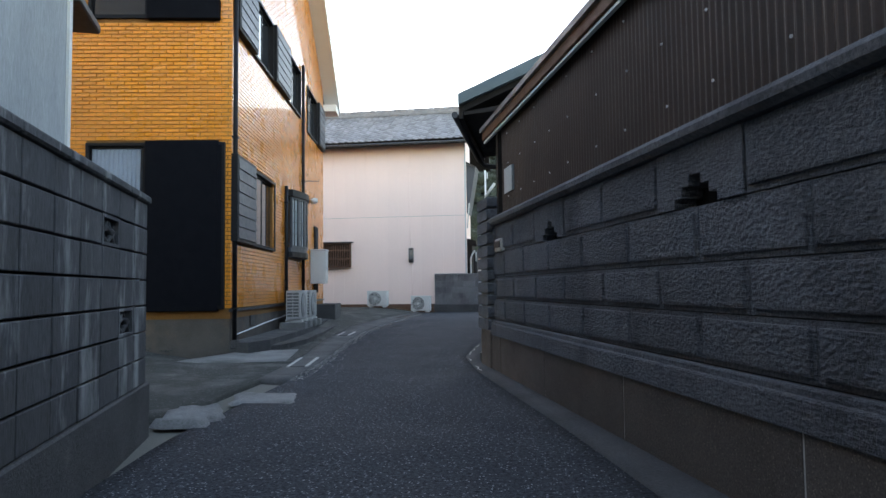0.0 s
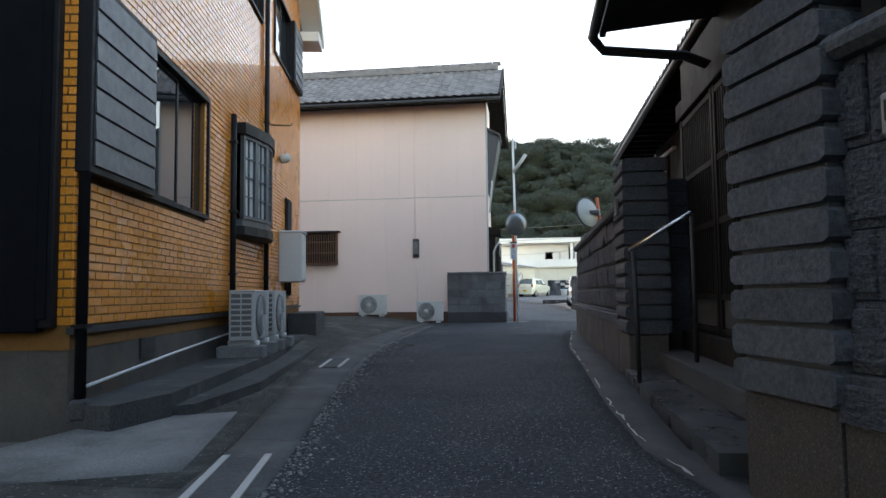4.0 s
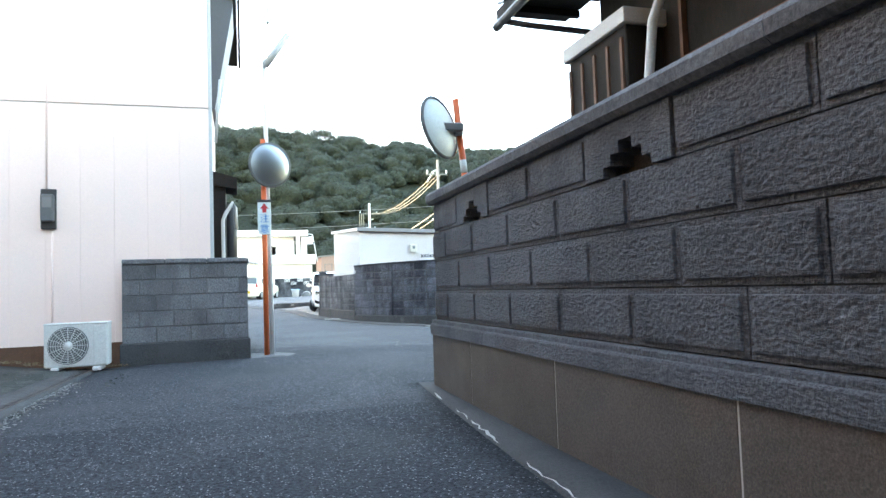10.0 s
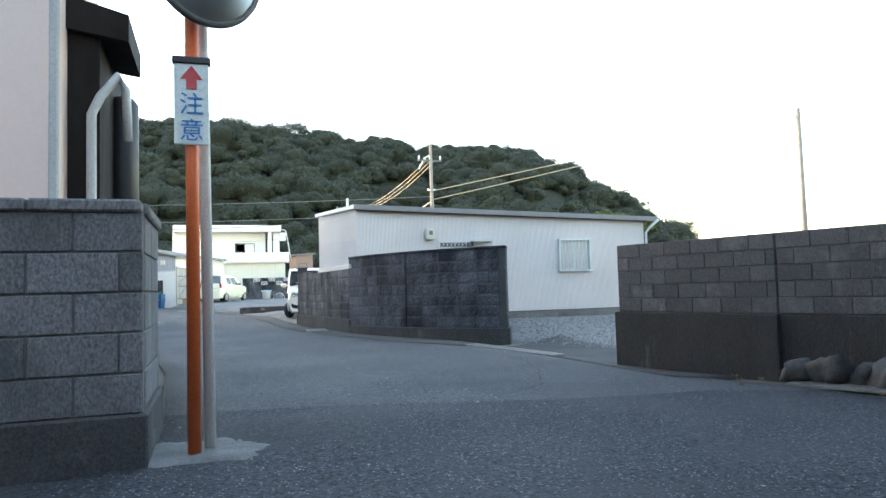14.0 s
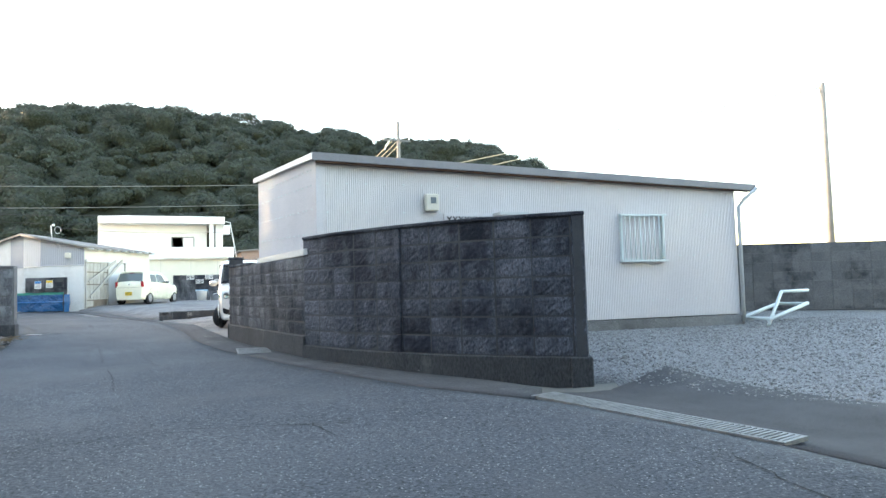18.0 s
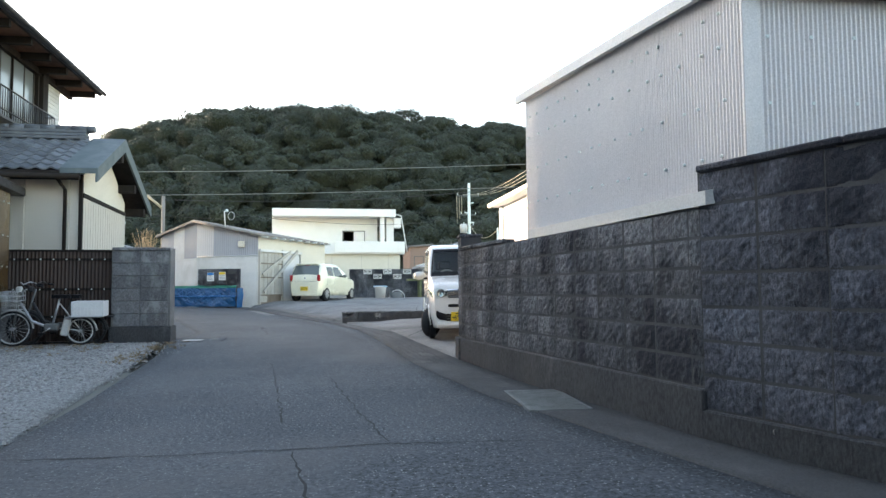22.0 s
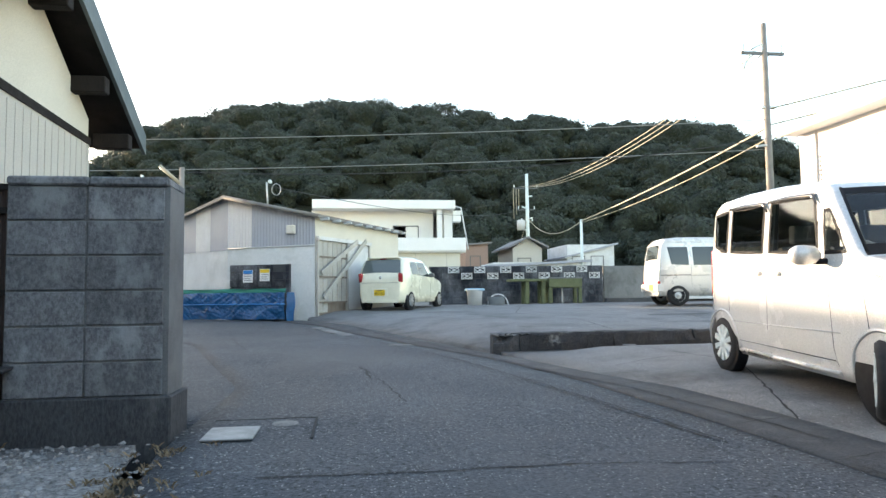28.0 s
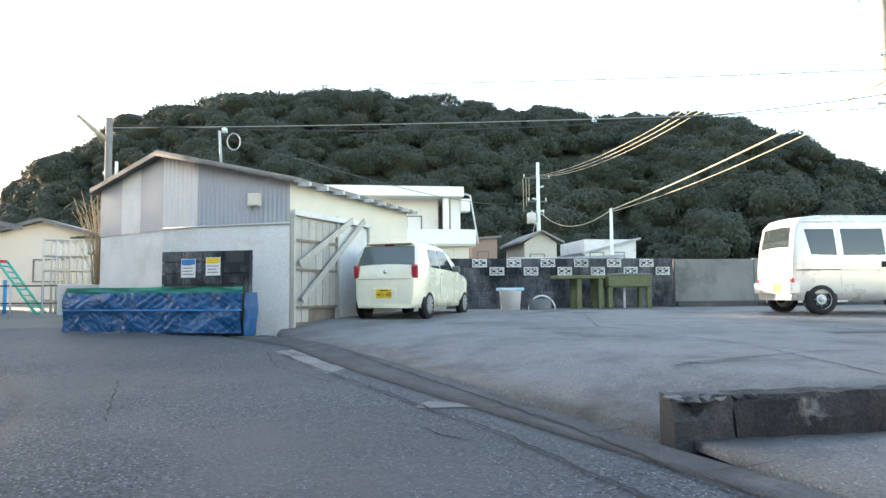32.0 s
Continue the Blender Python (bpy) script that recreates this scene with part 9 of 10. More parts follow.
part("lid", bx(0.0, 0.6, 0.0, 0.5, 0.5, 0.58, 0.02), plain("pale_blue_plastic", (0.3, 0.48, 0.62), 0.4), bn)
hb = thing("wire_hoop_basket", "grey wire basket lying with a white hoop", "basket", pose(1.15, 64.95, 0.66))
part("hoop", tb([(0.35 + 0.34 * math.cos(a), 0, 0.02 + 0.36 * math.sin(a)) for a in (math.pi * k / 16 for k in range(17))], 0.02, 6), WHITE_PLASTIC, hb)
part("body", lathe(bmesh.new(), [(0.3, 0), (0.31, 0.3), (0.28, 0.3), (0.27, 0.02), (0, 0.02)], 16, pose(0.3, 0.1, 0)), AC_GREY, hb)

# ---- flat-roofed white house, far houses ----
vh = thing("flat_roof_house", "two-storey cream-white house with a flat roof and balcony", "house", pose(0, 90, 0))
part("lower_wall", bx(-6, 4.4, 0, 8, 0.5, 4.1), CREAM, vh)
part("upper_wall", bx(-6, 2.6, 0.9, 8, 4.1, 7.1), WHITE_PAINT, vh)
part("roof_slab", bx(-5.9, 4.0, -0.6, 8, 7.04, 7.66, 0.02), WHITE_PAINT, vh)
part("balcony_front", bx(-1.0, 4.75, -0.5, -0.35, 4.1, 5.02, 0.02), WHITE_PAINT, vh)
part("balcony_floor", bx(-6.0, 4.75, -0.35, 0.9, 4.0, 4.2), WHITE_PAINT, vh)
part("column", bx(2.75, 3.1, -0.3, 0.1, 4.2, 7.04), WHITE_PAINT, vh)
part("corner_wall", bx(3.3, 3.9, 0.2, 8, 4.2, 7.04), WHITE_PAINT, vh)
window(vh, pose(-0.3, 0.86, 4.9), 1.85, 1.1, 2, 0.06, 0.05, AC_GREY, GLASS)
for x in (-3.6, -1.2, 1.2, 3.4):
    part("wall_joint", bx(x, x + 0.05, -0.012, 0.0, 0.5, 4.0), BEIGE, vh)
part("roof_tank", bx(3.9, 4.5, 0, 0.8, 6.2, 7.0, 0.03), WHITE_PAINT, vh)
part("stair_rail", tb([(4.1, 0.0, 7.3), (4.5, 0.0, 7.2), (4.6, 0.0, 6.6), (5.0, 0.0, 4.2)], 0.05, 6), WHITE_PLASTIC, vh)


def far_house(x0, x1, y, z0, z1, zr, mat, roof, windows=1, depth=6, label="small distant house with a tiled roof", flat=0.0):
    f = thing("far_house", label, "house", pose(0, y, 0))
    part("wall", bx(x0, x1, 0, depth, z0, z1), mat, f)
    mid = (x0 + x1) / 2
    if flat:
        part("roof", prism(bmesh.new(), [(x0 - 0.3, z1 - flat), (x0 - 0.3, z1 - flat + 0.15), (x1 + 0.3, z1 + 0.15), (x1 + 0.3, z1)], -0.3, depth + 0.3, "y"), roof, f)
        part("gable", prism(bmesh.new(), [(x0, z1 - flat), (x1, z1 - flat), (x1, z1)], -0.02, depth, "y"), mat, f)
    else:
        part("roof", prism(bmesh.new(), [(x0 - 0.5, z1 - 0.05), (x0 - 0.5, z1 + 0.12), (mid, zr), (x1 + 0.5, z1 + 0.12), (x1 + 0.5, z1 - 0.05), (mid, zr - 0.15)], -0.5, depth + 0.5, "y"), roof, f)
        part("gable", prism(bmesh.new(), [(x0, z1), (x1, z1), (mid, zr - 0.1)], 0.0, depth, "y"), mat, f)
    for k in range(windows):
        w_ = (x1 - x0) / (windows + 0.5)
        window(f, pose(x0 + 0.4 + w_ * k, -0.02, (z0 + z1) / 2), min(1.5, w_ * 0.7), min(1.2, (z1 - z0) * 0.35), 2, 0.06, 0.04, AC_GREY, GLASS)
    return f


far_house(6.5, 8.5, 100, 0.9, 5.4, 5.8, plain("brown_wall", (0.3, 0.2, 0.16), 0.8), TILE_BROWN, 1, 6, "small brown distant house with a dark roof", 0.2)
far_house(10.7, 13.3, 100, 0.9, 5.0, 6.0, BEIGE, TILE_BROWN, 1, 6, "small distant beige house with a gable roof")
far_house(15.6, 19.9, 100, 0.9, 5.3, 5.5, WHITE_WALL, GREY_SHEET, 2, 6, "low distant white shed with one window", 1.2)
far_house(5.5, 11.5, 84, 0.6, 3.0, 3.3, WHITE_WALL, GREY_SHEET, 1, 4, "low pale shed roof beyond the lot wall", 0.3)
# this house's right end is drawn out to shade the ground by the minicar
far_house(-30, -15.5, 66, 0.2, 3.6, 4.7, BEIGE, TILE, 3, 9, "low house with a blue-grey roof beyond the playground")
far_house(-22, -13.5, 84, 0.2, 3.4, 4.9, BEIGE, TILE, 2, 7, "low house with a blue-grey roof beyond the playground")
# the next three are out of view, added to keep low sun off the lane
far_house(-34, -18, 48, 0, 7.0, 9.0, BEIGE, TILE_BROWN, 3, 12, "unseen house block beyond the cream house, added to stop low sun")
far_house(-30, -17.5, 30, 0, 6.2, 8.2, BEIGE, TILE_BROWN, 3, 16, "unseen house block behind the gravel lot, added to stop low sun")
far_house(-31, -14, 6, 0, 6.2, 8.0, GREY_WALL, TILE_BROWN, 3, 18, "unseen house block behind the ochre house, added to stop low sun")
far_house(9, 20, 2, 0, 5.6, 7.6, DARK_WOOD, TILE, 2, 18, "neighbouring dark timber house behind the alley wall")
far_house(-6, 6, -16, 0, 5.6, 7.6, BEIGE, TILE, 2, 8, "house closing the alley behind the start")
far_house(-9.5, -5.5, 80, 0.5, 4.0, 4.7, WHITE_WALL, GREY_SHEET, 1, 6, "grey roofed shed behind the hut", 0.3)


# ---- poles and cables ----
def pole(m, h, r, label="tall grey concrete utility pole with crossarm and insulators", arms=((0.95, 1.6),), mat=None):
    p = thing("utility_pole", label, "utility pole", m)
    part("shaft", tb([(0, 0, 0), (0, 0, h)], [r, r * 0.65], 14), mat or POLE_CONCRETE, p)
    for u, w_ in arms:
        a = part("crossarm", bx(-w_ * 0.55, w_ * 0.45, -0.05, 0.05, h * u - 0.05, h * u + 0.05), AC_GREY, p)
        for k in range(3):
            x = -w_ * 0.5 + k * w_ * 0.45
            part("insulator", lathe(bmesh.new(), [(0, 0.3), (0.06, 0.28), (0.04, 0.18), (0.07, 0.14), (0.04, 0.05), (0.02, 0)], 8, pose(x, 0, h * u + 0.05)), SIGN_WHITE, a)
    return p


def cable(p, q, sag, mat, r=0.012, n=20, name="cable"):
    pts = [(p[0] + (q[0] - p[0]) * k / n, p[1] + (q[1] - p[1]) * k / n, p[2] + (q[2] - p[2]) * k / n - sag * 4 * (k / n) * (1 - k / n)) for k in range(n + 1)]
    c = thing(name, "overhead cable slung between poles", "cable", pose(0, 0, 0), "overhead cables")
    part("strand", tb(pts, r, 5), mat, c)


p3 = pole(pose(11.8, 65.4, 0.6), 10.3, 0.15, arms=((0.89, 1.7),))
part("side_lamp", tb([(0, 0, 5.75), (-0.6, -0.2, 5.65)], 0.05, 6), PALE_STEEL, p3)
part("bracket", bx(-0.25, 0.3, -0.06, 0.06, 7.1, 7.2), STEEL, p3)
for k in range(4):
    part("stay_insulator", tb([(-0.15 - 0.2 * k, 0, 9.5 - 0.2 * k), (-0.55 - 0.1 * k, 0, 9.3 - 0.25 * k)], 0.04, 6), SIGN_WHITE, p3)
p2 = pole(pose(14.1, 107.5, 1.0), 11.9, 0.22, "distant pale utility pole with transformer and crossarms", ((0.88, 2.6), (0.7, 1.8), (0.6, 1.2)), SIGN_WHITE)
for k in range(5):
    part("pole_fitting", tb([(-0.1, 0, 5.2 + 1.1 * k), (-0.55 if k % 2 else 0.5, -0.1, 5.3 + 1.1 * k)], 0.08, 6), SIGN_WHITE, p2)
part("transformer", lathe(bmesh.new(), [(0, 0), (0.4, 0.02), (0.42, 0.9), (0.3, 1.0), (0, 1.0)], 14, pose(-0.65, 0, 6.3)), PALE_STEEL, p2)
for k in range(3):
    part("drop_wire", tb([(-1.4 + 0.28 * k, 0, 10.4), (-1.36 + 0.26 * k, 0, 7.4 + 0.5 * k)], 0.035, 5), WIRE_SUNLIT, p2)
pole(pose(11.2, 83.9, 0.7), 5.0, 0.12, "short white concrete pole carrying cables", (), SIGN_WHITE)
pole(pose(-25.3, 118, 1.0), 13.2, 0.22, "distant pale utility pole with crossarms", ((0.9, 2.4), (0.7, 1.8), (0.6, 1.4)), SIGN_WHITE)
pole(pose(29, 51, 0), 10.6, 0.2, "slender bare steel pole beyond the yard", ())
lp2 = thing("lamp_post", "wooden post with an angled sunlit tube lamp", "street lamp", pose(-8.6, 64.9, 0.4))
part("post", tb([(0, 0, 0), (0, 0, 4.75)], 0.075, 10), POLE_CONCRETE, lp2)
part("lamp_tube", tb([(-0.03, 0, 4.22), (-0.66, -0.05, 4.78)], 0.055, 8), WIRE_SUNLIT, lp2)
for k in range(3):
    cable((14.1 + (k - 1) * 0.7, 107.4, 11.6), (11.8 + (k - 1) * 0.3, 65.4, 9.8), 1.2, WIRE_SUNLIT, 0.02)
cable((11.9, 65.4, 7.1), (29, 51, 10.4), 0.1, WIRE_SUNLIT, 0.03)
cable((11.9, 65.4, 7.7), (29, 51, 10.5), 0.05, WIRE_SUNLIT, 0.03)
cable((14.0, 107.4, 8.6), (11.2, 83.9, 5.6), 1.2, WIRE_SUNLIT, 0.03)
cable((11.2, 83.9, 5.6), (11.8, 65.4, 7.0), 0.15, WIRE_SUNLIT, 0.035)
cable((11.2, 83.9, 5.5), (12.0, 65.4, 6.7), 0.3, WIRE_SUNLIT, 0.02)
cable((14.0, 107.4, 8.2), (10.4, 100, 3.5), 0.4, WIRE_SUNLIT, 0.025)
cable((-42, 71, 7.4), (11.8, 65.4, 7.3), 0.7, WIRE_GREY, 0.016, 40)
cable((-42, 71, 6.3), (11.8, 65.4, 6.2), 0.7, WIRE_GREY, 0.016, 40)
cable((-8.6, 64.9, 5.0), (11.8, 65.4, 6.6), 0.5, WIRE, 0.016)
cable((-8.6, 64.9, 4.9), (-40, 70, 6.0), 0.6, WIRE, 0.01)
cable((-25, 118, 10.4), (14.1, 107.5, 10.2), 1.2, WIRE, 0.02)
cable((-25, 118, 13.2), (-60, 100, 12.2), 1.0, WIRE, 0.015)
cable((-5.6, 61.85, 4.1), (14.1, 107.5, 9.5), 0.8, WIRE, 0.012)

# ---- playground ----
gy = thing("climbing_frame", "cream-white tubular climbing frame in the playground", "climbing frame", pose(-12.4, 71.0, 0.55))
for z, w_ in ((0.0, 1.75), (0.45, 1.75), (0.9, 1.75), (1.35, 1.5), (1.8, 1.5), (2.3, 1.5)):
    for y in (0, 0.6, 1.2):
        part("bar", tb([(0 if z < 1.5 else 0.0, y, z), (w_ if z > 1 else 2.3, y, z)], 0.035, 6), CREAM, gy)
for k in range(5):
    for y in (0, 0.6, 1.2):
        part("upright", tb([(0.38 * k, y, 0), (0.38 * k, y, 2.32)], 0.035, 6), CREAM, gy)
for k in range(2):
    part("upright", tb([(1.95 + 0.33 * k, 0, 0), (1.95 + 0.33 * k, 0, 1.4)], 0.035, 6), CREAM, gy)
sl = thing("slide", "red and blue playground slide with a teal ladder", "slide", pose(-13.3, 70.0, 0.5))
for x, mt in ((-0.3, RED), (0.3, plain("blue_paint", (0.04, 0.3, 0.6), 0.5))):
    part("post", tb([(x, 0, 0), (x, 0, 2.0 if x < 0 else 1.1)], 0.05, 8), mt, sl)
part("platform", bx(-0.9, 0.2, -0.3, 0.3, 1.6, 1.68), RED, sl)
for k in range(7):
    part("guard_bar", tb([(-0.9 + 0.16 * k, -0.3, 1.68), (-0.9 + 0.16 * k, -0.3, 2.5)], 0.022, 6), RED, sl)
part("guard_top", tb([(-0.9, -0.3, 2.2), (0.1, -0.3, 2.5), (0.2, -0.3, 2.2)], 0.03, 6), RED, sl)
for s in (-0.3, 0.3):
    part("ladder_rail", tb([(0.2, s, 1.65), (1.35, s, 0.0)], 0.035, 6), TEAL_PAINT, sl)
for k in range(9):
    part("rung", tb([(0.27 + 0.12 * k, -0.3, 1.5 - 0.17 * k), (0.27 + 0.12 * k, 0.3, 1.5 - 0.17 * k)], 0.025, 6), TEAL_PAINT, sl)
pf = thing("low_fence", "low grey wire fence in front of the playground", "fence", pose(-16, 67.0, 0.45))
for k in range(9):
    part("post", tb([(0.75 * k, 0, 0), (0.75 * k, 0, 0.95)], 0.025, 6), PALE_STEEL, pf)
for z in (0.05, 0.5, 0.93):
    part("rail", tb([(0, 0, z), (6.1, 0, z)], 0.018, 6), DARK_METAL, pf)
part("gate_panel", bx(5.6, 6.9, -0.05, 0.0, 0.2, 0.95, 0.01), WHITE_WALL, pf)


def leafy(name, label, m, r, n, seed, mat, trunk_h, flat=0.7, size=0.12, pads=None):
    """A small tree: tapered trunk, limbs and a crown of many small leaves in clumps."""
    rnd = random.Random(seed)
    t = thing(name, label, "tree", m)
    part("trunk", tb([(0, 0, 0), (0.05, 0.02, trunk_h * 0.5), (0.0, 0, trunk_h)], [0.09, 0.07, 0.03], 8), TRUNK, t)
    pads = pads or [(rnd.uniform(-r, r) * 0.6, rnd.uniform(-r, r) * 0.6, trunk_h + rnd.uniform(-0.3, 0.6) * r, r * 0.55) for _ in range(6)]
    verts, faces = [], []
    for px, py, pz, pr in pads:
        part("limb", tb([(0, 0, trunk_h * 0.7), (px * 0.6, py * 0.6, pz - pr * 0.3), (px, py, pz)], [0.04, 0.025, 0.012], 6), TRUNK, t)
        for _ in range(n // len(pads)):
            a, b_ = rnd.uniform(0, 6.28), rnd.random() ** 0.4
            x, y, z = px + pr * b_ * math.cos(a), py + pr * b_ * math.sin(a), pz + pr * flat * rnd.uniform(-0.5, 0.6) * (1.1 - b_)
            s = size * rnd.uniform(0.6, 1.3)
            u, v_ = Vector((rnd.uniform(-1, 1), rnd.uniform(-1, 1), rnd.uniform(-0.6, 0.6))).normalized(), Vector((rnd.uniform(-1, 1), rnd.uniform(-1, 1), rnd.uniform(-1, 1)))
            w_ = u.cross(v_).normalized()
            i = len(verts)
            c_ = Vector((x, y, z))
            verts += [c_ - u * s, c_ + w_ * s * 0.45, c_ + u * s, c_ - w_ * s * 0.45]
            faces.append((i, i + 1, i + 2, i + 3))
    raw("crown", [tuple(v__) for v__ in verts], faces, mat, t)
    return t


PINE = material("pine_leaf", (0.07, 0.085, 0.03), 0.8, 0, (0.05, 0.06, 0.025), 2.0, 0.5, vary=0.35, island=True)
leafy("garden_tree", "clipped garden pine with flat cloud pads", pose(-11.2, 74, 0.5), 1.5, 3600, 3, PINE, 2.0, 0.35, 0.1, [(-0.9, 0, 2.6, 0.6), (0.2, 0.2, 2.9, 0.6), (0.9, 0, 2.4, 0.55), (-0.4, 0.3, 2.1, 0.6), (0.6, -0.2, 1.8, 0.5)])
leafy("bare_shrub", "reddish half-bare shrub beside the playground", pose(-9.9, 73, 0.5), 1.2, 1500, 5, DRY, 1.4, 0.9, 0.07)
reeds = thing("dry_shrub", "tall straw-coloured dry stems standing behind the hut", "shrub", pose(-10.4, 70.0, 0.5))
rr_ = random.Random(8)
STRAW = material("straw_stem", (0.36, 0.25, 0.14), 0.9, 0, (0.2, 0.14, 0.08), 3.0, 0.5)
bm = bmesh.new()
for k in range(48):
    a, top, lean = rr_.uniform(0, 6.28), rr_.uniform(2.2, 3.7), rr_.uniform(0.15, 0.8)
    c_, s_ = math.cos(a), math.sin(a)
    mid_, tip = Vector((0.4 * lean * c_, 0.4 * lean * s_, top * 0.6)), Vector((lean * c_, lean * s_, top))
    tube(bm, [(0.12 * c_, 0.12 * s_, 0), mid_, tip], [0.014, 0.012, 0.006], 4)
    for q in range(3):
        u = rr_.uniform(0.2, 0.9)
        root_ = mid_.lerp(tip, u)
        tube(bm, [root_, root_ + Vector((rr_.uniform(-0.3, 0.3), rr_.uniform(-0.3, 0.3), rr_.uniform(0.1, 0.45)))], [0.009, 0.004], 4)
tagged(part("stems", bm, STRAW, reeds), "", "", "", "stuff")
leafy("yard_tree", "dark round tree beyond the yard wall", pose(30, 75, 1.0), 4.5, 5000, 9, PINE, 4.0, 0.9, 0.35)

# ---- wooded hill ----
def crest(a):
    """The skyline's slope by bearing from the end of the walk, degrees to the right of +y."""
    return lerp(a, ((-40, 0.0), (-31, 0.03), (-26, 0.085), (-23, 0.14), (-16.8, 0.225), (-11, 0.268), (-5, 0.282), (0.5, 0.292), (10, 0.277), (19, 0.255), (30, 0.236), (36, 0.196), (42, 0.132), (47, 0.07), (55, 0.0)))


def hill():
    rnd = random.Random(12)
    R0, R1 = 62.0, 131.0
    verts, faces = [], []
    A_, D_ = 70, 12
    for i in range(A_ + 1):
        a = -40 + 95 * i / A_
        for j in range(D_ + 1):
            d = R0 + (R1 + 60 - R0) * j / D_
            k = min(1.0, (d - R0) / (R1 - R0))
            z = crest(a) * R1 * (ease(k, -0.15, 1.0) ** 0.8) if d <= R1 else crest(a) * R1 * (1 - 0.4 * (d - R1) / 60)
            verts.append((-3.3 + d * math.sin(radians(a)), 48.9 + d * math.cos(radians(a)), z - 2.0))
    n = D_ + 1
    faces = [(i * n + j, i * n + j + 1, (i + 1) * n + j + 1, (i + 1) * n + j) for i in range(A_) for j in range(D_)]
    # slope wears the dark crown colour, standing in for shade between trees
    tagged(raw("hillside", verts, faces, LEAF_CORE, None, "slope under the forest in the dark inner-leaf colour", True), "", "", "", "structure")
    rs = np.random.RandomState(3)
    ico = bmesh.new()
    bmesh.ops.create_icosphere(ico, subdivisions=3, radius=1.0)
    iv = np.array([v.co[:] for v in ico.verts])
    fv = np.array([[v.index for v in q.verts] for q in ico.faces])
    ico.free()
    V, Fc, off, CV, CF, coff = [], [], 0, [], [], 0
    leaf = np.array([[0, 1, 2]])
    for _ in range(900):
        a = rnd.uniform(-36, 52)
        k = rnd.random() ** 0.8
        d = R0 + 4 + (R1 - R0 - 2) * k
        kk = min(1.0, (d - R0) / (R1 - R0))
        c = crest(a)
        if c < 0.015:
            continue
        r = rnd.choice((2.0, 2.6, 3.2, 4.0, 5.2)) * rnd.uniform(0.85, 1.15)
        airy = kk > 0.9 and rnd.random() < 0.7
        z = c * R1 * (ease(kk, -0.15, 1.0) ** 0.8) - 1.9 - 0.25 * (r - 3) + rnd.uniform(-0.4, 0.5)
        base = np.array((-3.3 + d * math.sin(radians(a)), 48.9 + d * math.cos(radians(a)), z + (1.2 if airy else 0.25)))
        lobes = rnd.randint(4, 7)
        th, ph = rs.uniform(0, 2 * math.pi, lobes), np.arccos(rs.uniform(0.05, 1, lobes))
        centres = base + np.stack([0.68 * r * np.sin(ph) * np.cos(th), 0.68 * r * np.sin(ph) * np.sin(th), 0.46 * r * np.cos(ph)], 1)
        # crown: the hull of its lobes seen from the middle, ruffled
        rel, lr = centres - base, r * 0.33
        along_ = iv @ rel.T
        gap = (rel ** 2).sum(1)[None] - along_ ** 2
        reach = np.where(gap < lr * lr, along_ + np.sqrt(np.maximum(0, lr * lr - gap)), 0.0).max(1)
        reach = np.maximum(reach, 0.42 * r) * (1 + 0.1 * (rs.rand(len(iv)) - 0.5))
        if not airy:
            CV.append(iv * reach[:, None] * (1, 1, 0.95) + base)
            CF.append(fv + coff)
            coff += len(iv)
        n = int(1050 * (r / 3) ** 1.8)
        which = rs.randint(0, lobes, n)
        nrm = rs.normal(size=(n, 3)) + (0, 0, 0.35)
        nrm /= np.linalg.norm(nrm, axis=1)[:, None]
        pos = centres[which] + nrm * (r * rs.uniform(0.16 if airy else 0.31, 0.48, (n, 1))) * (1, 1, 0.72)
        face = nrm + 0.4 * rs.normal(size=(n, 3))
        face /= np.linalg.norm(face, axis=1)[:, None]
        u = np.cross(face, rs.normal(size=(n, 3)))
        u /= np.linalg.norm(u, axis=1)[:, None]
        w = np.cross(face, u)
        s = rs.uniform(0.09, 0.23, (n, 1))
        corners = np.stack([pos - u * s, pos + u * s * 0.5 - w * s * 0.75, pos + u * s + w * s * 0.6], 1).reshape(-1, 3)
        V.append(corners)
        Fc.append((leaf[None] + (np.arange(n) * 3)[:, None, None]).reshape(-1, 3) + off)
        off += 3 * n

    def big_mesh(name, vs, fs, mat):
        data = bpy.data.meshes.new(name)
        data.vertices.add(len(vs))
        data.vertices.foreach_set("co", vs.ravel())
        data.loops.add(fs.size)
        data.loops.foreach_set("vertex_index", fs.ravel())
        data.polygons.add(len(fs))
        data.polygons.foreach_set("loop_start", np.arange(0, fs.size, 3))
        data.polygons.foreach_set("loop_total", np.full(len(fs), 3))
        data.update()
        data.validate()
        data.materials.append(mat)
        return new(name, data)

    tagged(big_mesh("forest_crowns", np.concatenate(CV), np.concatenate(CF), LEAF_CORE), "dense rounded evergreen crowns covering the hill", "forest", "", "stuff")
    tagged(big_mesh("forest_leaves", np.concatenate(V), np.concatenate(Fc), LEAF), "small leaves ruffling the forest crowns", "forest", "", "stuff")


hill()


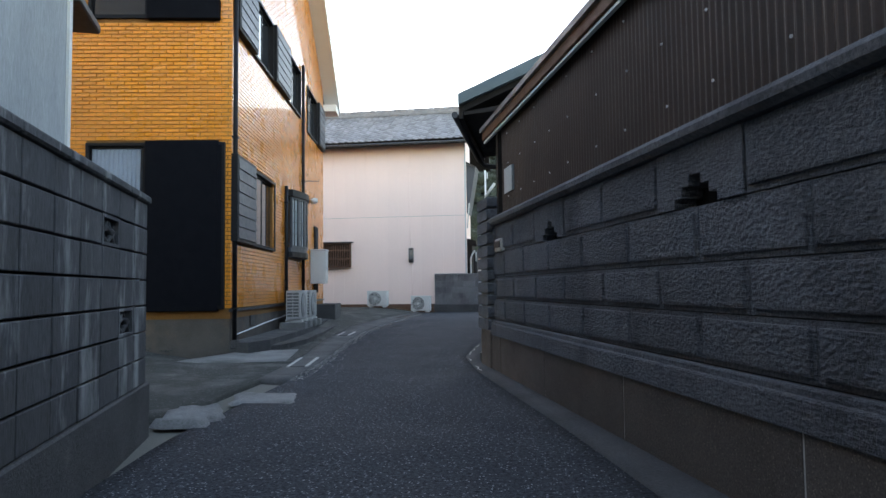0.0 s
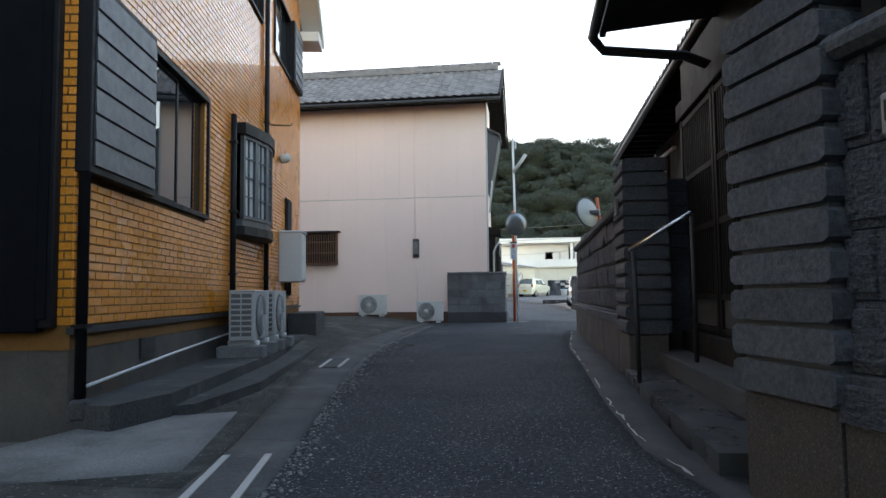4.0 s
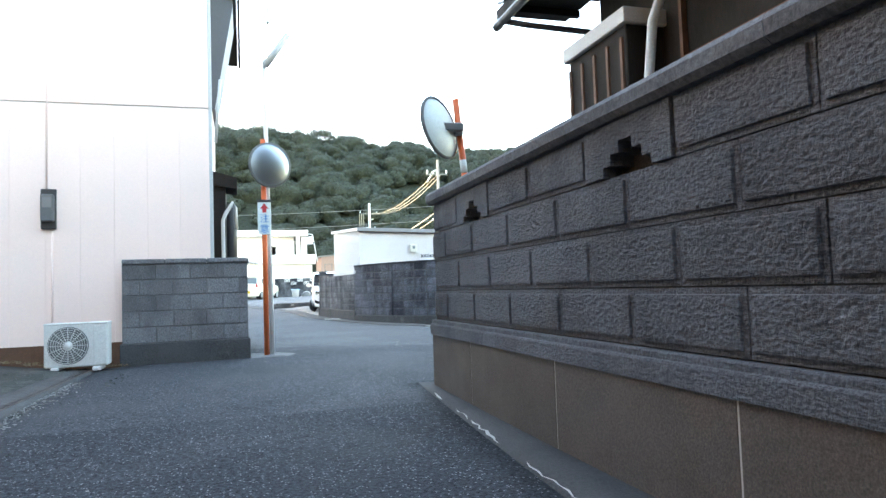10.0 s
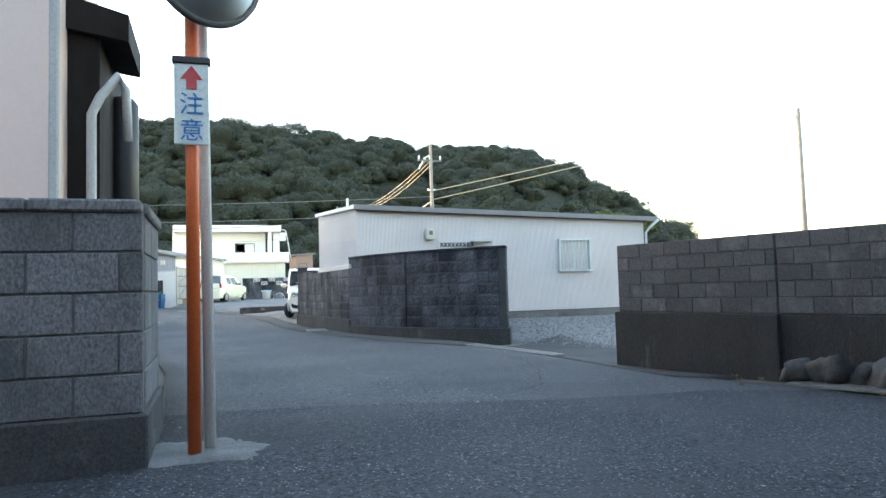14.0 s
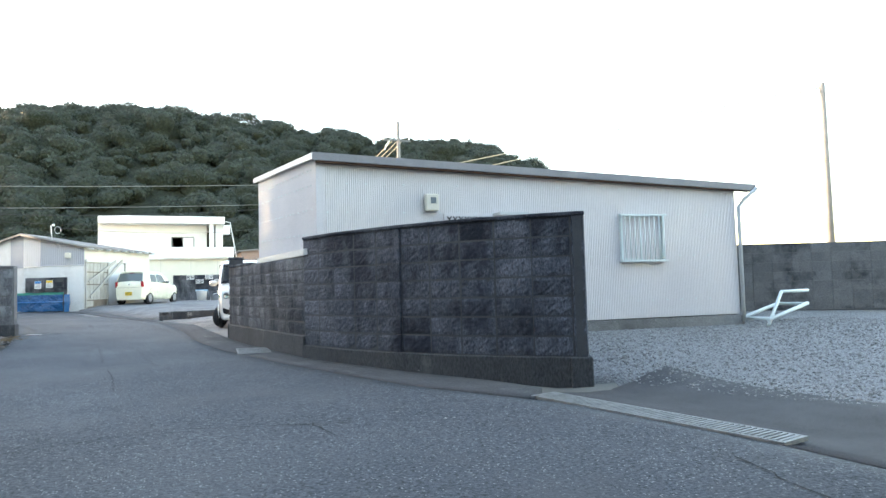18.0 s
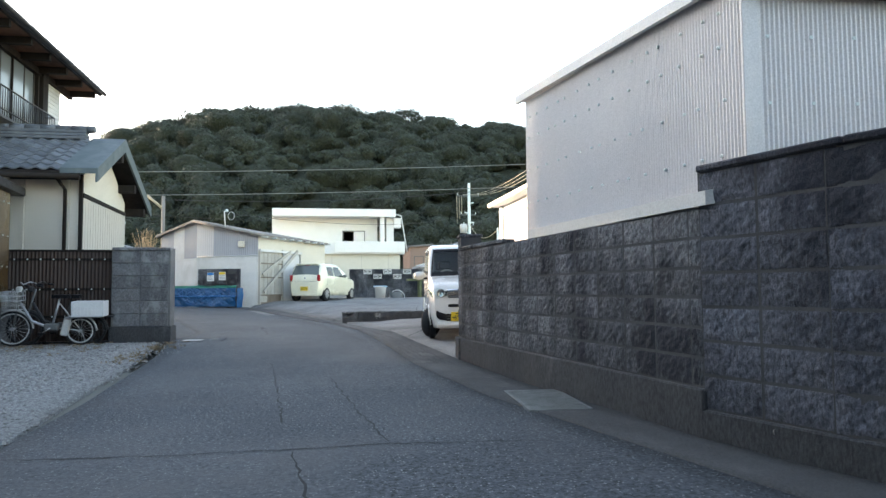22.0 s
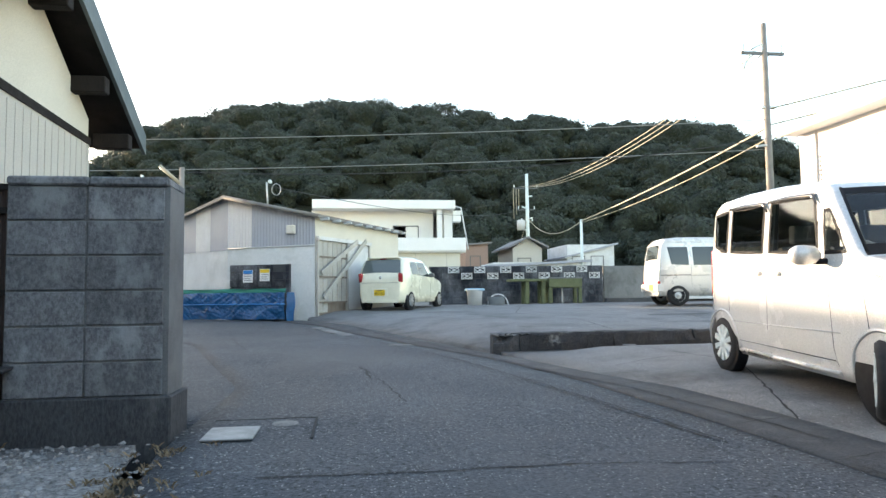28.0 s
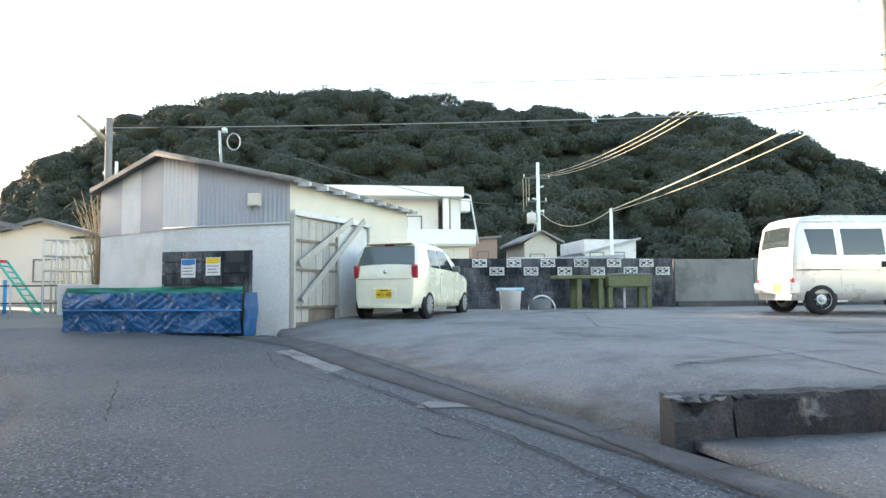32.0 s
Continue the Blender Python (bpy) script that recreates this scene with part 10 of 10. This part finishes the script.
# ---- loose gravel, litter and worn patches ----
def scatter(name, label, spots, mat, lo, hi, seed, flat=0.6, sink=0.3):
    """Many small angular stones lying on the ground."""
    rs = np.random.RandomState(seed)
    shape = np.array([(1, 0, 0), (-1, 0, 0), (0, 1, 0), (0, -1, 0), (0.5, 0.4, 0.9), (-0.5, -0.3, 0.8), (0, 0, -1)], float)
    tri = np.array([(0, 2, 4), (2, 5, 4), (2, 1, 5), (1, 3, 5), (3, 4, 5), (3, 0, 4), (0, 6, 2), (2, 6, 1), (1, 6, 3), (3, 6, 0)])
    V, Fc = [], []
    for i, (x, y) in enumerate(spots):
        s = rs.uniform(lo, hi)
        a = rs.uniform(0, 6.28)
        rot = np.array([(math.cos(a), -math.sin(a), 0), (math.sin(a), math.cos(a), 0), (0, 0, 1)])
        V.append((shape * (s, s * rs.uniform(0.55, 1), s * flat) * (1 + 0.5 * (rs.rand(7, 3) - 0.5))) @ rot.T + (x, y, height(x, y) + s * flat * sink))
        Fc.append(tri + 7 * i)
    return tagged(raw(name, np.concatenate(V).tolist(), np.concatenate(Fc).tolist(), mat, None, label), "", "gravel", "", "stuff")


rg = random.Random(21)
ROAD_EDGE = ((36.5, -3.6), (41.2, -4.05), (44, -4.2), (46.5, -4.32), (47.6, -4.75))
near = []
while len(near) < 19000:
    x, y = rg.uniform(-9.0, -3.4), rg.uniform(38.5, 47.65)
    edge = lerp(y, ROAD_EDGE)
    k = edge - x
    bare = noise.noise((x * 0.8, y * 0.8, 2.0)) > 0.25
    if k > 0 and rg.random() < (0.25 if bare else 1.0) * min(1.0, 0.25 + k * 1.2):
        near.append((x, y))
scatter("gravel", "loose crushed grey gravel beside the lane", near, GRAVEL, 0.009, 0.026, 5)
far = []
while len(far) < 13000:
    x, y = rg.uniform(3.6, 12.0), rg.uniform(32.3, 38.0)
    if y > 32.3 + max(0, 4.8 - x) * 2:
        far.append((x, y))
scatter("gravel", "pale crushed gravel covering the yard", far, GRAVEL, 0.009, 0.024, 6)
loose = [(rg.gauss(-0.9, 0.9), rg.gauss(27.6, 1.4)) for _ in range(70)] + [(rg.uniform(0.6, 1.9), rg.uniform(33, 36.5)) for _ in range(25)] + [(rg.uniform(-4.3, -3.6), rg.uniform(9.5, 20)) for _ in range(60)] + [(rg.uniform(-4.7, -4.1), rg.uniform(44, 48)) for _ in range(150)]
edge_ = []
for _ in range(2600):
    y = rg.uniform(7.6, 24.5)
    edge_.append((lerp(y, ((7.5, -3.05), (9.6, -3.35), (13.4, -4.1), (16.2, -4.55), (18.8, -4.8), (22.4, -4.84), (25.8, -4.75))) + abs(rg.gauss(0, 0.09)) - 0.02, y))
scatter("edge_aggregate", "rough pale aggregate breaking out along the gutter edge", edge_, GRAVEL, 0.006, 0.018, 9, 0.45)
litter_ = []
while len(litter_) < 1500:
    x, y = rg.uniform(-7.0, -4.2), rg.uniform(9.6, 25.5)
    if noise.noise((x * 1.1, y * 0.7, 5.0)) > 0.18:
        litter_.append((x, y))
scatter("verge_rubble", "small dark stones and rubble on the mossy verge", litter_, MOSSY, 0.008, 0.028, 10, 0.5)
scatter("loose_stones", "scattered pale chips on the asphalt", loose, GRAVEL, 0.006, 0.02, 7, 0.4)


def patch(name, label, pts, mat, lift, seed):
    """A thin ragged patch of mortar or rubble on the ground, domed towards its middle."""
    rnd = random.Random(seed)
    cx, cy = sum(p[0] for p in pts) / len(pts), sum(p[1] for p in pts) / len(pts)
    ring = []
    for (ax, ay), (bx_, by_) in zip(pts, pts[1:] + pts[:1]):
        for k in range(6):
            ring.append((ax + (bx_ - ax) * k / 6 + rnd.uniform(-0.04, 0.04), ay + (by_ - ay) * k / 6 + rnd.uniform(-0.04, 0.04)))
    verts = [(cx, cy, height(cx, cy) + lift)]
    for f_ in (0.55, 0.85, 1.0):
        for x, y in ring:
            px, py = cx + (x - cx) * f_, cy + (y - cy) * f_
            verts.append((px, py, height(px, py) + (lift * (1 - 0.25 * f_) + rnd.uniform(-0.3, 0.3) * lift if f_ < 1 else -0.01)))
    n = len(ring)
    faces = [(0, 1 + i, 1 + (i + 1) % n) for i in range(n)]
    for q in range(2):
        o = 1 + q * n
        faces += [(o + i, o + n + i, o + n + (i + 1) % n, o + (i + 1) % n) for i in range(n)]
    return tagged(raw(name, verts, faces, mat, None, label, True), "", "", "", "structure")


patch("rubble_patch", "broken pale concrete lump at the foot of the wall", [(-3.15, 4.95), (-3.35, 5.7), (-3.0, 5.9), (-2.75, 5.4), (-2.72, 4.95)], CONCRETE, 0.05, 1)
patch("pole_footing", "rough splash of pale mortar round the mirror pole", [(-2.95, 26.15), (-2.85, 26.75), (-2.3, 26.8), (-2.05, 26.45), (-2.2, 26.1)], CONCRETE, 0.02, 2)
patch("gutter_slab", "pale cracked concrete slab over the gutter mouth", [(-3.25, 6.65), (-2.6, 6.68), (-2.4, 6.1), (-3.0, 6.02)], CONCRETE, 0.022, 3)
patch("mortar_smear", "pale worn concrete smear along the gutter", [(-4.3, 58.6), (-3.9, 57.4), (-3.5, 56.2), (-3.3, 56.6), (-3.7, 57.8), (-4.05, 58.7)], CONCRETE, 0.012, 4)
kr = thing("kerb_ramp", "small white kerb ramp lying at the side road's edge", "ramp", pose(-6.95, 54.4, height(-6.95, 54.4), 0, 0, 25))
part("wedge", prism(bmesh.new(), [(-0.3, 0.0), (0.3, 0.0), (0.3, 0.02), (-0.22, 0.17), (-0.3, 0.17)], 0.0, 0.75, "y"), SIGN_WHITE, kr)
mh = thing("valve_cover", "pale rectangular metal valve cover in an asphalt patch", "cover", pose(-4.36, 47.58, height(-4.2, 47.8) + 0.004))
part("lid", bx(0.0, 0.34, 0.0, 0.44, 0, 0.012, 0.004), GRATE, mh)
part("patch_edge", bx(-0.03, 0.72, 0.74, 0.76, 0, 0.006), CRACK, mh)
part("patch_edge", bx(0.71, 0.73, -0.02, 0.74, 0, 0.006), CRACK, mh)
part("round_cap", lathe(bmesh.new(), [(0, 0.008), (0.09, 0.007), (0.1, 0)], 16, pose(0.5, 0.55, 0)), CONCRETE, mh)


def tufts(name, label, spots, seed, h):
    """Dry grass: bunches of bent, tapering blades."""
    rnd = random.Random(seed)
    verts, faces = [], []
    for x, y in spots:
        for _ in range(9):
            a, l = rnd.uniform(0, 6.28), h * rnd.uniform(0.4, 1.2)
            px, py, z = x + rnd.uniform(-0.04, 0.04), y + rnd.uniform(-0.04, 0.04), height(x, y)
            dx, dy, i = math.cos(a), math.sin(a), len(verts)
            verts += [(px - dy * 0.004, py + dx * 0.004, z), (px + dy * 0.004, py - dx * 0.004, z), (px + dx * l * 0.4 + dy * 0.003, py + dy * l * 0.4 - dx * 0.003, z + l * 0.6), (px + dx * l * 0.9, py + dy * l * 0.9, z + l * 0.75)]
            faces += [(i, i + 1, i + 2), (i, i + 2, i + 3)]
    return tagged(raw(name, verts, faces, DRY, None, label), "", "grass", "", "stuff")


tufts("dry_grass", "dry brown weeds along the wall foot and gravel edge", [(rg.gauss(-4.55, 0.18), rg.uniform(44.5, 47.6)) for _ in range(80)] + [(rg.uniform(-7.4, -5.5), rg.gauss(46.9, 0.4)) for _ in range(70)] + [(rg.uniform(-6.2, -4.4), rg.gauss(26.15, 0.1)) for _ in range(60)] + [(rg.gauss(3.9, 0.4), rg.uniform(26.5, 30)) for _ in range(50)], 4, 0.045)

# ---- bricks of the ochre siding, last ----
def siding(length, z0, z1, holes, nearest, m, start=0.0, gable=None):
    """Courses of brick-shaped siding: those nearest the lane are single pieces, the rest one joined sheet."""
    bl, ch = 0.23, 0.067
    data = piece_mesh("brick", bx(0, bl - 0.008, 0, 0.016, 0, ch - 0.008, 0.0035), BRICK)
    verts, faces = [], []
    rows = int((z1 - z0) / ch)
    count = 0
    for r in range(rows):
        z = z0 + r * ch
        x = start - (bl / 2 if r % 2 else 0)
        while x < length - 0.02:
            a, b = max(start, x), min(length, x + bl)
            if gable and z > 7.3:
                reach = (gable - z - ch) / 0.673
                a, b = max(a, 5.12 - reach), min(b, 5.12 + reach)
            x += bl
            if b - a < 0.03:
                continue
            spans = [(a, b)]
            for hx0, hx1, hz0, hz1 in holes:
                if hz0 < z + ch and z < hz1:
                    spans = [q for p in spans for q in ((p[0], min(p[1], hx0)), (max(p[0], hx1), p[1])) if q[1] - q[0] > 0.015]
            for a_, b_ in spans:
                near = nearest[0] < a_ < nearest[1] and nearest[2] < z < nearest[3] and count < 300
                if near:
                    count += 1
                    shared("brick", data, oh, m @ Matrix.Translation((a_ + 0.004, -0.004, z + 0.004)) @ Matrix.Diagonal(((b_ - a_ - 0.008) / (bl - 0.008), 1, 1, 1)))
                else:
                    i = len(verts)
                    p0, p1, q0, q1, e = a_ + 0.003, b_ - 0.003, z + 0.003, z + ch - 0.003, 0.005
                    verts += [tuple(m @ Vector(v)) for v in ((p0, 0.012, q0), (p1, 0.012, q0), (p1, 0.012, q1), (p0, 0.012, q1), (p0 + e, -0.004, q0 + e), (p1 - e, -0.004, q0 + e), (p1 - e, -0.004, q1 - e), (p0 + e, -0.004, q1 - e))]
                    faces += [(i + 4, i + 5, i + 6, i + 7), (i, i + 1, i + 5, i + 4), (i + 1, i + 2, i + 6, i + 5), (i + 2, i + 3, i + 7, i + 6), (i + 3, i, i + 4, i + 7)]
    tagged(raw("brick_siding", verts, faces, BRICK_ISLE, oh), "", "", "", "stuff")


siding(10.25, 0.77, 10.8, SIDE, (0.0, 4.2, 0.76, 1.86), Matrix.Identity(4), 0.0, 10.85)
siding(8.0, 0.77, 7.4, [(8 - b, 8 - a, c, d) for a, b, c, d in FRONT], (0, 0, 0, 0), pose(0.0, 8.0, 0, 0, 0, -90))
